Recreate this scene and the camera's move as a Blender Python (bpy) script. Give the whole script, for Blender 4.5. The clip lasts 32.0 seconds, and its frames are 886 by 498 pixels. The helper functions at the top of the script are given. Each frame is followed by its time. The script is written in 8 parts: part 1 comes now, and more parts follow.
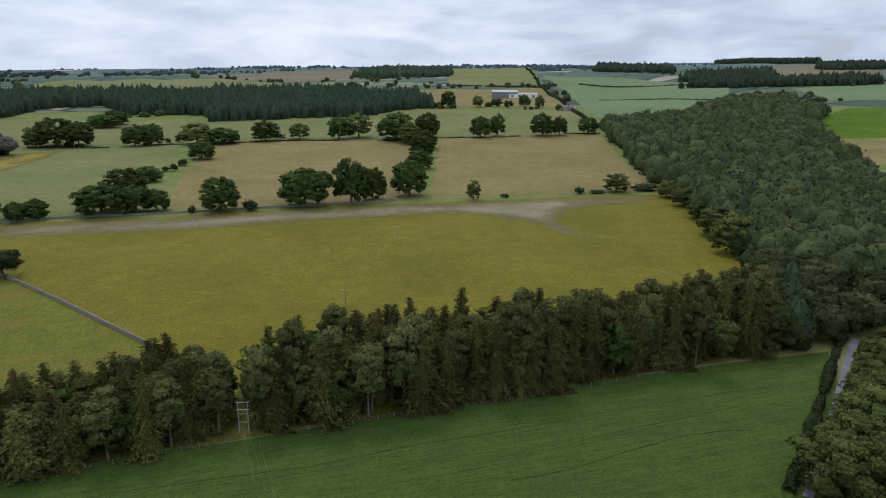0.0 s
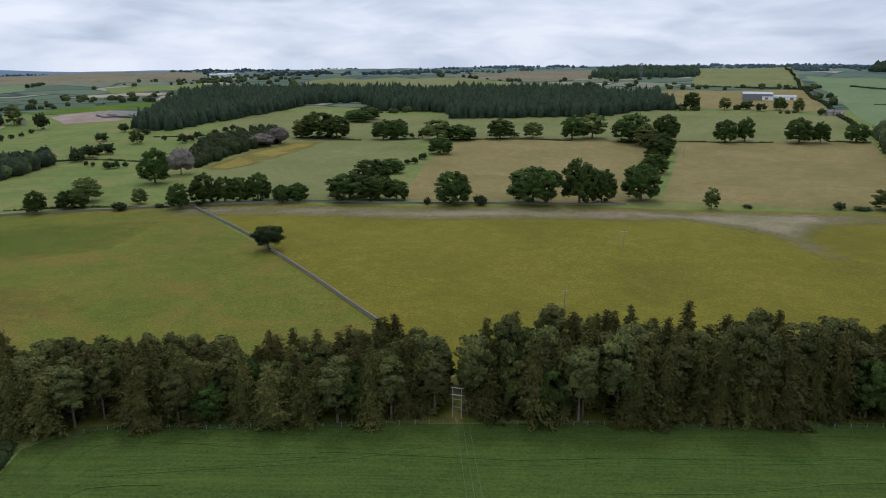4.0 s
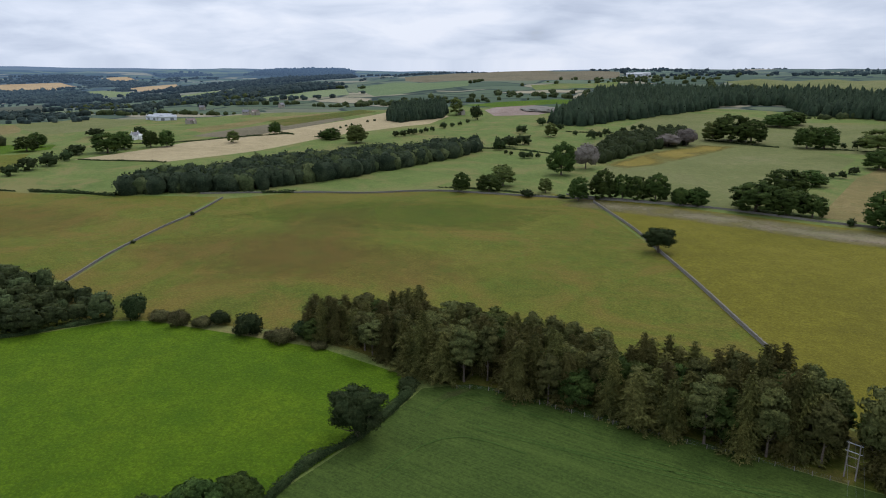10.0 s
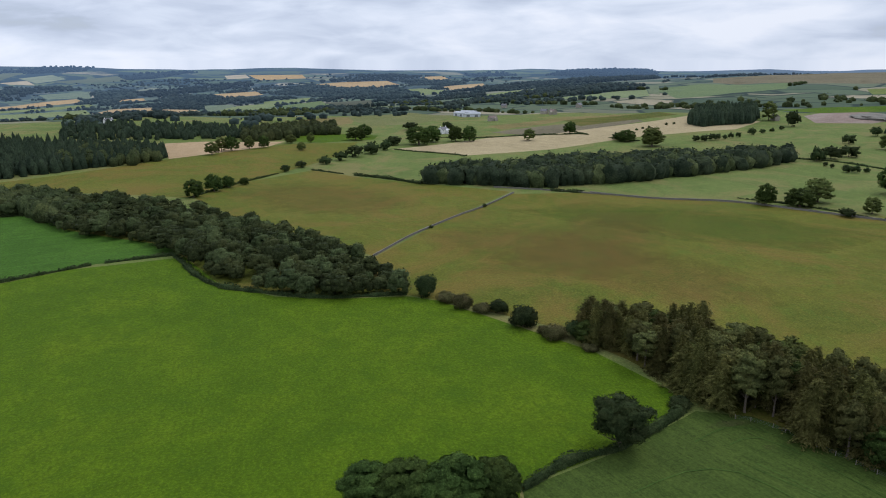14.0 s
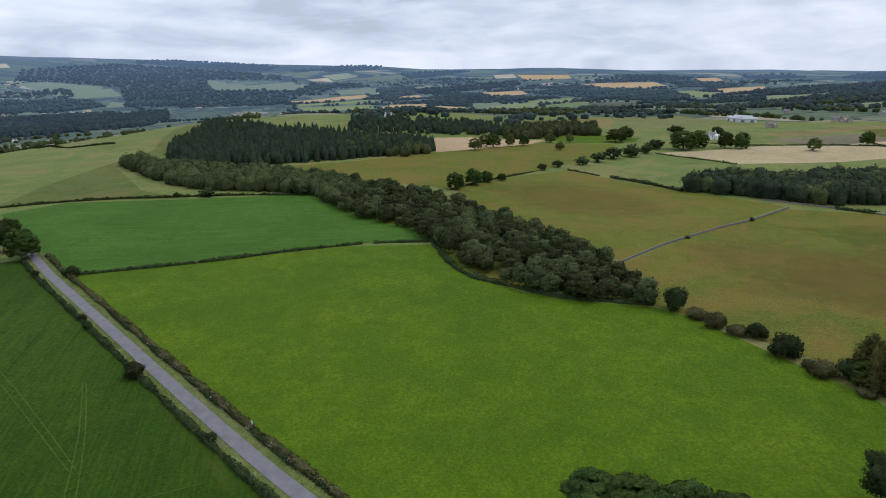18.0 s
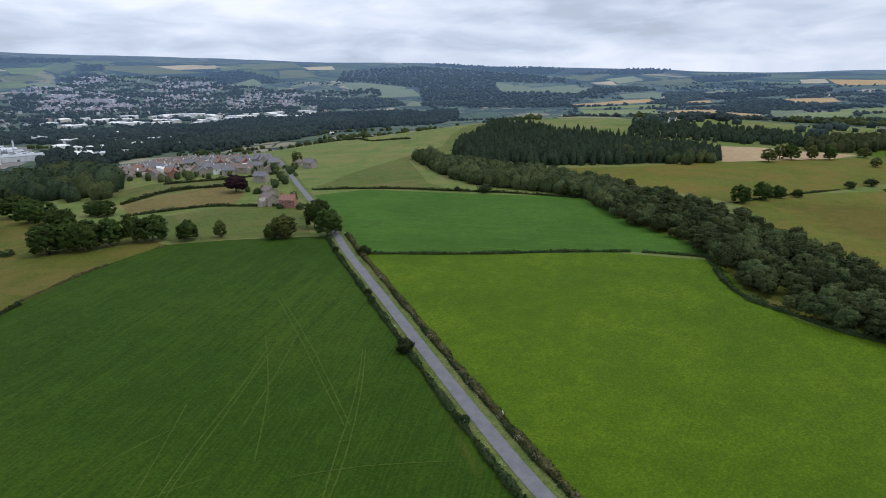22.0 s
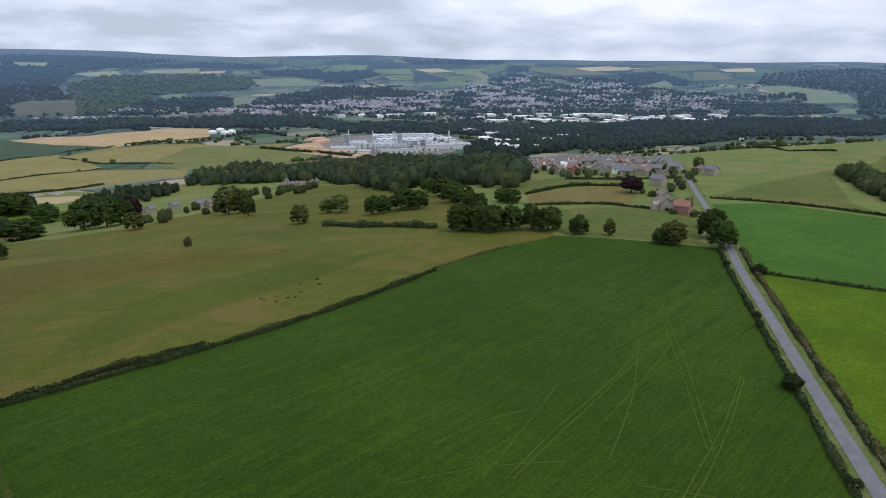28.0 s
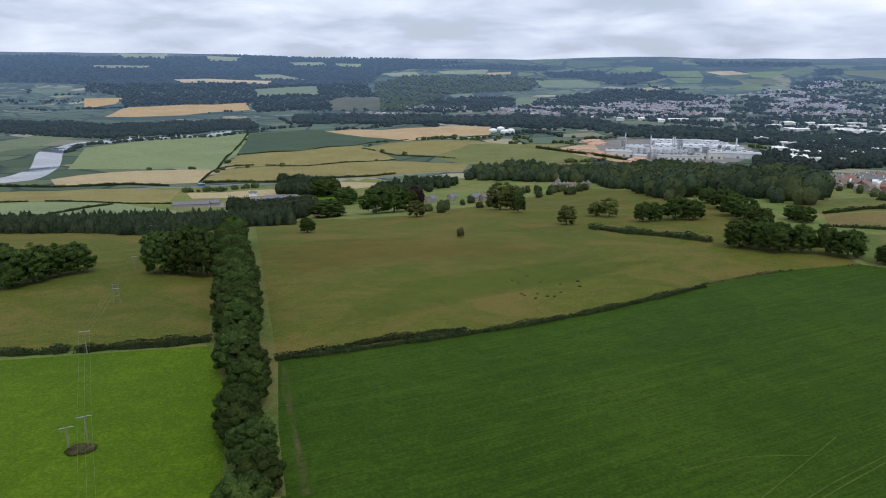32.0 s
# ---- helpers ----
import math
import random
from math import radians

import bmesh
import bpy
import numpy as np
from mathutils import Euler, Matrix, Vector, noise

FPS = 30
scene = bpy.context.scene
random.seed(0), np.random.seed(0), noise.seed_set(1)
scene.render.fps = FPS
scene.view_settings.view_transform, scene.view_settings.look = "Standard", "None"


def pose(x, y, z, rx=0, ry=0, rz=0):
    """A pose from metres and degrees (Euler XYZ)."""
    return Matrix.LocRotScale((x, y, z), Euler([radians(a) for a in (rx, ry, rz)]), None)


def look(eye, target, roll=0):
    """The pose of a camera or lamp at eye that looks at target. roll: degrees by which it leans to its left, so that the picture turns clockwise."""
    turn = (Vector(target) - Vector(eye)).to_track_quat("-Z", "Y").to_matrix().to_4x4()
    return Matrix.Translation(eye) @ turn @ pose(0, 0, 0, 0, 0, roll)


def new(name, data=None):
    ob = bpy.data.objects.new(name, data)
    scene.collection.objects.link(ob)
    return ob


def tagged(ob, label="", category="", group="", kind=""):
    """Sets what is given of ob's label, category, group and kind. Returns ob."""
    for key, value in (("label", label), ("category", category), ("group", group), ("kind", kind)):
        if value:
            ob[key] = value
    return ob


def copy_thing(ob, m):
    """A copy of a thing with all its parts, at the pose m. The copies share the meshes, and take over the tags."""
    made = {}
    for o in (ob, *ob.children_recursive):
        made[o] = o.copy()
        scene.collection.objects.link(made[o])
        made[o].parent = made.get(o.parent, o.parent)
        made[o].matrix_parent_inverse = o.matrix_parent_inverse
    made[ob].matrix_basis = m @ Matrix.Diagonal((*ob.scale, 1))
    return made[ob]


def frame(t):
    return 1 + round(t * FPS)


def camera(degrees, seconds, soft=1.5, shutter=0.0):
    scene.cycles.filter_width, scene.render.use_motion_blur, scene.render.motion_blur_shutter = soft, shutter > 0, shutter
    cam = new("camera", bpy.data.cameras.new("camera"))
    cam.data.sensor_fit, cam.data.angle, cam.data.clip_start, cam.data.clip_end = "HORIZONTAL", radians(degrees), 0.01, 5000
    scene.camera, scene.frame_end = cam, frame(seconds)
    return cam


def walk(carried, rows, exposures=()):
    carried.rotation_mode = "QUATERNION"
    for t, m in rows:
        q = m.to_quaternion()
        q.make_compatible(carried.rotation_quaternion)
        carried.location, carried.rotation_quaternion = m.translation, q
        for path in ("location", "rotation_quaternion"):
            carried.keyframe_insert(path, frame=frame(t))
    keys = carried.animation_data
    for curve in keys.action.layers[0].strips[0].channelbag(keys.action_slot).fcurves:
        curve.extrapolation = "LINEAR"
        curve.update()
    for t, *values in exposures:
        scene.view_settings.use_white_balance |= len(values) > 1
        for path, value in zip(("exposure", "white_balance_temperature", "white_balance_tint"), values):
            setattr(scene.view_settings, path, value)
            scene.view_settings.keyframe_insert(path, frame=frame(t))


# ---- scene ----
cam = camera(65.31, 32.0, 1.0)
EYE = (0.0, 0.0, 85.0)
# seconds, yaw, pitch, roll
PATH = (
    (0.0, -0.00, -15.10, 0.15),
    (0.5, 2.36, -15.10, 0.12),
    (1.0, 4.90, -15.11, 0.06),
    (1.5, 7.39, -15.14, 0.05),
    (2.0, 9.68, -15.15, 0.03),
    (2.5, 12.00, -15.17, 0.07),
    (4.5, 21.55, -15.16, 0.01),
    (5.0, 24.20, -15.18, 0.03),
    (5.5, 26.84, -15.14, 0.04),
    (6.0, 30.00, -15.12, 0.03),
    (6.5, 33.14, -15.12, 0.05),
    (7.0, 36.02, -15.14, 0.06),
    (7.5, 38.51, -15.15, 0.07),
    (8.0, 40.98, -15.17, 0.06),
    (8.5, 43.68, -15.17, 0.15),
    (9.0, 46.19, -15.19, 0.17),
    (9.5, 48.89, -15.22, 0.18),
    (10.0, 51.56, -15.24, 0.09),
    (10.5, 54.23, -15.24, 0.08),
    (11.0, 57.19, -15.24, 0.10),
    (11.5, 60.29, -15.26, 0.05),
    (12.0, 63.42, -15.26, -0.01),
    (12.5, 66.51, -15.29, -0.04),
    (13.0, 69.58, -15.27, -0.02),
    (13.5, 72.29, -15.23, 0.02),
    (14.0, 75.42, -15.22, -0.01),
    (14.5, 78.45, -15.21, -0.02),
    (16.5, 88.12, -15.24, 0.08),
    (17.0, 90.48, -15.24, 0.04),
    (17.5, 93.37, -15.24, 0.07),
    (18.0, 96.50, -15.23, 0.13),
    (18.5, 99.68, -15.23, 0.16),
    (19.0, 102.74, -15.21, 0.14),
    (19.5, 105.45, -15.16, 0.13),
    (20.0, 108.12, -15.13, 0.15),
    (20.5, 110.80, -15.11, 0.17),
    (21.0, 113.46, -15.09, 0.17),
    (21.5, 116.12, -15.08, 0.16),
    (22.0, 119.08, -15.05, 0.12),
    (22.5, 122.23, -15.01, 0.10),
    (23.0, 125.37, -14.99, 0.06),
    (23.5, 128.26, -14.99, 0.09),
    (24.0, 130.90, -14.99, 0.11),
    (24.5, 133.51, -14.99, 0.11),
    (25.0, 136.10, -14.99, 0.10),
    (25.5, 138.70, -15.02, 0.09),
    (27.5, 148.77, -14.98, 0.06),
    (28.0, 151.35, -14.98, 0.07),
    (28.5, 153.95, -14.95, 0.16),
    (29.0, 157.03, -14.93, 0.17),
    (29.5, 160.05, -14.93, 0.14),
    (30.0, 162.83, -14.91, 0.15),
    (30.5, 165.72, -14.92, 0.18),
    (31.0, 168.53, -14.92, 0.14),
    (31.5, 171.33, -14.90, 0.20),
    (32.0, 173.72, -14.90, 0.22),
)
walk(cam, [(t, pose(*EYE, 90 + p, 0, y) @ pose(0, 0, 0, 0, 0, r)) for t, y, p, r in PATH], [(0, 0.0, 6130, 12), (2.5, -0.03, 6130, 12), (6, -0.1, 6180, 12), (19, -0.08, 6180, 12), (24, -0.1, 6180, 12), (31, -0.06, 6230, 12)])

# ---- light ----
world = bpy.data.worlds.new("world")
scene.world = world
world.use_nodes = True
SUN_AZ, SUN_EL = 22.0, 57.0


def build_sky():
    nt = world.node_tree
    nt.nodes.clear()
    nd = nt.nodes.new
    sky = nd("ShaderNodeTexSky")
    sky.sky_type = "NISHITA"
    sky.sun_disc = False
    sky.sun_elevation, sky.sun_rotation = radians(SUN_EL), radians(-SUN_AZ)
    blue = nd("ShaderNodeBackground")
    blue.inputs["Strength"].default_value = 0.1
    nt.links.new(sky.outputs[0], blue.inputs["Color"])
    co = nd("ShaderNodeTexCoord")
    sep = nd("ShaderNodeSeparateXYZ")
    nt.links.new(co.outputs["Generated"], sep.inputs[0])

    def calc(op, a, b):
        m = nd("ShaderNodeMath")
        m.operation = op
        for i, v in enumerate((a, b)):
            if isinstance(v, (int, float)):
                m.inputs[i].default_value = v
            else:
                nt.links.new(v, m.inputs[i])
        return m.outputs[0]

    up = calc("MAXIMUM", sep.outputs["Z"], 0.0)
    # clouds lie in flat layers: heights are stretched against widths
    comb = nd("ShaderNodeCombineXYZ")
    nt.links.new(sep.outputs["X"], comb.inputs[0])
    nt.links.new(sep.outputs["Y"], comb.inputs[1])
    nt.links.new(calc("MULTIPLY", up, 4.2), comb.inputs[2])

    def cloud(scale, detail, rough, distort, seed):
        n = nd("ShaderNodeTexNoise")
        n.inputs["Scale"].default_value = scale
        n.inputs["Detail"].default_value = detail
        n.inputs["Roughness"].default_value = rough
        n.inputs["Distortion"].default_value = distort
        add = nd("ShaderNodeVectorMath")
        add.operation = "ADD"
        add.inputs[1].default_value = (seed, seed * 0.37, seed)
        nt.links.new(comb.outputs[0], add.inputs[0])
        nt.links.new(add.outputs[0], n.inputs["Vector"])
        return n.outputs[0]

    big = cloud(2.6, 3, 0.5, 0.5, 3.1)
    fine = cloud(8.5, 6, 0.52, 0.35, 7.7)
    mixed = calc("ADD", calc("MULTIPLY", big, 0.6), calc("MULTIPLY", fine, 0.4))
    tone = nd("ShaderNodeValToRGB")
    e = tone.color_ramp.elements
    e[0].position, e[0].color = 0.39, (0.54, 0.61, 0.73, 1)
    e[1].position, e[1].color = 0.61, (0.93, 0.97, 1.04, 1)
    for at, col in ((0.45, (0.64, 0.71, 0.83, 1)), (0.5, (0.73, 0.8, 0.91, 1)), (0.55, (0.82, 0.88, 0.98, 1))):
        k = e.new(at)
        k.color = col
    nt.links.new(mixed, tone.inputs[0])
    cl = nd("ShaderNodeBackground")
    # a clouded sky is brighter overhead than at the horizon
    nt.links.new(calc("ADD", calc("MULTIPLY", up, 0.42), calc("ADD", calc("MULTIPLY", sep.outputs["Y"], -0.08), 0.97)), cl.inputs["Strength"])
    nt.links.new(tone.outputs[0], cl.inputs["Color"])
    # thin gaps where the blue of the sky shows
    gap = nd("ShaderNodeMapRange")
    nt.links.new(mixed, gap.inputs[0])
    gap.inputs[1].default_value, gap.inputs[2].default_value = 0.34, 0.42
    gap.inputs[3].default_value, gap.inputs[4].default_value = 0.75, 1.0
    mix = nd("ShaderNodeMixShader")
    nt.links.new(gap.outputs[0], mix.inputs[0])
    nt.links.new(blue.outputs[0], mix.inputs[1])
    nt.links.new(cl.outputs[0], mix.inputs[2])
    out = nd("ShaderNodeOutputWorld")
    nt.links.new(mix.outputs[0], out.inputs[0])


build_sky()
sun = new("sun", bpy.data.lights.new("sun", "SUN"))
sun.data.energy, sun.data.angle, sun.data.color = 1.15, radians(14), (1.0, 0.96, 0.9)
sun.matrix_world = look((0, 0, 0), (math.sin(radians(SUN_AZ)) * math.cos(radians(SUN_EL)), -math.cos(radians(SUN_AZ)) * math.cos(radians(SUN_EL)), -math.sin(radians(SUN_EL))))

# ---- materials ----


def hexa(c):
    return (*c, 1)


class Nodes:
    """A material under construction."""

    def __init__(self, name, rough=0.9, spec=0.2):
        self.mat = bpy.data.materials.new(name)
        self.mat.use_nodes = True
        self.nt = self.mat.node_tree
        self.bsdf = self.nt.nodes["Principled BSDF"]
        self.bsdf.inputs["Roughness"].default_value = rough
        self.bsdf.inputs["Specular IOR Level"].default_value = spec
        geo = self.nt.nodes.new("ShaderNodeNewGeometry")
        self.pos = geo.outputs["Position"]
        self.island = geo.outputs["Random Per Island"]

    def link(self, a, b):
        self.nt.links.new(a, b)

    def mapped(self, scale=(1, 1, 1), turn=0.0):
        m = self.nt.nodes.new("ShaderNodeMapping")
        m.vector_type = "TEXTURE"
        m.inputs["Scale"].default_value = scale
        m.inputs["Rotation"].default_value = (0, 0, turn)
        self.link(self.pos, m.inputs[0])
        return m.outputs[0]

    def noise(self, size, detail=4, rough=0.6, vec=None, distort=0.0):
        n = self.nt.nodes.new("ShaderNodeTexNoise")
        n.inputs["Scale"].default_value = 1 / size
        n.inputs["Detail"].default_value = detail
        n.inputs["Roughness"].default_value = rough
        n.inputs["Distortion"].default_value = distort
        self.link(vec if vec is not None else self.pos, n.inputs["Vector"])
        return n.outputs[0]

    def wave(self, size, turn, distort=0.5):
        w = self.nt.nodes.new("ShaderNodeTexWave")
        w.inputs["Scale"].default_value = 0.314 / size
        w.inputs["Distortion"].default_value = distort
        w.inputs["Detail Scale"].default_value = 0.02
        self.link(self.mapped(turn=turn), w.inputs["Vector"])
        return w.outputs["Fac"]

    def ramp(self, fac, stops):
        r = self.nt.nodes.new("ShaderNodeValToRGB")
        e = r.color_ramp.elements
        while len(e) < len(stops):
            e.new(0.5)
        for k, (at, col) in zip(e, stops):
            k.position, k.color = at, hexa(col)
        self.link(fac, r.inputs[0])
        return r.outputs[0]

    def range(self, fac, a, b, c=0.0, d=1.0):
        m = self.nt.nodes.new("ShaderNodeMapRange")
        self.link(fac, m.inputs[0])
        for i, v in enumerate((a, b, c, d)):
            m.inputs[i + 1].default_value = v
        return m.outputs[0]

    def mix(self, fac, a, b, how="MIX"):
        m = self.nt.nodes.new("ShaderNodeMix")
        m.data_type, m.blend_type = "RGBA", how
        if isinstance(fac, float):
            m.inputs[0].default_value = fac
        else:
            self.link(fac, m.inputs[0])
        for s, v in ((m.inputs[6], a), (m.inputs[7], b)):
            if isinstance(v, tuple):
                s.default_value = hexa(v)
            else:
                self.link(v, s)
        return m.outputs[2]

    def bump(self, fac, strength=0.5, dist=0.3):
        b = self.nt.nodes.new("ShaderNodeBump")
        b.inputs["Strength"].default_value = strength
        b.inputs["Distance"].default_value = dist
        self.link(fac, b.inputs["Height"])
        self.link(b.outputs[0], self.bsdf.inputs["Normal"])

    def done(self, color):
        if isinstance(color, tuple):
            self.bsdf.inputs["Base Color"].default_value = hexa(color)
        else:
            self.link(color, self.bsdf.inputs["Base Color"])
        return self.mat


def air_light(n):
    """Haze put into emission: a blue glow on far land, woods and town that grows with the distance."""
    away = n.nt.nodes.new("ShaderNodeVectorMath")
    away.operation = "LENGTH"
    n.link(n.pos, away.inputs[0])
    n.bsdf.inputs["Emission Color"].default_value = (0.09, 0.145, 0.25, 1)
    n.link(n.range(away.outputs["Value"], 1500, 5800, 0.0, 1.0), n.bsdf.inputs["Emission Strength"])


def field_mat(name, dark, mid, light, patch=40.0, rows=None, weed=None, worn=None, fade=0.0, lines=0.35, distant=False):
    """Grass or crop: broad patches, mottling, tufts, drill rows and tramlines."""
    n = Nodes(name, 0.95, 0.1)
    broad = n.noise(patch, 5, 0.55, distort=0.4)
    mottle = n.noise(8.0, 5, 0.68, distort=0.3)
    tuft = n.noise(1.7, 4, 0.75)
    col = n.ramp(broad, ((0.3, dark), (0.5, mid), (0.7, light)))
    col = n.mix(n.range(mottle, 0.42, 0.72, 0.0, 0.42), col, tuple(c * 0.72 for c in dark))
    col = n.mix(n.range(mottle, 0.5, 0.25, 0.0, 0.35), col, tuple(min(1, c * 1.18) for c in light))
    col = n.mix(n.range(tuft, 0.45, 0.64, 0.0, 0.55), col, tuple(c * 0.55 for c in mid))
    if rows:
        size, turn = rows
        streak = n.noise(1.0, 3, 0.6, n.mapped((22, 0.6, 1), turn))
        col = n.mix(n.range(streak, 0.5, 0.62, 0.0, 0.28), col, tuple(c * 1.2 for c in light))
        col = n.mix(n.range(streak, 0.5, 0.38, 0.0, 0.26), col, tuple(c * 0.7 for c in dark))
        wide = n.noise(1.0, 4, 0.6, n.mapped((80, 4, 1), turn))
        col = n.mix(n.range(wide, 0.55, 0.75, 0.0, 0.45), col, tuple(c * 1.25 for c in light))
        line = n.range(n.wave(size, turn + math.pi / 2, 0.25), 0.975, 1.0, 0.0, lines)
        patchy = n.range(n.noise(60, 3), 0.45, 0.62, 0.0, 1.0)
        m = n.nt.nodes.new("ShaderNodeMath")
        m.operation = "MULTIPLY"
        n.link(line, m.inputs[0])
        n.link(patchy, m.inputs[1])
        col = n.mix(m.outputs[0], col, tuple(c * 0.55 for c in dark))
    if weed:
        blot = n.noise(10, 6, 0.72, distort=0.6)
        col = n.mix(n.range(blot, 0.5, 0.66, 0.0, 0.75), col, weed)
    if worn:
        blot = n.noise(64, 7, 0.72, distort=1.6)
        col = n.mix(n.range(blot, 0.47, 0.62, 0.0, 0.8), col, worn)
    speck = n.noise(0.75, 3, 0.8)
    col = n.mix(n.range(speck, 0.5, 0.64, 0.0, 0.38), col, tuple(c * 0.5 for c in dark))
    col = n.mix(n.range(speck, 0.48, 0.36, 0.0, 0.32), col, tuple(min(1, c * 1.4) for c in light))
    n.bump(tuft, 0.8, 0.45)
    n.done(col)
    if distant:
        air_light(n)
    if fade:
        # ragged edges, thinning out over the grass below
        at = n.nt.nodes.new("ShaderNodeAttribute")
        at.attribute_name = "inner"
        ragged = n.noise(16, 7, 0.78)
        add = n.nt.nodes.new("ShaderNodeMath")
        add.operation = "ADD"
        n.link(at.outputs["Fac"], add.inputs[0])
        n.link(ragged, add.inputs[1])
        clear = n.nt.nodes.new("ShaderNodeBsdfTransparent")
        mix = n.nt.nodes.new("ShaderNodeMixShader")
        n.link(n.range(add.outputs[0], 0.42, 1.05, 0.0, fade), mix.inputs[0])
        n.link(clear.outputs[0], mix.inputs[1])
        n.link(n.bsdf.outputs[0], mix.inputs[2])
        out = n.nt.nodes["Material Output"]
        n.link(mix.outputs[0], out.inputs[0])
    return n.mat


def leaf_mat(name, dark, mid, light, patch=6.0, grain=0.55, distant=False):
    """Foliage: tint by tree, by clump and by leaf."""
    n = Nodes(name, 0.85, 0.08)
    info = n.nt.nodes.new("ShaderNodeObjectInfo")
    col = n.ramp(n.noise(patch, 3, 0.6), ((0.36, dark), (0.5, mid), (0.66, light)))
    col = n.mix(n.range(n.island, 0.0, 1.0, 0.0, 0.4), col, mid)
    leafy = n.noise(grain, 3, 0.75)
    col = n.mix(n.range(leafy, 0.46, 0.64, 0.0, 0.6), col, tuple(c * 0.6 for c in dark))
    col = n.mix(n.range(leafy, 0.46, 0.3, 0.0, 0.6), col, tuple(c * 1.3 for c in light))
    n.bump(leafy, 1.0, 0.35)
    hsv = n.nt.nodes.new("ShaderNodeHueSaturation")
    n.link(n.range(info.outputs["Random"], 0, 1, 0.488, 0.512), hsv.inputs["Hue"])
    shade = n.nt.nodes.new("ShaderNodeMath")
    shade.operation = "MULTIPLY"
    n.link(n.range(n.island, 0, 1, 0.82, 1.2), shade.inputs[0])
    n.link(n.range(info.outputs["Random"], 0, 1, 0.74, 1.3), shade.inputs[1])
    n.link(shade.outputs[0], hsv.inputs["Value"])
    n.link(col, hsv.inputs["Color"])
    n.done(hsv.outputs[0])
    # far leaves get the haze glow as emission
    if distant:
        air_light(n)
    thin = n.nt.nodes.new("ShaderNodeBsdfTranslucent")
    n.link(hsv.outputs[0], thin.inputs["Color"])
    mix = n.nt.nodes.new("ShaderNodeMixShader")
    mix.inputs[0].default_value = 0.3
    n.link(n.bsdf.outputs[0], mix.inputs[1])
    n.link(thin.outputs[0], mix.inputs[2])
    n.link(mix.outputs[0], n.nt.nodes["Material Output"].inputs[0])
    return n.mat


def plain_mat(name, dark, light, size=0.4, rough=0.8, spec=0.3, metal=0.0, bump=0.2):
    n = Nodes(name, rough, spec)
    n.bsdf.inputs["Metallic"].default_value = metal
    f = n.noise(size, 5, 0.65)
    if bump:
        n.bump(f, bump, size * 0.1)
    return n.done(n.ramp(f, ((0.3, dark), (0.7, light))))


def far_land_mat(name):
    """Far farmland: a mosaic of small fields with thin dark hedges between them; haze is put into its bluish colours
    and emission.
    """
    n = Nodes(name, 1.0, 0.05)
    warp = n.mapped((1.3, 0.8, 1e9), 0.5)
    v = n.nt.nodes.new("ShaderNodeTexVoronoi")
    d = n.nt.nodes.new("ShaderNodeTexVoronoi")
    d.feature = "DISTANCE_TO_EDGE"
    for k in (v, d):
        k.inputs["Scale"].default_value = 1 / 115
        k.inputs["Randomness"].default_value = 0.75
        n.link(warp, k.inputs["Vector"])
    sep = n.nt.nodes.new("ShaderNodeSeparateColor")
    n.link(v.outputs["Color"], sep.inputs[0])
    col = n.ramp(sep.outputs[0], ((0.0, (0.06, 0.088, 0.06)), (0.3, (0.08, 0.11, 0.068)), (0.5, (0.115, 0.138, 0.085)), (0.62, (0.32, 0.275, 0.19)), (0.72, (0.066, 0.094, 0.066)), (1.0, (0.108, 0.142, 0.085))))
    col = n.mix(n.range(n.noise(22, 5, 0.7), 0.45, 0.7, 0.0, 0.5), col, (0.07, 0.095, 0.055))
    col = n.mix(n.range(d.outputs["Distance"], 0.02, 0.05, 1.0, 0.0), col, (0.035, 0.052, 0.045))
    away = n.nt.nodes.new("ShaderNodeVectorMath")
    away.operation = "LENGTH"
    n.link(n.pos, away.inputs[0])
    wood = n.nt.nodes.new("ShaderNodeMath")
    wood.operation = "MULTIPLY"
    n.link(n.range(n.noise(210, 8, 0.68, distort=1.0), 0.5, 0.525), wood.inputs[0])
    n.link(n.range(away.outputs["Value"], 2200, 2700), wood.inputs[1])
    col = n.mix(wood.outputs[0], col, (0.034, 0.052, 0.05))
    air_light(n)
    return n.done(col)


M_PASTURE = field_mat("pasture", (0.0918, 0.133, 0.0312), (0.125, 0.168, 0.0416), (0.166, 0.193, 0.0546), 60, worn=(0.19, 0.161, 0.0611))
M_ROUGH = field_mat("rough_pasture", (0.0749, 0.0977, 0.0119), (0.118, 0.123, 0.0161), (0.158, 0.143, 0.0255), 90, weed=(0.0821, 0.121, 0.0144), worn=(0.153, 0.108, 0.0239))
M_UPLAND = field_mat("upland_grass", (0.113, 0.128, 0.0382), (0.153, 0.162, 0.0546), (0.189, 0.18, 0.0765), 70, weed=(0.117, 0.138, 0.0437))
M_HAY = field_mat("hay_field", (0.14, 0.123, 0.041), (0.205, 0.16, 0.0593), (0.242, 0.186, 0.0798), 60, weed=(0.13, 0.13, 0.041))
M_OLIVE = field_mat("seeding_grass", (0.11, 0.099, 0.011), (0.141, 0.126, 0.0123), (0.167, 0.144, 0.0184), 50)
M_BARE = field_mat("trodden_grass", (0.16, 0.15, 0.075), (0.22, 0.19, 0.11), (0.29, 0.225, 0.16), 30, weed=(0.13, 0.135, 0.05), fade=1.0)
M_CROP = field_mat("dark_crop", (0.038, 0.0653, 0.0119), (0.05, 0.08, 0.014), (0.066, 0.0957, 0.0179), 60, rows=(12, 0.297))
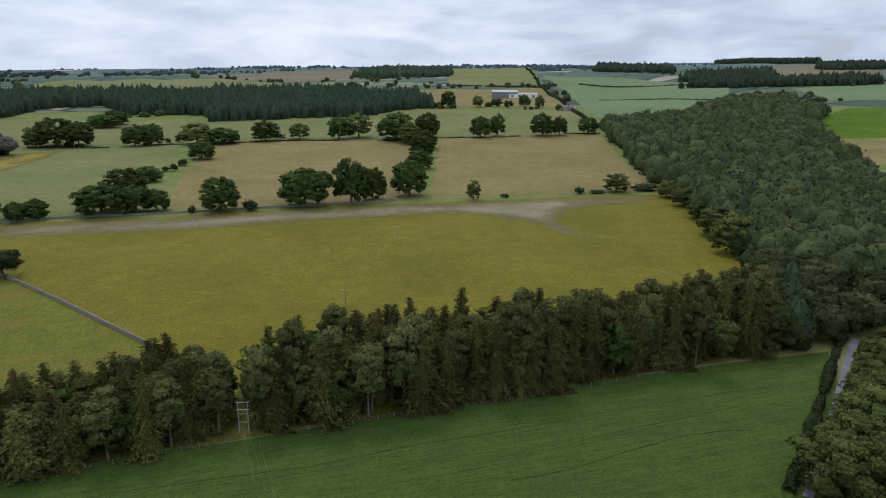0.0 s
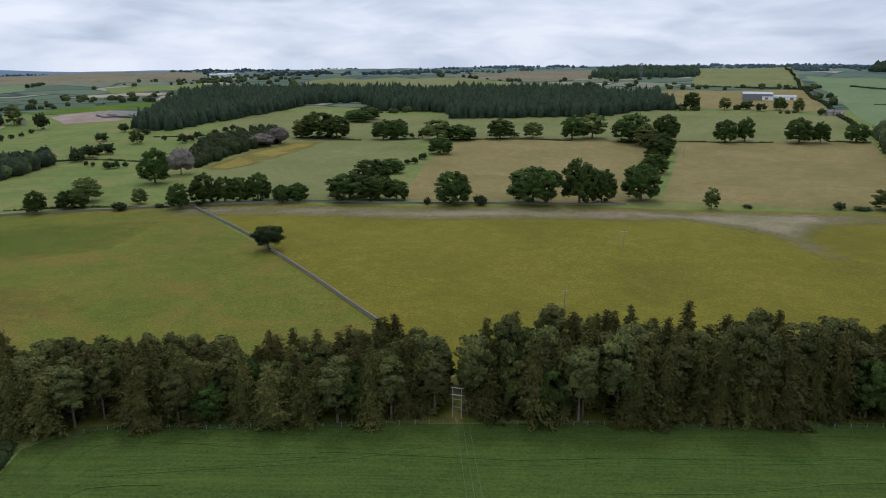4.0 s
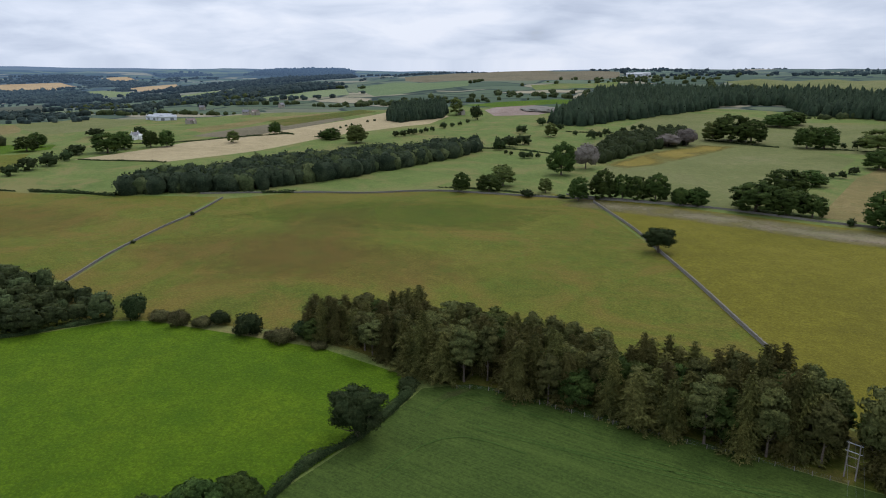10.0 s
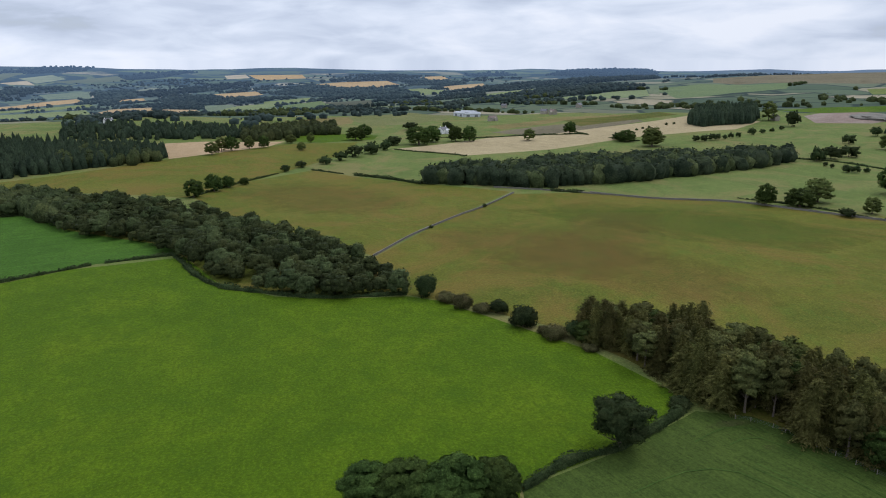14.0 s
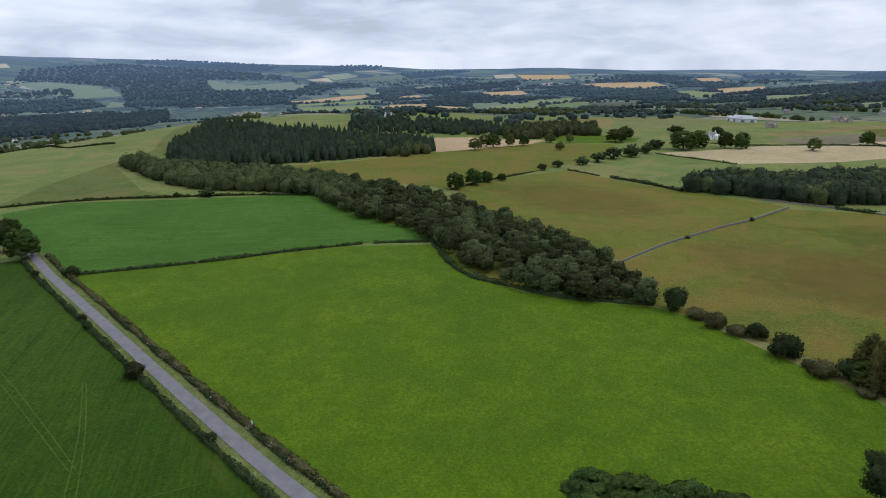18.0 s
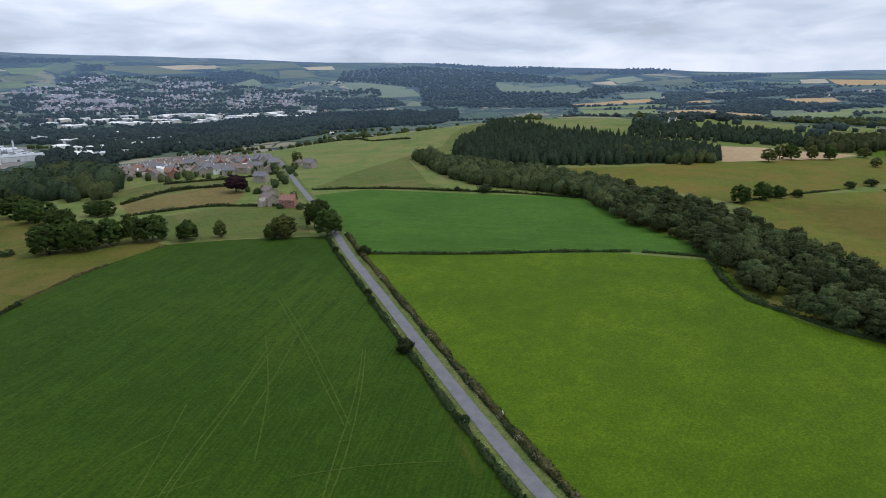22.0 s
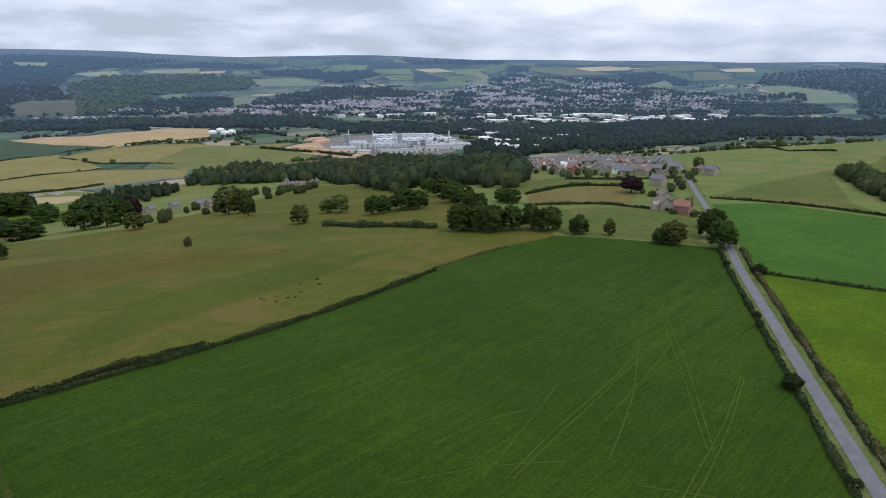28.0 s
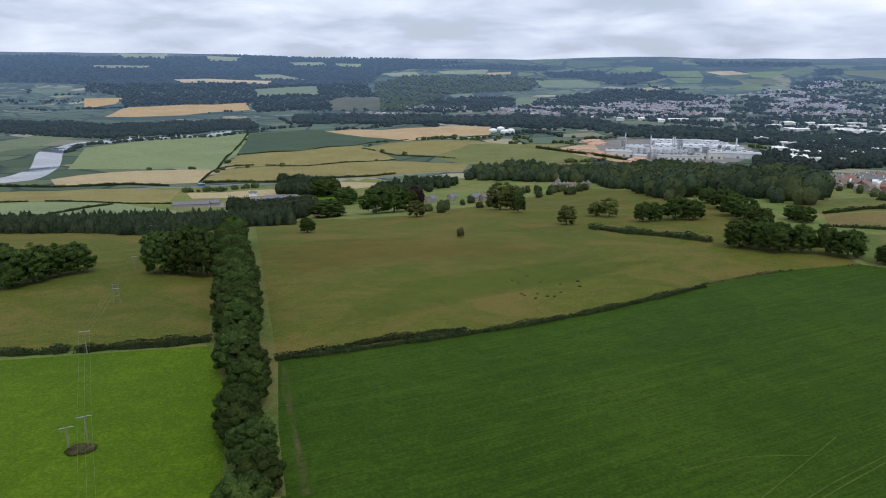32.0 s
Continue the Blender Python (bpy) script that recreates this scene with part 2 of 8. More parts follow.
M_CROP_B = field_mat("dark_crop_b", (0.0198, 0.0465, 0.00214), (0.0261, 0.0593, 0.00262), (0.0396, 0.0755, 0.00405), 60, rows=(12, 0.348))
M_CROP_C = field_mat("dark_crop_c", (0.0363, 0.0903, 0.009), (0.0475, 0.112, 0.012), (0.065, 0.137, 0.015), 60, rows=(12, 1.875))
M_LUSH = field_mat("lush_grass", (0.051, 0.0968, 0.0029), (0.0687, 0.123, 0.00349), (0.0978, 0.147, 0.00493), 45, weed=(0.0459, 0.0919, 0.00349))
M_WHEAT = field_mat("ripe_cereal", (0.306, 0.246, 0.136), (0.378, 0.304, 0.17), (0.423, 0.343, 0.196), 60, rows=(20, 0.6))
M_TAN = field_mat("pale_stubble", (0.352, 0.246, 0.135), (0.419, 0.303, 0.174), (0.46, 0.336, 0.197), 60)
M_GOLD = field_mat("ripening_barley", (0.18, 0.159, 0.0562), (0.225, 0.191, 0.0713), (0.257, 0.221, 0.0863), 60)
M_PALE = field_mat("pale_green_crop", (0.15, 0.19, 0.09), (0.185, 0.225, 0.11), (0.21, 0.25, 0.12), 80, rows=(20, 0.4))
M_TEAL = field_mat("blue_green_crop", (0.0438, 0.075, 0.05), (0.0562, 0.09, 0.055), (0.0688, 0.1, 0.06), 80)
M_MINT = field_mat("grey_green_crop", (0.108, 0.156, 0.072), (0.131, 0.18, 0.0828), (0.153, 0.197, 0.09), 90)
M_ORANGE = field_mat("dry_bracken_grass", (0.17, 0.14, 0.025), (0.22, 0.17, 0.035), (0.25, 0.19, 0.05), 40, fade=1.0)
M_PINK = field_mat("bare_earth", (0.2, 0.15, 0.12), (0.27, 0.2, 0.165), (0.32, 0.26, 0.22), 30)
M_MARK = field_mat("dry_soil_marks", (0.1, 0.105, 0.035), (0.15, 0.13, 0.055), (0.19, 0.15, 0.08), 12, fade=1.0)
M_BROWN_GRASS = field_mat("browned_grass", (0.146, 0.106, 0.0253), (0.189, 0.131, 0.0345), (0.226, 0.156, 0.046), 25, weed=(0.122, 0.131, 0.023), fade=0.32)
M_GREEN_GRASS = field_mat("fresh_grass", (0.0784, 0.116, 0.0154), (0.106, 0.143, 0.0187), (0.134, 0.163, 0.0242), 25, fade=0.55)
M_LINE = field_mat("yellowed_crop_line", (0.0437, 0.0806, 0.009), (0.0582, 0.0948, 0.0117), (0.0748, 0.107, 0.0162), 12)
M_TRACK = field_mat("wheel_track", (0.0438, 0.0862, 0.0161), (0.0541, 0.103, 0.0187), (0.0721, 0.119, 0.0244), 12)
M_SLOPE = field_mat("rough_slope_grass", (0.0574, 0.0746, 0.00939), (0.0842, 0.0968, 0.0124), (0.11, 0.107, 0.0172), 70, weed=(0.0632, 0.0858, 0.00939), worn=(0.134, 0.101, 0.0264))
# darker copy of the pasture; the crest's cloud shadow is put into its colour
M_CREST = field_mat("crest_pasture", (0.068, 0.098, 0.02), (0.092, 0.122, 0.026), (0.12, 0.14, 0.034), 60, worn=(0.135, 0.115, 0.04))
# town ground, its haze put in as emission
M_TOWN = field_mat("town_gardens", (0.045, 0.0675, 0.0465), (0.063, 0.0882, 0.0525), (0.108, 0.122, 0.075), 50, distant=True)
M_MOOR = field_mat("brown_moor", (0.12, 0.105, 0.06), (0.16, 0.135, 0.085), (0.19, 0.165, 0.1), 80)
M_PADDOCK = field_mat("brown_paddock", (0.12, 0.1, 0.032), (0.165, 0.125, 0.042), (0.19, 0.145, 0.055), 30, weed=(0.1, 0.105, 0.03))
# green paled by haze that is put into the colour and emission
M_FARGREEN = field_mat("haze_greyed_field", (0.1, 0.128, 0.07), (0.13, 0.16, 0.085), (0.15, 0.178, 0.098), 60, distant=True)
M_FLOWER = plain_mat("white_flower_heads", (0.6, 0.6, 0.52), (0.78, 0.78, 0.7), 0.4, 0.9, 0.1, bump=0)
M_FAR = far_land_mat("far_farmland")
M_VERGE = field_mat("verge_grass", (0.07, 0.1, 0.025), (0.1, 0.135, 0.03), (0.15, 0.16, 0.05), 6, weed=(0.16, 0.14, 0.07))
M_ROAD = plain_mat("asphalt", (0.115, 0.114, 0.12), (0.168, 0.166, 0.172), 3.0, 0.85, 0.3)
M_OAK = leaf_mat("broadleaf_leaves", (0.0324, 0.0558, 0.0134), (0.0555, 0.0884, 0.0208), (0.0969, 0.137, 0.0312))
M_ASH = leaf_mat("pale_leaves", (0.0693, 0.0903, 0.0248), (0.104, 0.13, 0.0352), (0.152, 0.166, 0.0448))
M_FIR = leaf_mat("conifer_needles", (0.0659, 0.0709, 0.0208), (0.109, 0.109, 0.0316), (0.171, 0.152, 0.0445))
M_LARCH = leaf_mat("larch_needles", (0.0766, 0.0773, 0.023), (0.118, 0.113, 0.0338), (0.171, 0.155, 0.0503))
M_PINE = leaf_mat("pine_needles", (0.0666, 0.0787, 0.0263), (0.109, 0.117, 0.038), (0.17, 0.165, 0.0526))
M_SPRUCE = leaf_mat("spruce_needles", (0.0234, 0.04, 0.0237), (0.0354, 0.0568, 0.0309), (0.0525, 0.0763, 0.0407), 14.0, 1.2)
M_WOODS = leaf_mat("woodland_leaves", (0.029, 0.0425, 0.0161), (0.0539, 0.0716, 0.0259), (0.107, 0.124, 0.0428), 15.0, 0.9)
M_WOODS_PALE = leaf_mat("lighter_woodland_leaves", (0.0446, 0.0638, 0.0244), (0.0732, 0.0971, 0.037), (0.116, 0.136, 0.0527), 15.0, 0.9)
# darker copy of the woodland leaves: shade among the crowns put into the colour
M_SHADED_WOODS = leaf_mat("shaded_woodland_leaves", (0.0212, 0.0354, 0.0189), (0.0378, 0.0555, 0.0283), (0.0708, 0.092, 0.0425), 12.0, 0.9)
M_CONCRETE = plain_mat("concrete_yard", (0.13, 0.125, 0.115), (0.22, 0.2, 0.185), 25.0, 0.9, 0.2)
M_PURPLE = leaf_mat("copper_beech_leaves", (0.025, 0.014, 0.018), (0.042, 0.022, 0.026), (0.06, 0.034, 0.034))
M_HEDGE = leaf_mat("hedge_leaves", (0.024, 0.039, 0.014), (0.041, 0.06, 0.021), (0.07, 0.087, 0.032), 3.0)
M_SCRUB = leaf_mat("scrub_leaves", (0.055, 0.055, 0.02), (0.095, 0.09, 0.036), (0.15, 0.125, 0.06), 3.0)
M_BARE_TWIG = leaf_mat("grey_dead_twigs", (0.12, 0.1, 0.08), (0.19, 0.165, 0.14), (0.26, 0.23, 0.2), 3.0)
# bluish tint of far leaves is haze put into colour and emission
M_HAZED_LEAVES = leaf_mat("hazed_leaves", (0.0291, 0.0454, 0.0425), (0.0399, 0.0589, 0.052), (0.0591, 0.0787, 0.061), 90.0, 5.0, distant=True)
# paler far leaves, haze put into their greyed green and emission
M_HAZED_PALE = leaf_mat("hazed_pale_leaves", (0.0495, 0.0702, 0.04), (0.0675, 0.0918, 0.0496), (0.09, 0.117, 0.06), 90.0, 5.0, distant=True)
# dark fill under far trees: shade between crowns and haze put into its colour
M_WOOD_SHADE = field_mat("far_wood_shade", (0.0221, 0.0343, 0.0292), (0.0294, 0.0428, 0.0338), (0.0367, 0.0504, 0.036), 60, distant=True)
M_BARK = plain_mat("bark", (0.07, 0.055, 0.04), (0.17, 0.14, 0.11), 0.5, 0.9, 0.1)
M_STONE = plain_mat("dry_stone", (0.111, 0.104, 0.0851), (0.252, 0.233, 0.2), 0.5, 0.9, 0.2, bump=0.8)
M_SLATE = plain_mat("slate_roof", (0.1, 0.1, 0.11), (0.19, 0.185, 0.195), 1.2, 0.7, 0.4)
M_TILE = plain_mat("clay_tile_roof", (0.19, 0.1, 0.075), (0.3, 0.16, 0.12), 1.2, 0.8, 0.2)
M_BROWN = plain_mat("brown_tile_roof", (0.14, 0.105, 0.09), (0.22, 0.17, 0.15), 1.2, 0.8, 0.2)
M_HOUSE = plain_mat("sandstone_wall", (0.24, 0.215, 0.17), (0.38, 0.34, 0.28), 0.8, 0.9, 0.2)
M_WHITE = plain_mat("white_render", (0.68, 0.67, 0.64), (0.82, 0.81, 0.78), 2.0, 0.85, 0.2)
M_BRICK = plain_mat("red_brick_wall", (0.25, 0.12, 0.09), (0.36, 0.18, 0.14), 0.5, 0.9, 0.2)
M_GLASS = plain_mat("window_glass", (0.02, 0.025, 0.03), (0.035, 0.04, 0.05), 3.0, 0.08, 0.6, bump=0)
M_STEEL = plain_mat("pale_steel_cladding", (0.46, 0.48, 0.5), (0.64, 0.66, 0.68), 6.0, 0.5, 0.4, bump=0)
M_ROOFS = plain_mat("grey_sheet_roof", (0.27, 0.285, 0.3), (0.4, 0.415, 0.43), 9.0, 0.5, 0.4, bump=0)
M_DARKSTEEL = plain_mat("dark_steel", (0.12, 0.13, 0.14), (0.2, 0.21, 0.22), 2.0, 0.5, 0.5, 0.3, 0)
M_CREAM = plain_mat("cream_cladding", (0.52, 0.5, 0.45), (0.68, 0.66, 0.6), 5.0, 0.6, 0.4, bump=0)
M_BLUE = plain_mat("blue_paint", (0.03, 0.09, 0.28), (0.05, 0.13, 0.36), 1.0, 0.4, 0.5, bump=0)
M_WOODPOLE = plain_mat("weathered_pole_wood", (0.16, 0.14, 0.12), (0.27, 0.24, 0.21), 0.3, 0.9, 0.1)
M_GALV = plain_mat("galvanised_steel", (0.3, 0.31, 0.32), (0.42, 0.43, 0.44), 0.3, 0.5, 0.4, 0.4, 0)
M_TIMBER = plain_mat("stacked_timber", (0.36, 0.22, 0.15), (0.55, 0.38, 0.27), 3.0, 0.9, 0.1)


def water_mat():
    n = Nodes("river_water", 0.06, 0.5)
    n.bump(n.noise(3.0, 3, 0.6), 0.15, 0.2)
    return n.done(n.ramp(n.noise(60, 3), ((0.3, (0.03, 0.04, 0.045)), (0.7, (0.05, 0.06, 0.065)))))


def haze_mat():
    """The plain distance: fields, dark woods and moors, with haze put into bluish colours and a faint air-light glow.
    """
    n = Nodes("hazy_distance", 1.0, 0.0)
    warp = n.mapped((1.7, 1.0, 1e9), 0.9)
    v = n.nt.nodes.new("ShaderNodeTexVoronoi")
    d = n.nt.nodes.new("ShaderNodeTexVoronoi")
    d.feature = "DISTANCE_TO_EDGE"
    for k in (v, d):
        k.inputs["Scale"].default_value = 1 / 230
        k.inputs["Randomness"].default_value = 0.85
        n.link(warp, k.inputs["Vector"])
    sep = n.nt.nodes.new("ShaderNodeSeparateColor")
    n.link(v.outputs["Color"], sep.inputs[0])
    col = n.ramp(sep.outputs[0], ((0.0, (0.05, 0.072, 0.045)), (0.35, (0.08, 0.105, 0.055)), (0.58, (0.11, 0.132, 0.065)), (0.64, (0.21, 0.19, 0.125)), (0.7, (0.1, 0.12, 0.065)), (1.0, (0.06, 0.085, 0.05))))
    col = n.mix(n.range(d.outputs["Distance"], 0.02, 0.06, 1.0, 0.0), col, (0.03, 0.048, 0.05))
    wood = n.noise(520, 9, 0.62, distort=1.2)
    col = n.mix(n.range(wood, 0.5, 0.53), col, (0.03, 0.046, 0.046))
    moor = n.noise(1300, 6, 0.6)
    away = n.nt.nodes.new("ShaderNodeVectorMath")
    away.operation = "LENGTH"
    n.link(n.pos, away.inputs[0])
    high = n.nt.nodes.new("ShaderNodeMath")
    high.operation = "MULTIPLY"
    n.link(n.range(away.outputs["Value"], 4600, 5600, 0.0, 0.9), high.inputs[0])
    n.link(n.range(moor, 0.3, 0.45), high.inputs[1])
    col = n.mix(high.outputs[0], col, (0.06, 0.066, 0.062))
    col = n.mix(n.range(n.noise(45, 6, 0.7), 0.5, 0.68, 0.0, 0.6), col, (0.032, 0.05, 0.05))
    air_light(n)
    return n.done(col)


def far_field_mat(name, dark, light, size=150.0):
    """One field or wood of the plain distance, its haze put into emission."""
    n = Nodes(name, 1.0, 0.0)
    col = n.ramp(n.noise(size, 6, 0.65), ((0.35, dark), (0.65, light)))
    col = n.mix(n.range(n.noise(28, 5, 0.75), 0.5, 0.7, 0.0, 0.5), col, tuple(c * 0.6 for c in dark))
    # far fields carry haze as a glow in their material
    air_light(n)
    return n.done(col)


M_WATER, M_HAZE = water_mat(), haze_mat()
# far copies of fields and woods, glowing with painted-in haze
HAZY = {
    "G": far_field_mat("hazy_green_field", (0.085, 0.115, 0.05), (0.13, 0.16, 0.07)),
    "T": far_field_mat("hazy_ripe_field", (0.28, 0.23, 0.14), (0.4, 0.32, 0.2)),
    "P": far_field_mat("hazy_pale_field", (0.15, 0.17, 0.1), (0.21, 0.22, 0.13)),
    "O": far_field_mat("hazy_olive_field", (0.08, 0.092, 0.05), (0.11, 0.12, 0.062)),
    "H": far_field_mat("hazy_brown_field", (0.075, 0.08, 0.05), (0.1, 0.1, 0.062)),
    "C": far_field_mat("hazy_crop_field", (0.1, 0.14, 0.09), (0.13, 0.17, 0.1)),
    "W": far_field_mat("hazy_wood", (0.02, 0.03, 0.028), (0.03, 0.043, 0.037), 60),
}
# nearer fields; G, O and H still hold haze in their material
NEARER = {"G": M_FARGREEN, "T": M_TAN, "P": M_PALE, "O": M_FARGREEN, "H": HAZY["H"], "C": M_MINT}

# Heights of the land by bearing (degrees left of the first view) and distance from the field below the camera.
RINGS = (0, 150, 300, 450, 700, 1000, 1400, 2000, 2800, 3800, 4900)
LAND = {
    -40: (0, 0, 0, 1, 5, 18, 42, 68, 86, 92, 80),
    -10: (0, 0, 0, 0, 3, 12, 32, 58, 73, 66, 50),
    20: (0, 0, 0, 0, 2, 10, 30, 54, 60, 36, 20),
    50: (0, 0, 0, -1, 2, 8, 18, 40, 36, 0, 10),
    80: (0, 0, 0, -2, -2, 0, -10, -30, -25, 4, 34),
    110: (0, 0, 0, 0, 2, 6, -25, -85, -80, -30, 44),
    140: (0, 0, 0, -2, -14, -50, -90, -100, -95, -30, 100),
    170: (0, 0, -6, -20, -52, -88, -100, -100, -85, -20, 112),
    200: (0, 0, -8, -25, -60, -92, -100, -100, -80, -20, 112),
    260: (0, 0, 0, 0, 0, 0, 0, 0, 20, 50, 60),
}
# Heights of the last hills, 7000 m away, by bearing.
LAST_AZ = (-40, 10, 25, 45, 60, 75, 90, 100, 106, 110, 115, 122, 131, 140, 154, 165, 185, 200, 230, 320)
LAST_Z = (12, 12, 24, 27, 24, 36, 38, 12, 12, 48, 91, 112, 136, 168, 189, 207, 217, 205, 120, 12)


def spline(p0, p1, p2, p3, u):
    return p1 + 0.5 * u * (p2 - p0 + u * (2 * p0 - 5 * p1 + 4 * p2 - p3 + u * (3 * (p1 - p2) + p3 - p0)))


def height(x, y):
    """The land's height at x, y (numbers or arrays)."""
    x, y = np.asarray(x, float), np.asarray(y, float)
    r, az = np.hypot(x, y), (np.degrees(np.arctan2(-x, y)) + 40) % 360 - 40
    knots = np.array([*LAND, 320.0])
    table = np.array([*LAND.values(), LAND[-40]], float)
    s = np.interp(r, RINGS, np.arange(len(RINGS)))
    k = np.clip(s.astype(int), 0, len(RINGS) - 2)
    u = s - k
    n, m = len(RINGS) - 1, len(knots) - 1
    a = np.clip(np.searchsorted(knots, az, side="right") - 1, 0, m - 1)
    v = (az - knots[a]) / (knots[a + 1] - knots[a])
    rows = []
    for d in (-1, 0, 1, 2):
        t = table[(a + d) % m]
        i = np.arange(t.shape[0]) if t.ndim > 1 else None
        pick = lambda j: t[i, np.clip(j, 0, n)] if i is not None else t[int(np.clip(j, 0, n))]
        rows.append(spline(pick(k - 1), pick(k), pick(k + 1), pick(k + 2), u))
    z = spline(*rows, v)
    swell = np.sin(x / 61 + 1.3 * np.sin(y / 83)) * np.sin(y / 71 + 0.9) + 0.6 * np.sin(x / 29 + y / 37)
    ridge = np.sin(x / 330 + 1.1 * np.sin(y / 410)) * np.sin(y / 290 + 0.7 * np.sin(x / 370)) + 0.5 * np.sin(x / 140 + y / 170)
    z = z + 7 * ridge * np.clip((r - 2700) / 1300, 0, 1)
    crests = np.sin(x / 520 + 1.7 * np.sin(y / 690)) * np.sin(y / 430 + 1.2 * np.sin(x / 610))
    z = z + 20 * crests * np.clip((r - 4200) / 700, 0, 1) * np.clip((6900 - r) / 900, 0, 1)
    out = np.clip((r - 4500) / 2500, 0, 1)
    z = z + (np.interp(az, LAST_AZ, LAST_Z) - z) * out * out * (3 - 2 * out)
    return z + 0.9 * swell * np.clip((r - 150) / 500, 0, 3)


# ---- land ----


def inside(px, py, poly):
    """Which of the points lie inside the polygon."""
    res = np.zeros(len(px), bool)
    q = np.array(poly, float)
    for (xa, ya), (xb, yb) in zip(q, np.roll(q, -1, 0)):
        cut = (ya > py) != (yb > py)
        res ^= cut & (px < (xb - xa) * (py - ya) / (yb - ya + 1e-12) + xa)
    return res


FIELDS = []
OVERLAYS = []


def patch(name, poly, mat, label, cat="ground patch"):
    OVERLAYS.append((name, poly, mat, label, cat))


def field(name, poly, mat, label, cat="field"):
    FIELDS.append((name, poly, mat, label, cat))


ROAD = [(-567, -524), (-474, -429), (-397, -349), (-351, -298), (-272, -213), (-246, -186), (-182, -115), (-146, -75), (-125, -51), (-116, -40)]
ROAD = [*ROAD, (-102, -24), (-62, 24), (-30, 70)]
BELT_E = [(-43.5, 148.5), (-25, 152), (-12, 156), (10, 163), (33, 171), (55, 179), (77, 186), (102, 194), (111, 227), (56, 201), (3, 189), (-29, 177), (-43.5, 170)]
BELT_W = [(-186, 93), (-168, 100), (-147, 105), (-133, 108), (-125, 115), (-103, 122), (-77, 133), (-60, 141), (-46, 145), (-58, 167), (-89, 152), (-122, 144), (-159, 131), (-186, 120), (-195, 100)]
STRIP = [(-242, 47), (-244, 21), (-255, 1), (-273, -20), (-321, -39), (-344, -55), (-386, -109), (-428, -132), (-430, -153), (-483, -132), (-427, -45), (-378, -16), (-342, 13), (-286, 38), (-251, 50)]
# darker grass laid under the belts puts the trees' shade into the colour
for poly in (BELT_E, BELT_W, STRIP):
    field("wood_floor", poly, M_SLOPE, "shaded rough grass under a belt of trees")

field("rough_pasture", [(65, -528), (6, -575), (-44, -561), (-71, -617), (-146, -701), (-296, -904), (-282, -702), (-254, -468), (-240, -353), (-218, -276), (-137, -259), (-55, -223), (30, -199)], M_SLOPE, "rough brown and green grass slope")
field("pasture", [(-615, 904), (-337, 941), (-148, 997), (-14, 1146), (-3, 826), (-31, 767), (-180, 725), (-271, 687), (-378, 545), (-431, 480)], M_UPLAND, "olive green grazing field on the hillside")
field("pasture", [(-368, 469), (-391, 571), (-377, 674), (-314, 686), (-248, 658), (-202, 443), (-208, 394), (-243, 373), (-316, 370)], M_UPLAND, "dull green grazing field below the hill wood")
field("hay_field", [(-167, 404), (-208, 557), (-227, 726), (-136, 748), (-30, 758), (-11, 560), (-17, 458), (-38, 432)], M_HAY, "tan and green dry grass field with trees along it")
field("hay_field", [(-9, 457), (-5, 594), (-3, 778), (94, 800), (181, 812), (154, 559), (155, 467), (81, 453)], M_HAY, "dry brown grass field beside the wood")
field("upland_field", [(-25, 790), (-13, 1097), (197, 1063), (181, 812), (74, 794)], M_UPLAND, "brownish upland grass field below a farm")
field("upland_field", [(-57, 1441), (201, 1443), (192, 1112), (-4, 1145)], M_HAY, "pale dry grass field on the hill")
field("upland_field", [(28, 2320), (299, 2442), (218, 1561), (6, 1552)], M_UPLAND, "grass field near the skyline")
field("moor", [(-628, 1742), (-369, 2144), (-164, 2338), (-102, 1817), (-338, 1629)], M_MOOR, "brown upland grass near the skyline")
field("upland_field", [(-729, 1460), (-617, 1670), (-354, 1593), (-214, 1586), (-277, 1346), (-571, 1240)], M_UPLAND, "olive upland pasture behind the forest")
field("upland_field", [(-862, 1493), (-707, 1664), (-571, 1580), (-609, 1305)], M_UPLAND, "olive upland pasture behind the forest")
field("moor", [(868, 2173), (1164, 2217), (1209, 1975), (978, 1577), (768, 1628)], M_MOOR, "brown upland grass near the skyline")
field("green_field", [(261, 1882), (455, 1708), (543, 1350), (441, 1088), (329, 1037), (212, 906), (220, 1166)], M_MINT, "smooth grey-green crop field with a tree line")
field("green_field", [(625, 1275), (806, 1294), (784, 1178), (677, 1039), (586, 1085)], M_MINT, "pale green field beyond the wood")
field("green_field", [(444, 867), (553, 964), (669, 976), (515, 743), (413, 732)], M_LUSH, "bright green field behind the wood")
field("hay_field", [(408, 723), (511, 737), (383, 545), (356, 575)], M_HAY, "tan field behind the wood")
patch("rough_patch", [(-373, 468), (-386, 564), (-392, 650), (-364, 668), (-347, 575), (-338, 493), (-346, 464)], M_ORANGE, "strip of orange-brown dry grass")
field("grass_field", [(-497, 440), (-449, 487), (-384, 417), (-342, 326), (-359, 294), (-399, 253), (-430, 211), (-461, 163), (-459, 262), (-497, 429)], M_PASTURE, "green grazing field beside a plantation")
field("wheat_field", [(-699, 127), (-767, 255), (-772, 343), (-914, 617), (-788, 638), (-715, 545), (-711, 416), (-655, 285), (-627, 186)], M_WHEAT, "pale ripe cereal field on the hilltop")
field("bare_ground", [(-826, 738), (-875, 847), (-794, 844), (-731, 804), (-715, 743), (-760, 699)], M_PINK, "pinkish bare ground beside a yard")
field("mint_field", [(-1573, 932), (-1558, 1073), (-1360, 1173), (-1267, 1078), (-1239, 800)], M_MINT, "green crop on the far slope")
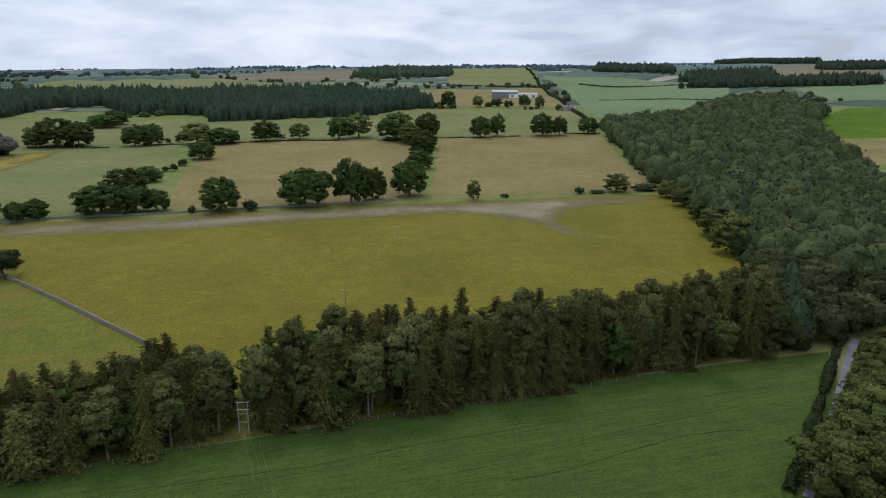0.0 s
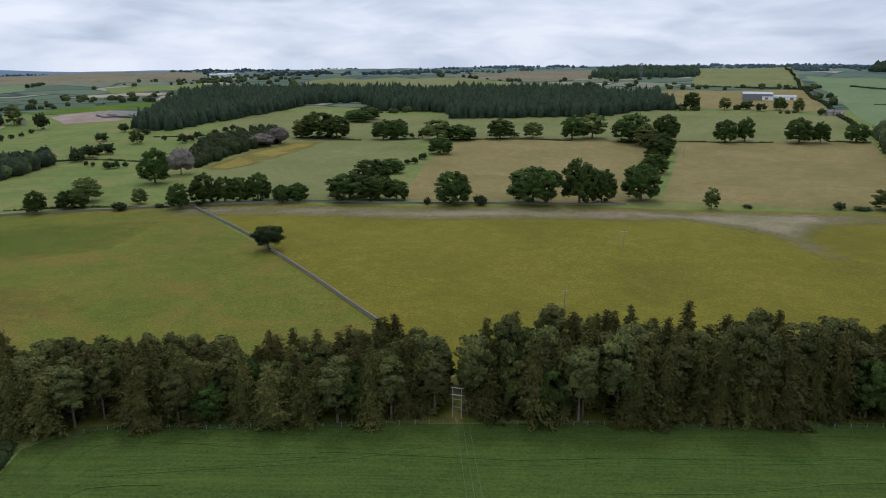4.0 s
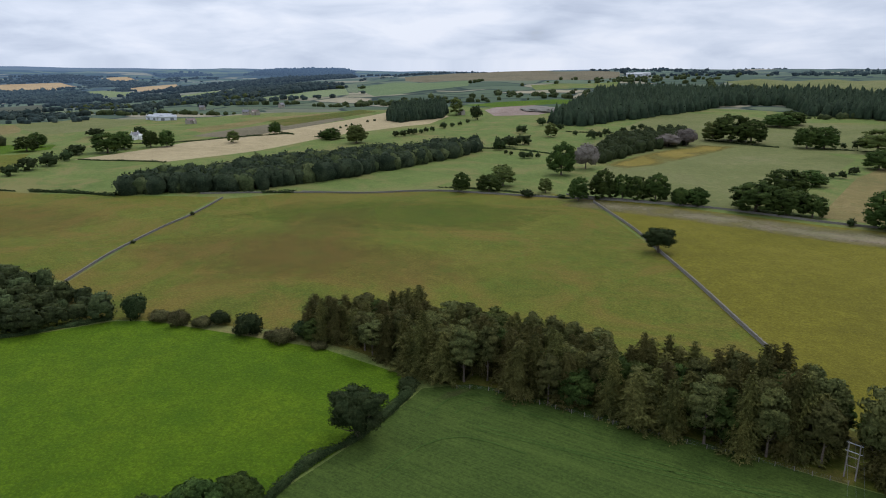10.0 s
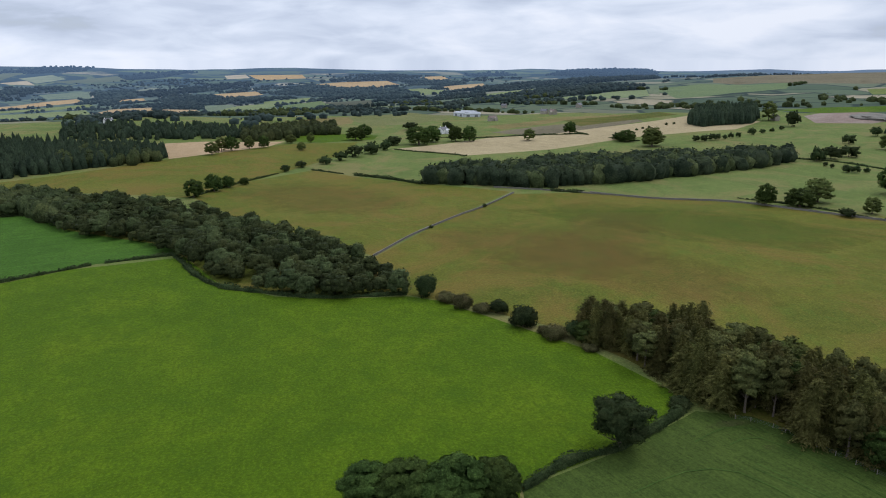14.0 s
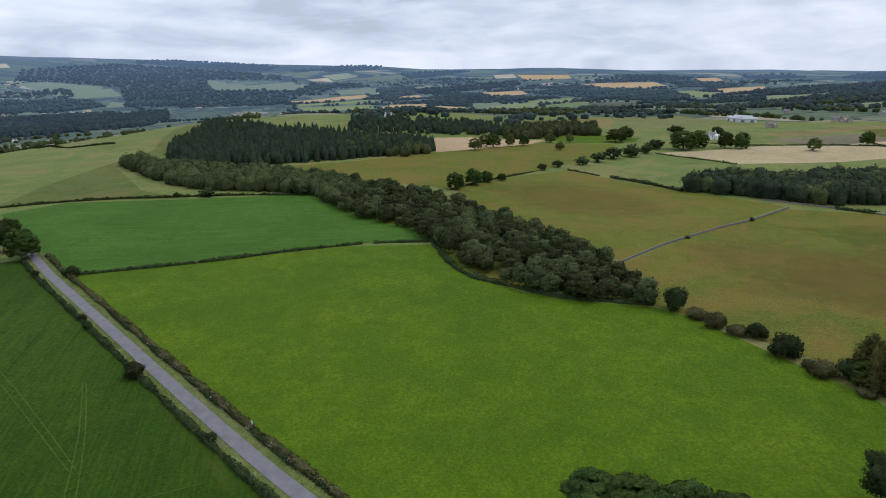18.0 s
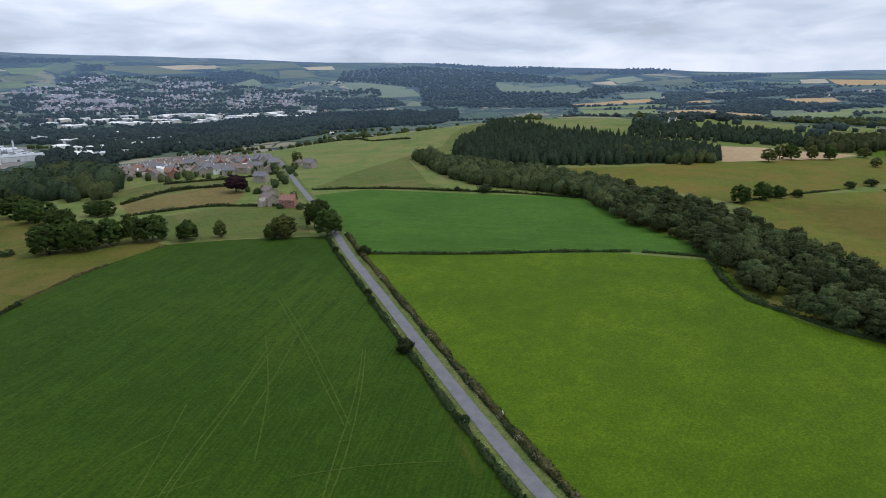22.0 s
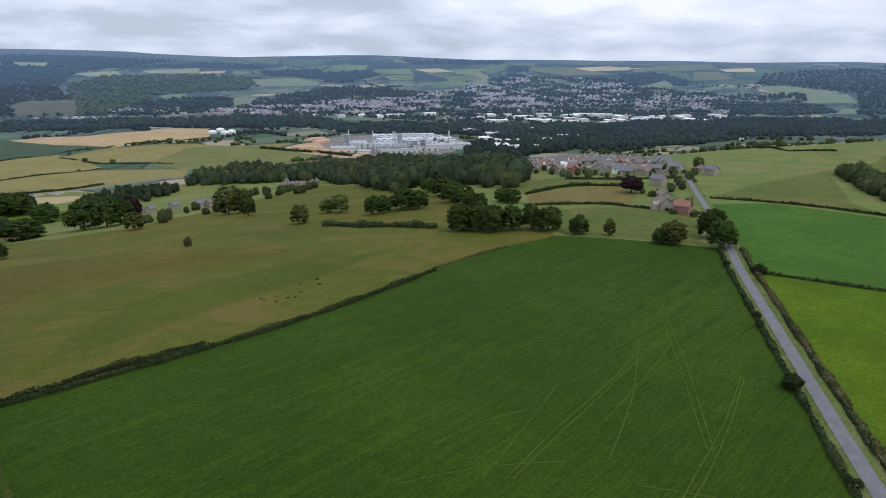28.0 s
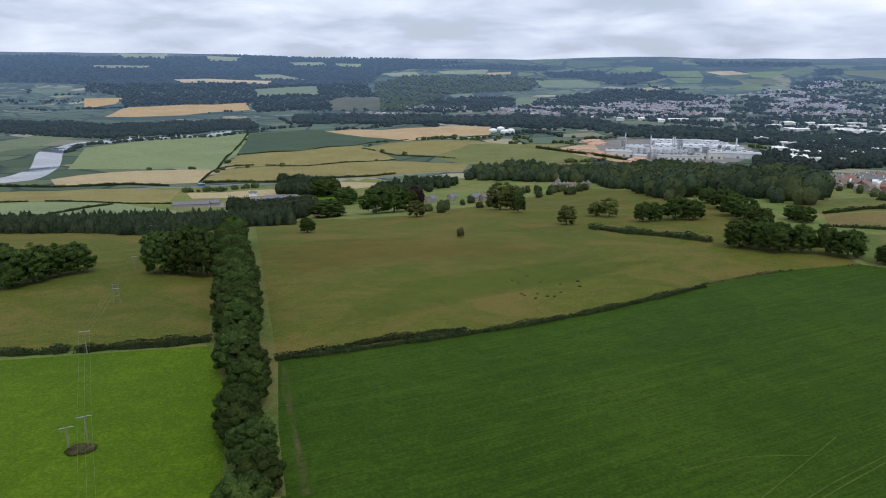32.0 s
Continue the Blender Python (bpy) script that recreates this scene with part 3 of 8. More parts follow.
field("moor", [(-1843, 1308), (-1978, 1700), (-1754, 1843), (-1371, 1772), (-1121, 1454), (-1287, 1189), (-1568, 1114)], M_MOOR, "brown heather moor on the skyline")
field("green_field", [(-1173, 1192), (-1018, 1321), (-917, 1192), (-1072, 1105)], M_PASTURE, "green field on the hill")
field("green_field", [(-896, 744), (-922, 857), (-846, 993), (-803, 933), (-846, 787)], M_LUSH, "strip of bright green grass")
field("brown_field", [(-876, 287), (-969, 439), (-970, 566), (-930, 431), (-836, 293)], M_HAY, "narrow brown field behind the ripe cereal")
field("stubble_field", [(-753, -108), (-778, -58), (-781, 25), (-722, 1), (-692, -38), (-657, -81)], M_TAN, "pale orange stubble field below trees")
field("grass_field", [(-578, 42), (-691, 123), (-633, 182), (-502, 122), (-546, 57)], M_PASTURE, "green field beyond the hedge")
field("hill_pasture", [(-375, -313), (-506, -347), (-650, -364), (-968, -493), (-1009, -480), (-736, -348), (-615, -327), (-539, -336), (-432, -253), (-412, -209), (-399, -267)], M_CREST, "rolling green pasture on the hill crest")
field("grass_field", [(-535, -209), (-587, -145), (-654, -82), (-750, 22), (-750, 100), (-660, 70), (-532, -8), (-468, -50), (-497, -106)], M_ROUGH, "olive brown grazing field behind the tree belt")
field("seeding_field", [(-316, 339), (-240, 364), (-156, 386), (-33, 425), (76, 444), (154, 459), (146, 365), (131, 282), (112, 228), (56, 202), (3, 190), (-29, 178), (-60, 168), (-88, 172), (-162, 258), (-271, 339)], M_OLIVE, "olive yellow field of seeding grass")
patch("trodden_strip", [(-306, 334), (-238, 362), (-155, 383), (-33, 421), (75, 440), (151, 455), (122, 426), (76, 406), (64, 372), (78, 335), (62, 340), (46, 376), (5, 398), (-70, 372), (-143, 351), (-206, 338), (-279, 318)], M_BARE, "strip of grey trodden ground along the wall")
field("sheep_field", [(-276, 340), (-170, 262), (-91, 200), (-83, 185), (-145, 120), (-192, 94), (-227, 65), (-249, 41), (-257, 13), (-295, 45), (-346, 83), (-433, 159), (-426, 207), (-362, 289), (-297, 343)], M_ROUGH, "mottled green and brown grazing field")
field("sheep_field", [(-299, 45), (-350, 84), (-441, 162), (-496, 112), (-537, 68), (-576, 38), (-534, -5), (-472, -47), (-393, -12), (-323, 26)], M_ROUGH, "mottled brown grazing field behind the tree belt")
field("lush_field", [(-252, -179), (-276, -136), (-310, -82), (-318, -37), (-272, -20), (-252, 1), (-244, 21), (-240, 49), (-232, 59), (-201, 78), (-176, 93), (-159, 98), (-149, 101), (-143, 101), (-137, 97), (-131, 87), (-125, 74), (-117, 47), (-62, 24)] + ROAD[10:3:-1], M_LUSH, "bright lush green pasture beside the road")
field("dark_field", [(-439, -130), (-390, -104), (-335, -37), (-325, -39), (-316, -74), (-279, -138), (-253, -182)] + ROAD[4:2:-1] + [(-391, -278), (-410, -200)], M_CROP_C, "dark green crop field between hedge and wood")
field("dark_field", [(118, 196), (76, 185), (33, 172), (-12, 156), (-52, 142), (-95, 130), (-87, 132), (-105, 125), (-118, 120), (-130, 113), (-136, 101), (-130, 88), (-124, 73), (-116, 47), (-40, 30), (0, -20), (40, 10)], M_CROP, "dark green crop field in front of the conifer belt")
field("dark_field", ROAD[4:11] + [(-40, 10), (20, -40), (19, -125), (25, -154), (29, -196), (23, -201), (-55, -222), (-136, -257), (-179, -272), (-218, -276), (-240, -253), (-268, -217)], M_CROP_B, "large dark green crop field beside the road")
field("rough_pasture", [(82, -332), (54, -218), (39, -175), (32, -127), (18, -125), (23, -154), (28, -195), (41, -278), (99, -615), (126, -604)], M_CREST, "shaded grass below an avenue of trees")
field("rough_pasture", [(102, -618), (31, -596), (-59, -475), (-127, -427), (-159, -384), (-188, -335), (-204, -285), (-138, -256), (-47, -219), (29, -200), (43, -279)], M_SLOPE, "rough grazing slope with brown patches")

# the gap's shadow is painted by the same darker grass
field("wood_floor", [(-62, 139), (-36, 148), (-34, 172), (-62, 167)], M_SLOPE, "shaded rough grass in the gap of the conifer belt")
field("village_paddock", [(-288, -403), (-358, -386), (-342, -346), (-310, -322), (-264, -363)], M_PADDOCK, "brown paddock below the village")
field("village_paddock", [(-291, -445), (-358, -461), (-388, -401), (-358, -393), (-285, -406)], M_CREST, "green paddock below the village")
field("village_paddock", [(-245, -337), (-307, -315), (-327, -282), (-268, -227), (-221, -274)], M_CREST, "green paddock between village and crop")
field("lush_field", [(132, -208), (114, -211), (52, -214), (39, -175), (31, -126), (90, -70), (160, -60)], M_LUSH, "bright green field beside the avenue")
field("grass_field", [(135, -214), (116, -216), (54, -218), (68, -304), (115, -557), (251, -647), (346, -575)], M_SLOPE, "olive grazing field with a pole line")
field("valley_field", [(525, -1276), (638, -1657), (527, -1942), (337, -2052), (286, -1607), (287, -1364), (415, -1322)], M_PALE, "pale green crop by the river")
field("valley_field", [(290, -1594), (331, -2033), (132, -2112), (-82, -1826), (119, -1668)], M_TEAL, "blue-green crop in the valley")
field("valley_field", [(275, -1376), (278, -1563), (13, -1740), (-58, -1435), (122, -1380)], M_GOLD, "golden barley field in the valley")
field("valley_field", [(123, -2088), (-389, -2161), (-343, -1918), (-103, -1809)], M_TAN, "tan stubble field in the valley")
field("valley_field", [(13, -1692), (-106, -1801), (-493, -1648), (-250, -1450), (-61, -1497)], M_GOLD, "yellowish meadow in the valley")
field("valley_field", [(279, -1187), (270, -1357), (-46, -1417), (-195, -1317), (-169, -1214), (49, -1191)], M_GOLD, "ochre field in the valley")
field("valley_field", [(512, -1176), (419, -1302), (293, -1343), (280, -1170), (476, -1108)], M_WHEAT, "ripe field by the river")
field("valley_field", [(268, -1048), (47, -1139), (-43, -1079), (77, -1041), (246, -989)], M_WHEAT, "ripe field beside the main road")
field("valley_field", [(540, -1013), (415, -1079), (283, -1073), (269, -960), (498, -931)], M_GOLD, "yellow-green field in the valley")
field("valley_field", [(488, -911), (340, -954), (209, -836), (315, -724), (402, -746)], M_PALE, "pale green field with tramlines")
field("hill_field", [(853, -1630), (860, -1916), (698, -2112), (757, -1799), (769, -1552)], M_FARGREEN, "dull green field by the river bend")

LANE = [(74, 122), (97, 155), (120, 189), (132, 206)]


def spline_line(pts, step):
    """Points at even steps along a smooth curve through pts."""
    q = np.array(pts, float)
    q = np.vstack([2 * q[0] - q[1], q, 2 * q[-1] - q[-2]])
    out = []
    for i in range(1, len(q) - 2):
        n = max(2, int(np.linalg.norm(q[i + 1] - q[i]) / step))
        for u in np.linspace(0, 1, n, endpoint=False):
            out.append(spline(q[i - 1], q[i], q[i + 1], q[i + 2], u))
    return np.array(out + [q[-2]])


def band(pts, width):
    """The outline of a strip along a line."""
    line = spline_line(pts, 25)
    d = np.gradient(line, axis=0)
    d /= np.linalg.norm(d, axis=1)[:, None]
    side = np.column_stack([-d[:, 1], d[:, 0]]) * width / 2
    return [tuple(p) for p in np.concatenate([line + side, (line - side)[::-1]])]


field("valley_field", [(-245, -1670), (-390, -1688), (-486, -1470), (-444, -1346), (-328, -1294), (-189, -1310), (-136, -1435)], M_UPLAND, "dull meadow beside the works")
field("valley_field", [(-363, -1304), (-441, -1337), (-535, -1163), (-431, -1049), (-356, -1084), (-312, -1197)], M_HAY, "brown field below the works")
field("timber_yard", [(-441, -1580), (-551, -1663), (-640, -1588), (-548, -1301), (-493, -1348), (-450, -1439)], M_TAN, "sandy yard with timber stacks")
field("works_yard", [(-564, -1701), (-711, -1762), (-881, -1760), (-908, -1559), (-818, -1403), (-731, -1297), (-598, -1300), (-541, -1343), (-523, -1521)], M_CONCRETE, "grey concrete yard of the works")
TOWN = [(-514, -2447), (-919, -2381), (-1148, -2039), (-1569, -1821), (-1990, -1717), (-2161, -1690), (-2775, -1873), (-2992, -2052), (-2749, -2224), (-2676, -2496), (-2699, -2793), (-2813, -3048), (-2472, -3386), (-2252, -3469), (-2057, -3280), (-1726, -3068), (-1433, -3101), (-1203, -3107), (-850, -2998), (-656, -2989)]
field("town_ground", TOWN, M_TOWN, "green gardens and streets of the town", "ground")
field("plateau_field", [(-984, 18), (-1088, 94), (-1130, 150), (-973, 122), (-922, 67), (-909, 21)], M_HAY, "brown cut field on the plateau")
field("plateau_field", [(-1138, 136), (-1204, 254), (-1078, 301), (-953, 207), (-934, 142), (-984, 133)], M_UPLAND, "olive grazing field on the plateau")
field("plateau_field", [(-921, 199), (-1036, 314), (-908, 293), (-837, 226)], M_PASTURE, "green field below a farm")
field("plateau_field", [(-808, 271), (-862, 358), (-886, 435), (-906, 519), (-866, 511), (-799, 400), (-748, 310)], M_MOOR, "brownish field beside the cereal")
field("plateau_field", [(-924, 418), (-975, 602), (-928, 604), (-877, 485), (-833, 401)], M_SLOPE, "rough green pasture with gorse")
field("plateau_field", [(-857, 35), (-856, 89), (-817, 134), (-774, 121), (-753, 62), (-779, 30)], M_LUSH, "bright green field behind trees")
FIELD_TEXT = {"G": "bright green field on the far hillside", "T": "ripe pale field on the far hillside", "P": "pale green field in the far valley", "O": "olive grazing field on the far hillside", "H": "brown field on the far hillside", "C": "grey-green crop in the far valley"}
FAR_WOODS = (
    ("W", [(1350, -3600), (1690, -4600), (1990, -4900), (2500, -4500), (2100, -3500)]),
    ("W", [(1365, -3647), (1698, -4599), (1283, -4756), (697, -5343), (-132, -5290), (-723, -4812), (-396, -4579), (-102, -4277), (-31, -3852), (508, -3800)]),
    ("W", [(922, -2830), (1080, -3207), (1260, -3353), (1365, -3647), (985, -3780), (506, -3782), (28, -3894), (-75, -3323), (129, -3327), (145, -2840), (413, -2729), (485, -3046), (721, -2968)]),
    ("V", [(-58, -2699), (-45, -3798), (-229, -4188), (-738, -4043), (-1005, -3905), (-816, -3512), (-459, -3438), (-234, -3033), (-143, -2702)]),
    ("W", [(-183, -2664), (-261, -3067), (-436, -3265), (-669, -3225), (-630, -2921), (-493, -2703)]),
    ("W", [(1389, -3715), (1541, -4151), (991, -4168), (669, -4359), (223, -4314), (28, -4368), (-33, -4038), (330, -4018), (684, -4053)]),
    ("W", [(-107, -4415), (-472, -4614), (-850, -4657), (-1178, -4436), (-1097, -4265), (-597, -4454)]),
    ("W", [(-1044, -3926), (-1045, -4198), (-1403, -4200), (-1433, -4075), (-1699, -4024), (-1684, -3821), (-1414, -3648), (-1306, -3802), (-1184, -3948)]),
    ("W", [(-886, -3222), (-1213, -3440), (-1419, -3348), (-1578, -3055), (-1430, -2981), (-1250, -3145), (-1040, -2942), (-804, -2921)]),
    ("W", [(1615, -4361), (1318, -4534), (884, -4529), (1021, -4303), (1388, -4180)]),
    ("W", [(-2077, -4367), (-2700, -4128), (-2583, -3888), (-2069, -4185)]),
    ("W", [(-2161, -3426), (-2461, -3536), (-2408, -3382), (-2195, -3282)]),
    ("W", [(-2529, -3802), (-2655, -3744), (-2537, -3570), (-2427, -3589)]),
    ("W", [(-3133, -2421), (-3525, -2659), (-4130, -2505), (-4220, -2023), (-4083, -1775), (-3818, -1316), (-3662, -1288), (-3575, -1660), (-3169, -1453), (-3221, -1270), (-3133, -1073), (-2641, -899), (-2557, -1100), (-2540, -1505), (-2801, -1676), (-3137, -1897), (-3203, -2298)]),
    ("W", [(-2906, -3164), (-3077, -3049), (-3027, -2727), (-2834, -2636), (-2958, -2862), (-2701, -2763), (-2676, -2870)]),
    ("W", [(-2475, -2091), (-2559, -1928), (-2665, -1724), (-2493, -1570), (-2264, -1621), (-2276, -1861)]),
    ("W", [(-4282, -2508), (-5449, -2469), (-4508, -1595), (-4194, -1547), (-4149, -1804), (-4318, -2230)]),
    ("W", [(-4259, -1471), (-4811, -1216), (-5106, -1027), (-4460, -951), (-4291, -1140)]),
    ("W", [(-3371, -707), (-3373, -526), (-2716, -417), (-2718, -546)]),
    ("W", [(-3477, -1064), (-3626, -858), (-3395, -735), (-3290, -910), (-2976, -994), (-3083, -1055)]),
    ("W", [(-2894, -358), (-2997, -227), (-2543, 52), (-2460, 11), (-2614, -198), (-2519, -313)]),
    ("W", [(-2880, 35), (-3249, 246), (-2784, 521), (-2541, 597), (-2066, 438), (-2229, 348), (-2622, 179)]),
    ("W", [(-3388, 230), (-3570, 411), (-3917, 729), (-3494, 790), (-3385, 444)]),
    ("W", [(-3261, -611), (-3462, -206), (-3642, -43), (-3354, -13), (-3153, -238), (-2989, -417)]),
    ("W", [(-4076, -760), (-4499, -409), (-4386, -329), (-3887, -540), (-3804, -710)]),
    ("W", [(-1887, 676), (-2110, 864), (-1705, 1007), (-1554, 896), (-1547, 685), (-1647, 598)]),
    ("W", [(-3351, 652), (-3500, 819), (-2938, 875), (-2742, 731), (-2994, 631)]),
    ("W", [(-2404, 736), (-2482, 917), (-2573, 1031), (-2872, 1420), (-3487, 2107), (-2340, 1430), (-2301, 1194), (-2272, 912), (-2108, 714)]),
    ("W", [(-3972, 1147), (-4149, 1459), (-3769, 1416), (-3857, 1176)]),
    ("W", [(-3691, 1532), (-5080, 2423), (-5064, 2655), (-4098, 2499), (-3447, 2104), (-3550, 1699)]),
    ("W", [(-1489, 376), (-1623, 500), (-1445, 572), (-1385, 593), (-1432, 465)]),
)
# dark sheets below the far woods, shade and haze painted in
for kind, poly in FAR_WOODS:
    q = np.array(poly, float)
    field("wood_floor", poly, HAZY["W"] if np.hypot(*q.mean(0)) > 3900 else M_WOOD_SHADE, "dark ground below a far wood", "ground")
FAR_FIELDS = (
    ("T", [(1150, -3048), (1032, -3154), (987, -2916), (1036, -2732)]),
    ("T", [(873, -2466), (920, -2855), (508, -3084), (449, -2808), (789, -2513)]),
    ("T", [(1024, -3943), (506, -4012), (513, -3842), (948, -3845)]),
    ("P", [(1731, -5254), (1388, -5281), (1250, -4684), (1495, -4618)]),
    ("P", [(1566, -4302), (1241, -4307), (1239, -4245), (1495, -4174)]),
    ("P", [(1083, -5033), (806, -4847), (810, -4658), (966, -4628)]),
    ("P", [(476, -4656), (274, -4708), (233, -4566), (432, -4533)]),
    ("P", [(205, -4724), (27, -4716), (28, -4548), (165, -4545)]),
    ("P", [(644, -4181), (501, -4243), (332, -4048), (571, -4070)]),
    ("O", [(547, -3595), (258, -3813), (222, -3431), (498, -3329)]),
    ("H", [(158, -3140), (129, -3327), (-74, -3305), (-60, -2777), (134, -2817)]),
    ("G", [(-929, -3862), (-1208, -3916), (-1243, -3665), (-1178, -3516), (-934, -3626)]),
    ("G", [(-1514, -4257), (-1786, -4280), (-1675, -4053), (-1531, -4149)]),
    ("G", [(-394, -3355), (-516, -3411), (-505, -3267), (-410, -3274)]),
    ("G", [(-681, -3180), (-781, -3175), (-698, -2874), (-620, -2874)]),
    ("P", [(-102, -4277), (-307, -4345), (-320, -4176), (-146, -4143)]),
    ("P", [(-442, -4333), (-769, -4409), (-706, -4146), (-460, -4181)]),
    ("T", [(-714, -4194), (-867, -4183), (-843, -4102), (-714, -4096)]),
    ("T", [(-1945, -3931), (-2110, -3934), (-2148, -3769), (-1961, -3748)]),
    ("G", [(-1731, -4056), (-1932, -3978), (-1862, -3758), (-1696, -3849)]),
    ("G", [(-1677, -3805), (-1857, -3747), (-1776, -3613), (-1654, -3637)]),
    ("G", [(-1859, -3483), (-2028, -3492), (-1996, -3323), (-1844, -3334)]),
    ("G", [(-2161, -3858), (-2379, -3784), (-2158, -3603), (-2095, -3674)]),
    ("O", [(-1974, -3639), (-2146, -3611), (-2141, -3459), (-1991, -3485)]),
    ("G", [(-2025, -3417), (-2192, -3327), (-2109, -3223), (-1976, -3236)]),
    ("O", [(-2637, -3690), (-2891, -3589), (-2792, -3352), (-2628, -3338), (-2563, -3582)]),
    ("T", [(-2945, -3497), (-3128, -3327), (-3035, -3224), (-2889, -3364)]),
    ("G", [(-2464, -3438), (-2575, -3311), (-2468, -3211), (-2394, -3289)]),
    ("T", [(-2841, -3559), (-3069, -3445), (-3126, -3195), (-2893, -3353), (-2786, -3465)]),
    ("O", [(-2715, -3566), (-2865, -3556), (-2861, -3316), (-2898, -3155), (-2608, -3323)]),
    ("O", [(-3295, -3315), (-3852, -3361), (-3451, -2916), (-3168, -3041)]),
    ("O", [(-3241, -2920), (-3382, -2858), (-3261, -2647), (-3040, -2739)]),
    ("G", [(-2712, -2753), (-2945, -2850), (-2830, -2675), (-2676, -2550), (-2667, -2687)]),
    ("G", [(-1939, -2328), (-2034, -2366), (-2128, -2322), (-2035, -2221)]),
    ("T", [(-3451, -2916), (-3691, -2878), (-3551, -2745), (-3391, -2820)]),
    ("G", [(-3053, -2339), (-3188, -2287), (-3143, -1968), (-2991, -1904), (-2907, -2155)]),
    ("G", [(-2834, -2101), (-3122, -1921), (-2826, -1692), (-2692, -1803)]),
    ("G", [(-2472, -1557), (-2651, -1634), (-2652, -1586), (-2477, -1481)]),
    ("G", [(-3577, -1657), (-3401, -1369), (-3212, -1259), (-3171, -1448)]),
    ("O", [(-3401, -1369), (-3640, -1224), (-3233, -999), (-3184, -1264)]),
    ("O", [(-3849, -1297), (-4346, -1339), (-4393, -1222), (-3875, -1218)]),
    ("T", [(-3778, -1187), (-3927, -1108), (-3767, -1031), (-3750, -1136)]),
    ("P", [(-4003, -1167), (-4195, -1057), (-4017, -950), (-3828, -1038)]),
    ("O", [(-3242, -882), (-3371, -707), (-3047, -644), (-3065, -802)]),
    ("T", [(-2774, -956), (-3024, -690), (-2901, -637), (-2659, -885)]),
    ("P", [(-2623, -877), (-2752, -589), (-2692, -554), (-2556, -831)]),
    ("P", [(-2526, -828), (-2584, -568), (-2274, -470), (-2347, -608), (-2319, -725)]),
    ("O", [(-3881, -1000), (-4137, -725), (-3814, -619), (-3789, -899)]),
    ("T", [(-2941, -529), (-2974, -439), (-2862, -416), (-2825, -497)]),
    ("T", [(-2418, -515), (-2553, -481), (-2550, -353), (-2360, -320)]),
    ("T", [(-2446, -315), (-2308, -194), (-2172, -162), (-2217, -258)]),
    ("G", [(-2525, -192), (-2452, -88), (-2231, -62), (-2167, -147)]),
    ("P", [(-2174, -130), (-2387, -74), (-2460, 32), (-2213, 56), (-2052, -41)]),
    ("P", [(-2496, 11), (-2586, 176), (-2394, 171), (-2304, 28)]),
    ("C", [(-2189, 62), (-2368, 199), (-2060, 200), (-1838, 126), (-1985, 72)]),
    ("P", [(-2040, -40), (-2172, 44), (-1991, 66), (-1506, 7)]),
    ("H", [(-2265, 200), (-2199, 343), (-1577, 247), (-1946, 196)]),
    ("T", [(-3019, -180), (-3030, -11), (-2862, 17), (-2751, -120)]),
    ("T", [(-4118, -179), (-4187, -66), (-3894, -39), (-3813, -151)]),
    ("T", [(-4074, -48), (-3971, 237), (-3736, 241), (-3708, 15)]),
    ("T", [(-3357, 249), (-3377, 363), (-3438, 614), (-3109, 611), (-2854, 466), (-3169, 265)]),
    ("T", [(-3652, 825), (-3864, 995), (-3332, 917), (-3301, 799)]),
    ("T", [(-2755, 708), (-2833, 911), (-2392, 793), (-2447, 672)]),
    ("P", [(-2015, 632), (-2020, 732), (-2076, 853), (-1932, 777), (-1790, 607)]),
    ("P", [(-2715, 530), (-2750, 624), (-2440, 655), (-2210, 538)]),
    ("P", [(-1547, 685), (-1549, 917), (-1318, 789), (-1364, 637)]),
    ("G", [(-1668, 986), (-1637, 1003), (-1334, 821), (-1416, 846)]),
    ("O", [(-1501, 127), (-1596, 275), (-1457, 380), (-1486, 245), (-1498, 151)]),
)
for kind, poly in FAR_FIELDS:
    q = np.array(poly, float)
    field("hill_field", poly, (HAZY if np.hypot(*q.mean(0)) > 3900 else NEARER)[kind], FIELD_TEXT[kind])
field("yard", [(245, -885), (85, -885), (85, -985), (245, -930)], M_CONCRETE, "grey farm yard between long sheds")
field("grass_field", [(84, -890), (84, -985), (10, -985), (-8, -810), (44, -815)], M_LUSH, "bright green lawn beside the farm yard")
field("main_road", band([(346, -1066), (309, -1111), (212, -1146), (86, -1170), (-48, -1195), (-169, -1214)], 12), M_ROAD, "main road through the valley", "road")
field("river", band([(625, -1035), (591, -1113), (558, -1164), (569, -1274), (611, -1401), (663, -1548), (688, -1724), (634, -1846), (493, -1984), (334, -2138)], 48), M_WATER, "broad calm river bending through fields", "river")

patch("soil_marks", [(-128, 98), (-130, 104), (-129, 109), (-127, 113), (-127, 107), (-127, 102)], M_MARK, "brown scuffed soil on the crop headland")
patch("soil_marks", [(-118, 106), (-117, 112), (-115, 111), (-116, 106)], M_MARK, "brown scuffed soil on the crop headland")
patch("soil_marks", [(-31, 152), (-12, 157), (-11, 155), (-29, 150)], M_MARK, "pale trodden headland by the trees")
patch("soil_marks", [(27, -197), (22, -177), (20, -160), (15, -137), (13, -125), (15, -125), (20, -154), (25, -176)], M_MARK, "worn tractor track beside the avenue")
patch("soil_marks", [(-274, -203), (-218, -150), (-164, -96), (-117, -54), (-116, -57), (-155, -95), (-205, -144), (-271, -206)], M_GREEN_GRASS, "yellowish headland strip of the crop")

patch("rough_patch", [(69, -411), (8, -420), (-80, -369), (-109, -334), (-58, -322), (-4, -324), (31, -301), (52, -326)], M_BROWN_GRASS, "browned grass across the grazing slope")
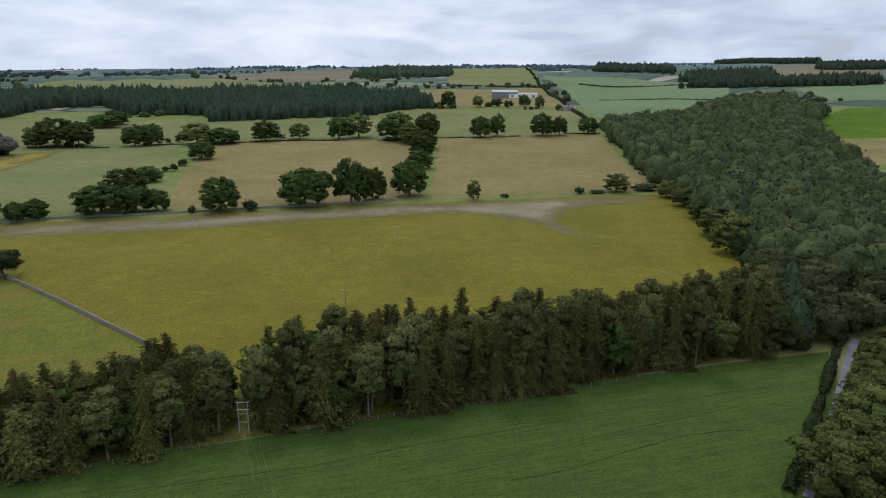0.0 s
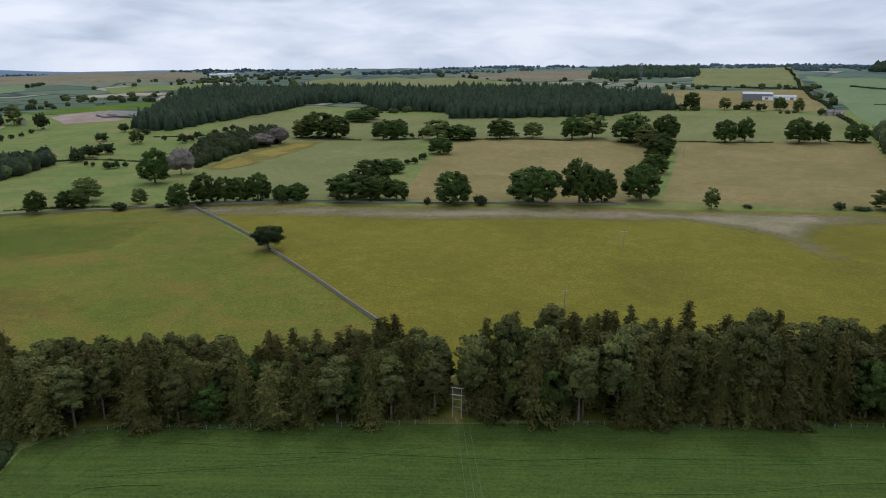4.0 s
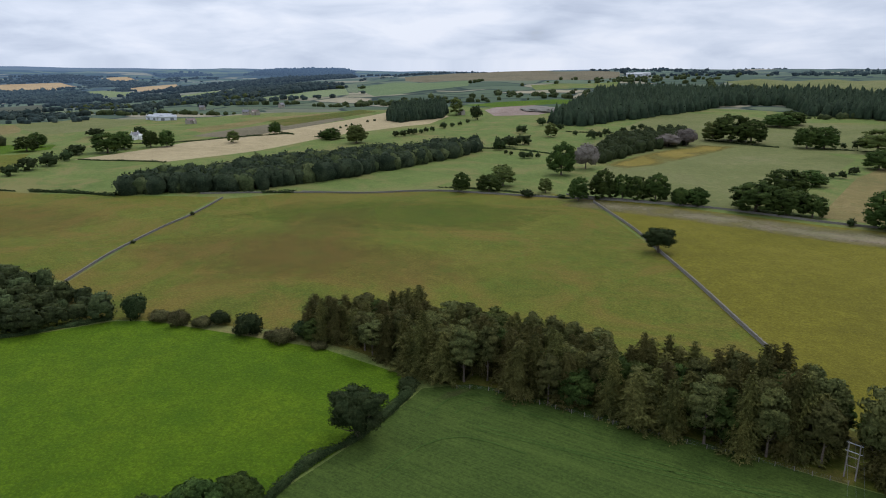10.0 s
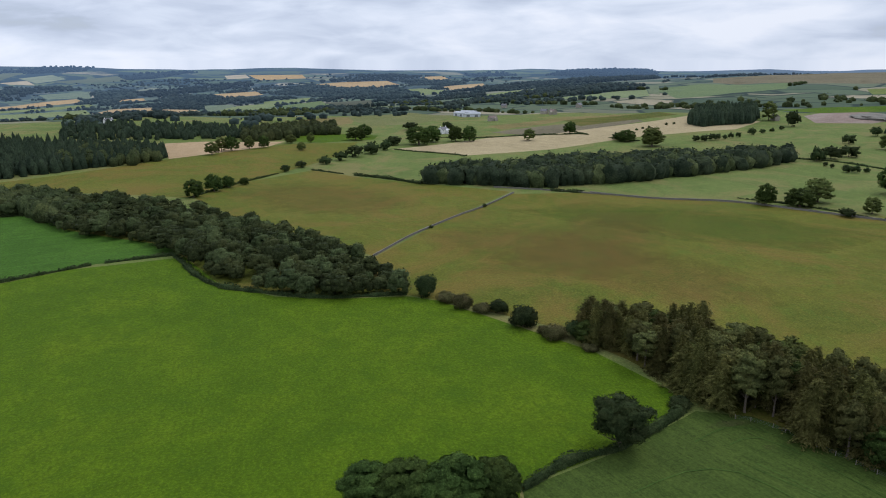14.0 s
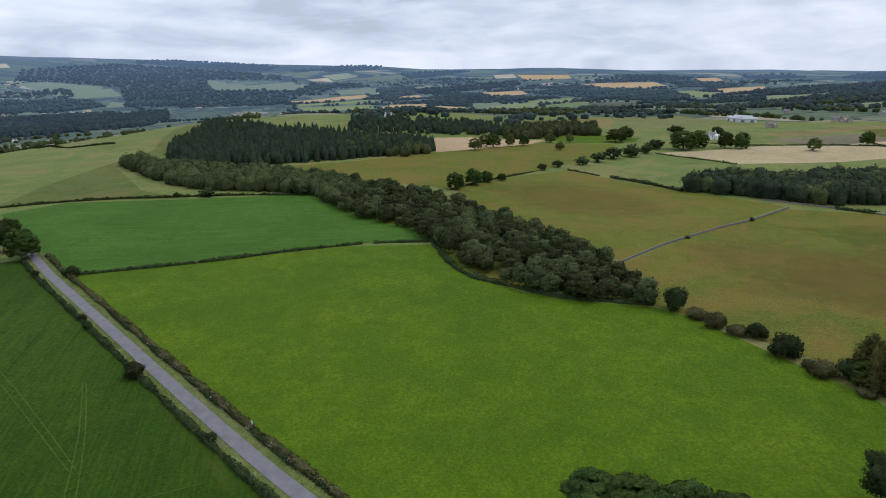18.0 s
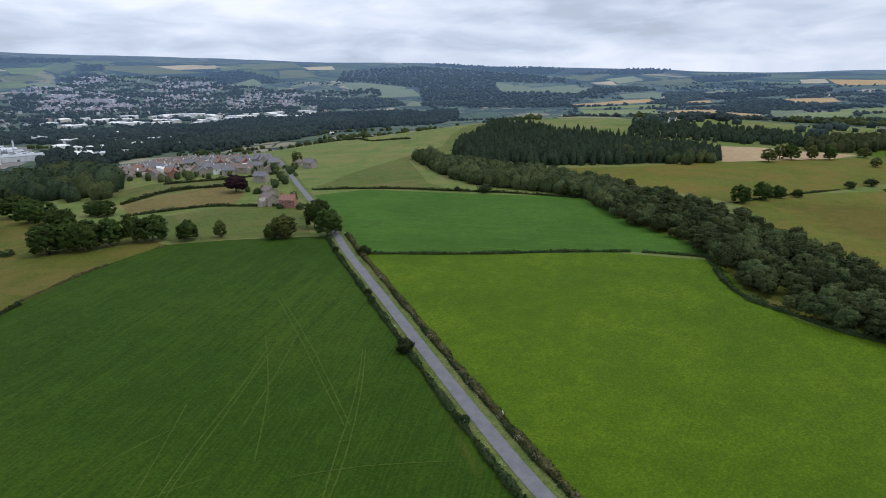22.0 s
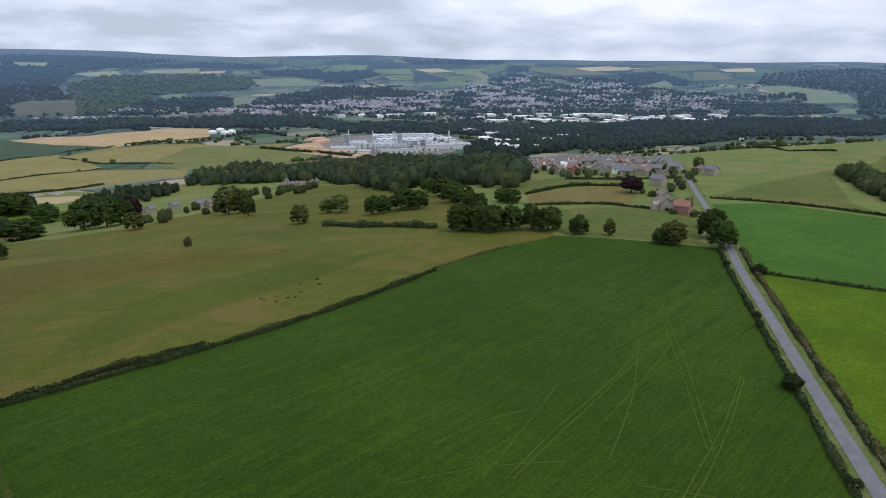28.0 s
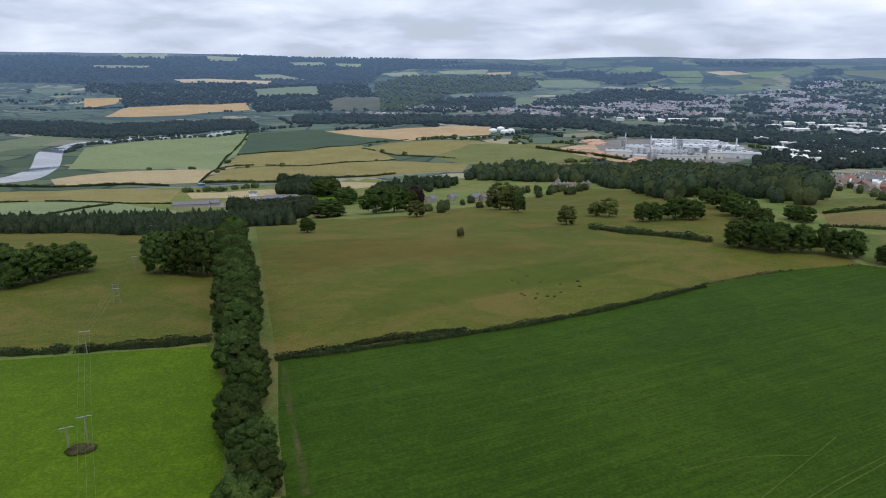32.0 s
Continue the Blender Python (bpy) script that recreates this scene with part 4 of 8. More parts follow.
patch("rough_patch", [(6, -255), (-18, -290), (-67, -308), (-114, -313), (-138, -300), (-84, -272), (-37, -252), (-2, -228), (15, -221)], M_GREEN_GRASS, "fresher green grass beside the hedge")
patch("rough_patch", [(-343, 74), (-350, 127), (-298, 168), (-233, 194), (-194, 179), (-202, 140), (-239, 119), (-276, 94), (-294, 74)], M_BROWN_GRASS, "rusty brown patch in the grazing field")
patch("rough_patch", [(-384, 137), (-398, 203), (-332, 277), (-273, 307), (-252, 248), (-285, 200), (-335, 169)], M_GREEN_GRASS, "greener sward in the grazing field")
patch("rough_patch", [(-262, 76), (-316, 122), (-369, 187), (-356, 228), (-251, 165), (-238, 128), (-251, 100)], M_BROWN_GRASS, "rusty brown patch in the grazing field")
patch("rough_patch", [(-485, -30), (-530, 29), (-475, 85), (-412, 98), (-386, 54), (-411, 2)], M_BROWN_GRASS, "browned grass in the grazing field")
for line in ([(-74, -107), (-97, -119), (-121, -130), (-150, -145)], [(-75, -106), (-97, -117), (-122, -129), (-152, -144)], [(-109, -116), (-135, -129), (-162, -144)], [(-94, -80), (-109, -88), (-134, -101), (-160, -117)], [(-95, -79), (-110, -86), (-135, -100), (-160, -116)], [(-66, -126), (-83, -130), (-98, -129)], [(-97, -91), (-108, -80), (-120, -63)], [(-69, -109), (-90, -123), (-109, -136)], [(-52, -116), (-71, -113), (-89, -106)], [(-98, -102), (-125, -123), (-154, -151)], [(-120, -94), (-152, -133), (-183, -172)], [(-121, -93), (-154, -132), (-184, -171)]):
    patch("crop_line", band(line, 0.36), M_LINE, "thin yellowed line in the crop")
for line in ([(16, 151), (42, 158), (70, 167), (85, 171), (91, 174)], [(14, 128), (27, 132), (56, 146), (74, 149), (76, 148)], [(0, 154), (32, 165), (56, 172), (81, 175), (96, 179)], [(-10, 127), (15, 135), (36, 146), (58, 154), (76, 161)], [(-85, 116), (-65, 124), (-29, 133), (-9, 141), (11, 147), (37, 156)], [(-84, 115), (-64, 122), (-28, 131), (-9, 139), (11, 145), (36, 154)], [(-123, 92), (-127, 103), (-124, 110), (-117, 115)], [(-120, 99), (-121, 108), (-107, 114), (-89, 118)], [(-112, 100), (-91, 109), (-69, 121), (-50, 133)], [(-111, 98), (-91, 108), (-68, 119), (-49, 132)], [(-109, 68), (-113, 83), (-110, 94), (-96, 100)]):
    patch("wheel_track", band(line, 0.3), M_TRACK, "dark wheel track in the crop")

boundaries = [p for _, p, *_ in FIELDS + OVERLAYS]


def ground_points():
    rng = np.random.default_rng(4)
    pts = []
    r = 12.0
    while r < 6950:
        n = int(np.clip(2 * math.pi * r / (r * 0.045), 40, 150))
        a = np.linspace(0, 2 * math.pi, n, endpoint=False) + rng.random()
        pts.append(np.stack([r * np.sin(a), r * np.cos(a)], 1))
        r *= 1.04
    a = np.linspace(0, 2 * math.pi, 180, endpoint=False)
    pts.append(np.stack([7000 * np.sin(a), 7000 * np.cos(a)], 1))
    return np.concatenate(pts)


def densify(poly, close=True):
    out = []
    q = list(poly)
    for (xa, ya), (xb, yb) in zip(q, q[1:] + (q[:1] if close else [])):
        n = max(1, int(math.hypot(xb - xa, yb - ya) / max(14, 0.04 * math.hypot(xa, ya))))
        out += [(xa + (xb - xa) * i / n, ya + (yb - ya) * i / n) for i in range(n)]
    return out


from mathutils import geometry as geom


def build_ground():
    base = [Vector(p) for p in ground_points().tolist()]
    edges = []
    for poly in boundaries:
        d = densify(poly)
        s = len(base)
        base += [Vector(p) for p in d]
        edges += [(s + i, s + (i + 1) % len(d)) for i in range(len(d))]
    vs, _, fs, *_ = geom.delaunay_2d_cdt(base, edges, [], 0, 0.01)
    xy = np.array([(v.x, v.y) for v in vs])
    z = height(xy[:, 0], xy[:, 1])
    co = np.column_stack([xy, z])
    tri = np.array([f[:3] for f in fs])
    return co, tri


LAND_CO, LAND_TRI = build_ground()
MID = LAND_CO[LAND_TRI].mean(1)


def mesh_ob(name, co, faces, mat, parent=None, smooth=False):
    me = bpy.data.meshes.new(name)
    me.from_pydata(np.asarray(co).tolist(), [], np.asarray(faces).tolist() if not isinstance(faces, list) else faces)
    if mat is not None:
        me.materials.append(mat)
    if smooth:
        me.shade_smooth()
    ob = new(name, me)
    if parent is not None:
        ob.parent = parent
    return ob


ground = mesh_ob("ground", LAND_CO, LAND_TRI, M_PASTURE, smooth=True)
ground.data.materials.append(M_FAR)
far = np.hypot(MID[:, 0], MID[:, 1]) > 1150
ground.data.polygons.foreach_set("material_index", far.astype(np.int32))
bearing = (np.degrees(np.arctan2(-MID[:, 0], MID[:, 1])) + 40) % 360 - 40
DISTANCE = np.hypot(MID[:, 0], MID[:, 1]) > np.where(bearing > 66, 3950 - 600 * np.clip((112 - bearing) / 30, 0, 1), 3300)
tagged(ground, "rolling green farmland reaching to the hazy hills", "ground", kind="structure")

owner = np.full(len(MID), -1)
for i, (_, poly, *_r) in enumerate(FIELDS):
    owner[inside(MID[:, 0], MID[:, 1], poly)] = i
t = LAND_TRI[DISTANCE & (owner < 0)]
used, inv = np.unique(t, return_inverse=True)
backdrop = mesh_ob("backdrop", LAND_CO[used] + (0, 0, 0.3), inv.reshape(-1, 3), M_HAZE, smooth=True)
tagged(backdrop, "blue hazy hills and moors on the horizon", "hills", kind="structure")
for i, (name, poly, mat, label, cat) in enumerate(FIELDS):
    t = LAND_TRI[owner == i]
    if not len(t):
        continue
    used, inv = np.unique(t, return_inverse=True)
    ob = mesh_ob(name, LAND_CO[used] + (0, 0, 0.06), inv.reshape(-1, 3), mat, smooth=True)
    tagged(ob, label, cat, kind="structure")


for i, (name, poly, mat, label, cat) in enumerate(OVERLAYS):
    t = LAND_TRI[inside(MID[:, 0], MID[:, 1], poly)]
    if not len(t):
        continue
    used, inv = np.unique(t, return_inverse=True)
    co = LAND_CO[used]
    ob = mesh_ob(name, co + (0, 0, 0.13 + 0.02 * (i % 3)), inv.reshape(-1, 3), mat, smooth=True)
    q = np.array(poly, float)
    inner = np.full(len(co), 1e9)
    for a, b in zip(q, np.roll(q, -1, 0)):
        u = np.clip(((co[:, :2] - a) @ (b - a)) / ((b - a) @ (b - a) + 1e-9), 0, 1)
        inner = np.minimum(inner, np.linalg.norm(co[:, :2] - a - u[:, None] * (b - a), axis=1))
    ob.data.attributes.new("inner", "FLOAT", "POINT").data.foreach_set("value", np.clip(inner / max(inner.max(), 4.0), 0, 1).astype(np.float32))
    tagged(ob, label, cat, kind="structure")


smooth_line = spline_line


def ribbon(name, pts, width, lift, mat, label, cat, across=2, crown=0.0):
    line = smooth_line(pts, 6)
    d = np.gradient(line, axis=0)
    d /= np.linalg.norm(d, axis=1)[:, None]
    side = np.column_stack([-d[:, 1], d[:, 0]])
    co, k = [], across + 1
    for j in range(k):
        u = j / across - 0.5
        p = line + side * width * u
        co.append(np.column_stack([p, height(p[:, 0], p[:, 1]) + lift + crown * (1 - 4 * u * u)]))
    co = np.stack(co, 1).reshape(-1, 3)
    n = len(line)
    f = [(i * k + j, i * k + j + 1, (i + 1) * k + j + 1, (i + 1) * k + j) for i in range(n - 1) for j in range(across)]
    ob = mesh_ob(name, co, f, mat, smooth=True)
    ob.data.flip_normals()
    return tagged(ob, label, cat, kind="structure")


ribbon("verge", ROAD, 9.4, 0.12, M_VERGE, "rough grass verges along the road", "verge")
ribbon("road", ROAD, 3.85, 0.2, M_ROAD, "grey asphalt country road", "road", 4, 0.06)
ribbon("lane", LANE, 2.1, 0.2, M_ROAD, "narrow grey lane through the trees", "road", 4, 0.05)

# ---- plants ----


def orient(nrm, rng):
    t = rng.normal(size=nrm.shape)
    t -= nrm * (t * nrm).sum(1)[:, None]
    t /= np.linalg.norm(t, axis=1)[:, None] + 1e-9
    return t, np.cross(nrm, t)


def facing(co, shade):
    """Turns each quad so that it faces the way its shading points."""
    g = np.cross(co[:, 2] - co[:, 0], co[:, 3] - co[:, 1])
    back = (g * shade).sum(1) < 0
    co[back] = co[back][:, ::-1]
    return co.reshape(-1, 3)


def cards(cen, nrm, size, rng, shade):
    """Small leaf clumps: one kinked quad each, at cen, facing about nrm, lit by the normals in shade."""
    n = len(cen)
    face = nrm + rng.normal(size=(n, 3)) * 0.55
    face /= np.linalg.norm(face, axis=1)[:, None]
    t, b = orient(face, rng)
    s = size * rng.uniform(0.6, 1.35, n)[:, None]
    k = rng.uniform(0.5, 1.0, (n, 4, 1))
    co = np.stack([cen - t * s * k[:, 0], cen - b * s * k[:, 1] * 0.8, cen + t * s * k[:, 2], cen + b * s * k[:, 3] * 0.8], 1)
    return facing(co, shade), np.arange(4 * n).reshape(n, 4), np.repeat(shade, 4, 0)


def leaf_mesh(name, co, fc, nr, mat):
    me = bpy.data.meshes.new(name)
    n, k = len(co), len(fc)
    me.vertices.add(n)
    me.vertices.foreach_set("co", np.ascontiguousarray(co, np.float32).ravel())
    me.loops.add(4 * k)
    me.loops.foreach_set("vertex_index", np.ascontiguousarray(fc, np.int32).ravel())
    me.polygons.add(k)
    me.polygons.foreach_set("loop_start", np.arange(0, 4 * k, 4, dtype=np.int32))
    me.update(calc_edges=True)
    me.materials.append(mat)
    me.shade_smooth()
    nr = nr / (np.linalg.norm(nr, axis=1)[:, None] + 1e-9)
    at = me.attributes.new("custom_normal", "FLOAT_VECTOR", "POINT")
    at.data.foreach_set("vector", np.ascontiguousarray(nr, np.float32).ravel())
    return me


def unit(v):
    return v / (np.linalg.norm(v, axis=-1)[..., None] + 1e-9)


def cube_ball(n):
    """A ball of quads, n by n on each of its six sides."""
    co, fc = [], []
    for ax in range(3):
        for s in (-1, 1):
            o = len(co)
            for i in range(n + 1):
                for j in range(n + 1):
                    q = [0.0, 0.0, 0.0]
                    q[ax], q[(ax + 1) % 3], q[(ax + 2) % 3] = s, math.tan((i / n - 0.5) * 1.57), s * math.tan((j / n - 0.5) * 1.57)
                    co.append(q)
            fc += [(o + i * (n + 1) + j, o + (i + 1) * (n + 1) + j, o + (i + 1) * (n + 1) + j + 1, o + i * (n + 1) + j + 1) for i in range(n) for j in range(n)]
    return unit(np.array(co)), np.array(fc)


def ball_quads(balls, mid, ax, n, rng):
    """The dense hearts of leaf clumps, as lumpy balls."""
    dirs, fc = cube_ball(n)
    dirs = dirs[fc].reshape(-1, 3)
    co, nr = [], []
    for x, y, z, r in balls:
        lump = 1 + 0.2 * np.sin(dirs @ rng.normal(size=3) * 3.1) + 0.15 * np.sin(dirs @ rng.normal(size=3) * 6.0)
        p = np.array((x, y, z)) + dirs * (r * lump)[:, None] * (1.05, 1.05, 0.66)
        co.append(p)
        nr.append(unit(dirs * 0.65 + unit((p - mid) / ax) * 0.75 + (0, 0, 0.15)))
    return np.concatenate(co), np.concatenate(nr)


def solid(cloud, size, rng, make=None):
    """A crown from its cloud: the hearts of the clumps and the leaves round them."""
    cen, nrm, shd, (bc, bn) = cloud
    co, fc, nr = (make or cards)(cen, nrm, size, rng, shd)
    bq = facing(bc.reshape(-1, 4, 3).copy(), bn.reshape(-1, 4, 3)[:, 0])
    bf = np.arange(len(bc)).reshape(-1, 4)
    return np.concatenate([bq, co]), np.concatenate([bf, fc + len(bq)]), np.concatenate([bn, nr])


def broad_cloud(rng, h=16.0, w=13.0, clumps=34, leaves=60, bare=0.16, depth=0.9, fine=2):
    """Leaf clumps of a broadleaf crown: many small ones over an uneven dome."""
    cen, nrm, shd, balls = [], [], [], []
    mid = np.array([0, 0, h * (0.46 + bare / 2)])
    ax = np.array([w / 2, w / 2, h * (1 - bare) / 2])
    rel = 1.0 / math.sqrt(clumps / 34)
    k1, k2 = rng.normal(size=3) * 2.2, rng.normal(size=3) * 3.5
    if clumps > 12:
        balls.append((*mid, w * 0.38))
    for i in range(clumps):
        t = (i + 0.5) / clumps
        zc = 1 - 1.75 * t
        a = i * 2.39996 + rng.normal() * 0.35
        flat = math.sqrt(max(0, 1 - (zc if zc > 0 else 0.5 * zc) ** 2))
        d = np.array((math.cos(a) * flat, math.sin(a) * flat, zc)) + rng.normal(size=3) * 0.12
        bulge = 1 + 0.1 * math.sin(d @ k1) + 0.06 * math.sin(d @ k2)
        rad = w * rng.uniform(0.15, 0.22) * min(1.35, rel)
        reach = np.maximum(ax - rad * 0.9, ax * 0.3)
        c = d * reach * bulge * rng.uniform(depth, 1.04)
        c = mid + c / max(1.0, float(np.linalg.norm(c / reach)) / 1.1)
        c[2] = max(c[2], rad * 0.6 + h * max(bare, 0) * 0.7)
        balls.append((*c, rad * 0.84))
        p = unit(rng.normal(size=(leaves, 3)) + d * 0.8)
        pos = c + p * rad * rng.uniform(0.74, 1.1, leaves)[:, None] * (1.05, 1.05, 0.7)
        cen.append(pos)
        nrm.append(p)
        shd.append(unit(p * 0.8 + unit((pos - mid) / ax) * 0.6 + (0, 0, 0.2)))
    return np.concatenate(cen), np.concatenate(nrm), np.concatenate(shd), ball_quads(np.array(balls), mid, ax, fine, rng)


def dome_cloud(rng, h, w, rows, sides, leaves, bare=0.0, cone=False, lump=0.13):
    """A dense crown as one lumpy dome or blunt cone with leaf clumps over it."""
    waves = [(rng.normal(size=3) * k, rng.uniform(0, 6.28)) for k in (2.0, 3.2, 5.0)]

    def surface(u, a):
        """u: 0 at the foot to 1 at the top."""
        th = u * 2.3 - 0.73
        c, z = np.cos(np.minimum(th, 1.5708)), np.sin(np.minimum(th, 1.5708))
        if cone:
            c = (1 - u ** 1.25) ** 0.6
        d = np.stack([c * np.cos(a), c * np.sin(a), z], -1)
        wob = 1 + lump * sum(np.sin(d @ k + p) for k, p in waves) / 1.4
        up = (z + 0.667) / 1.667 if not cone else u
        p = np.stack([d[..., 0] * wob * w / 2, d[..., 1] * wob * w / 2, h * (bare + (1 - bare) * up) * (1 + (wob - 1) * 0.6)], -1)
        n = unit(d * (1, 1, 0.8) + (0, 0, 0.25 if not cone else 0.5)) + np.stack([np.sin(d @ waves[2][0] * 1.3 + k) for k in (0.0, 2.0, 4.0)], -1) * 0.22
        return p, unit(n)

    vv, aa = np.meshgrid(np.linspace(0, 1, rows + 1), np.arange(sides + 1) % sides * 6.2832 / sides, indexing="ij")
    p, n = surface(vv, aa)
    pick = lambda g: np.stack([g[:-1, :-1], g[:-1, 1:], g[1:, 1:], g[1:, :-1]], 2).reshape(-1, 3)
    v = 1 - rng.random(leaves) ** (0.6 if cone else 0.8)
    cp, cn = surface(v * 0.97, rng.uniform(0, 6.2832, leaves))
    cp = cp + cn * rng.uniform(-0.02, 0.09, (leaves, 1)) * w
    return cp, unit(cn + rng.normal(size=cn.shape) * 0.6), unit(cn + rng.normal(size=cn.shape) * 0.5), (pick(p), pick(n))


def fir_cloud(rng, h=20.0, w=6.5, tiers=20, size=0.8, bare=0.14, density=1.0, power=0.6):
    """Leaf clumps of a conifer: drooping branches in rough tiers."""
    cen, nrm, shd = [], [], []
    bulge = rng.uniform(0.6, 1.25, (6, 6))
    for i in range(tiers):
        u = (i + rng.uniform(-0.3, 0.3)) / tiers
        z = h * (bare + (1 - bare) * u)
        reach = w / 2 * (1 - max(u, 0)) ** power + 0.3
        nb = max(4, int(density * (6 + 8 * (1 - u))))
        a0 = rng.uniform(0, 6.28)
        for b in range(nb):
            a = a0 + b * 6.28 / nb + rng.normal() * 0.3
            r = reach * rng.uniform(0.6, 1.1) * bulge[min(5, int(max(u, 0) * 6)), int(a / 6.2832 * 6) % 6]
            k = max(3, int(2 + r / size * 2.6))
            s = np.sqrt(rng.uniform(0.1, 1, k))
            d = np.array([math.cos(a), math.sin(a), 0])
            pos = d * (r * s)[:, None] + np.array([0, 0, z]) + np.column_stack([rng.normal(size=k) * 0.35, rng.normal(size=k) * 0.35, 0.12 * r * s - 0.42 * r * s ** 2 + rng.normal(size=k) * 0.22])
            cen.append(pos)
            nn = d * 0.5 + np.array([0, 0, 0.8]) + rng.normal(size=(k, 3)) * 0.35
            nrm.append(unit(nn))
            shd.append(unit(d * 0.75 + np.array([0, 0, 0.65]) + rng.normal(size=(k, 3)) * 0.3))
    # the dense heart round the stem
    sides, rows = 8, max(3, tiers // 3)
    qc, qn = [], []
    wob = rng.uniform(0.75, 1.15, (rows + 1, sides))
    at = lambda i, j: np.array((math.cos(j * 6.2832 / sides), math.sin(j * 6.2832 / sides), 0)) * (w / 2 * 0.5 * (1 - i / rows) ** power + 0.05) * wob[i, j % sides] + np.array((0, 0, h * (bare + (1 - bare) * 0.96 * i / rows)))
    for i in range(rows):
        for j in range(sides):
            q = [at(i, j), at(i, j + 1), at(i + 1, j + 1), at(i + 1, j)]
            qc += q
            qn += [unit(np.array((v[0], v[1], 0)) + (0, 0, 0.5)) for v in (q[0], q[1], q[1], q[0])]
    return np.concatenate(cen), np.concatenate(nrm), np.concatenate(shd), (np.array(qc), np.array(qn))


def sprays(cen, nrm, size, rng, shade):
    """Needle sprays: long narrow kinked quads that hang outwards from the stem."""
    n = len(cen)
    out = unit(cen * (1, 1, 0) + rng.normal(size=(n, 3)) * 0.25)
    out = unit(out + np.column_stack([rng.normal(size=n) * 0.4, rng.normal(size=n) * 0.4, rng.uniform(-0.85, 0.1, n)]))
    side = unit(np.cross(out, unit(nrm + rng.normal(size=(n, 3)) * 0.5)))
    s = size * rng.uniform(0.65, 1.35, n)[:, None]
    co = np.stack([cen - out * s, cen - side * s * 0.42 + (0, 0, 0.05), cen + out * s, cen + side * s * 0.42 + (0, 0, 0.05)], 1)
    return facing(co, shade), np.arange(4 * n).reshape(n, 4), np.repeat(shade, 4, 0)


def tube(bm, pts, radii, sides=7):
    rings = []
    for i, (p, r) in enumerate(zip(pts, radii)):
        p = Vector(p)
        d = Vector(pts[min(i + 1, len(pts) - 1)]) - Vector(pts[max(i - 1, 0)])
        q = d.to_track_quat("Z", "Y")
        rings.append([bm.verts.new(p + q @ Vector((r * math.cos(6.2832 * k / sides), r * math.sin(6.2832 * k / sides), 0))) for k in range(sides)])
    for a, b in zip(rings, rings[1:]):
        for k in range(sides):
            bm.faces.new((a[k], a[(k + 1) % sides], b[(k + 1) % sides], b[k]))
    bm.faces.new(rings[-1])


def bm_mesh(name, bm, mat):
    me = bpy.data.meshes.new(name)
    bm.normal_update()
    bm.to_mesh(me)
    bm.free()
    if mat is not None:
        me.materials.append(mat)
    return me


def part(name, bm, mat, parent, label=""):
    """Links a bmesh as one mesh object under a thing or a part."""
    ob = new(name, bm_mesh(name, bm, mat))
    ob.parent = parent
    return tagged(ob, label)


def trunk_mesh(rng, h, girth, limbs, spread):
    bm = bmesh.new()
    bend = rng.normal(size=2) * 0.02 * h
    axis = lambda u: (bend[0] * u * u, bend[1] * u * u, h * u - 0.25)
    us = (0, 0.03, 0.12, 0.3, 0.55, 0.8)
    tube(bm, [axis(u) for u in us], [girth * k for k in (1.5, 1.1, 0.9, 0.7, 0.42, 0.12)], 8)
    for i in range(limbs):
        u = rng.uniform(0.2, 0.55)
        a = 6.283 * i / max(limbs, 1) + rng.normal() * 0.3
        p = Vector(axis(u))
        tip = p + Vector((math.cos(a) * spread, math.sin(a) * spread, h * rng.uniform(0.12, 0.28)))
        mid = p.lerp(tip, 0.5) + Vector((0, 0, -0.03 * h))
        tube(bm, [p, mid, tip], [girth * 0.4, girth * 0.27, girth * 0.08], 5)
    return bm_mesh("trunk", bm, M_BARK)


KINDS = {}


def tree_kind(key, thing, label, cat, cloud, size, mat, h, girth, limbs, spread, seed):
    rng = np.random.default_rng(seed)
    crown = leaf_mesh("crown", *solid(cloud(rng), size, rng, sprays if key in ("fir", "larch") else cards), mat)
    KINDS.setdefault(key, []).append((thing, label, cat, trunk_mesh(rng, h, girth, limbs, spread), crown))


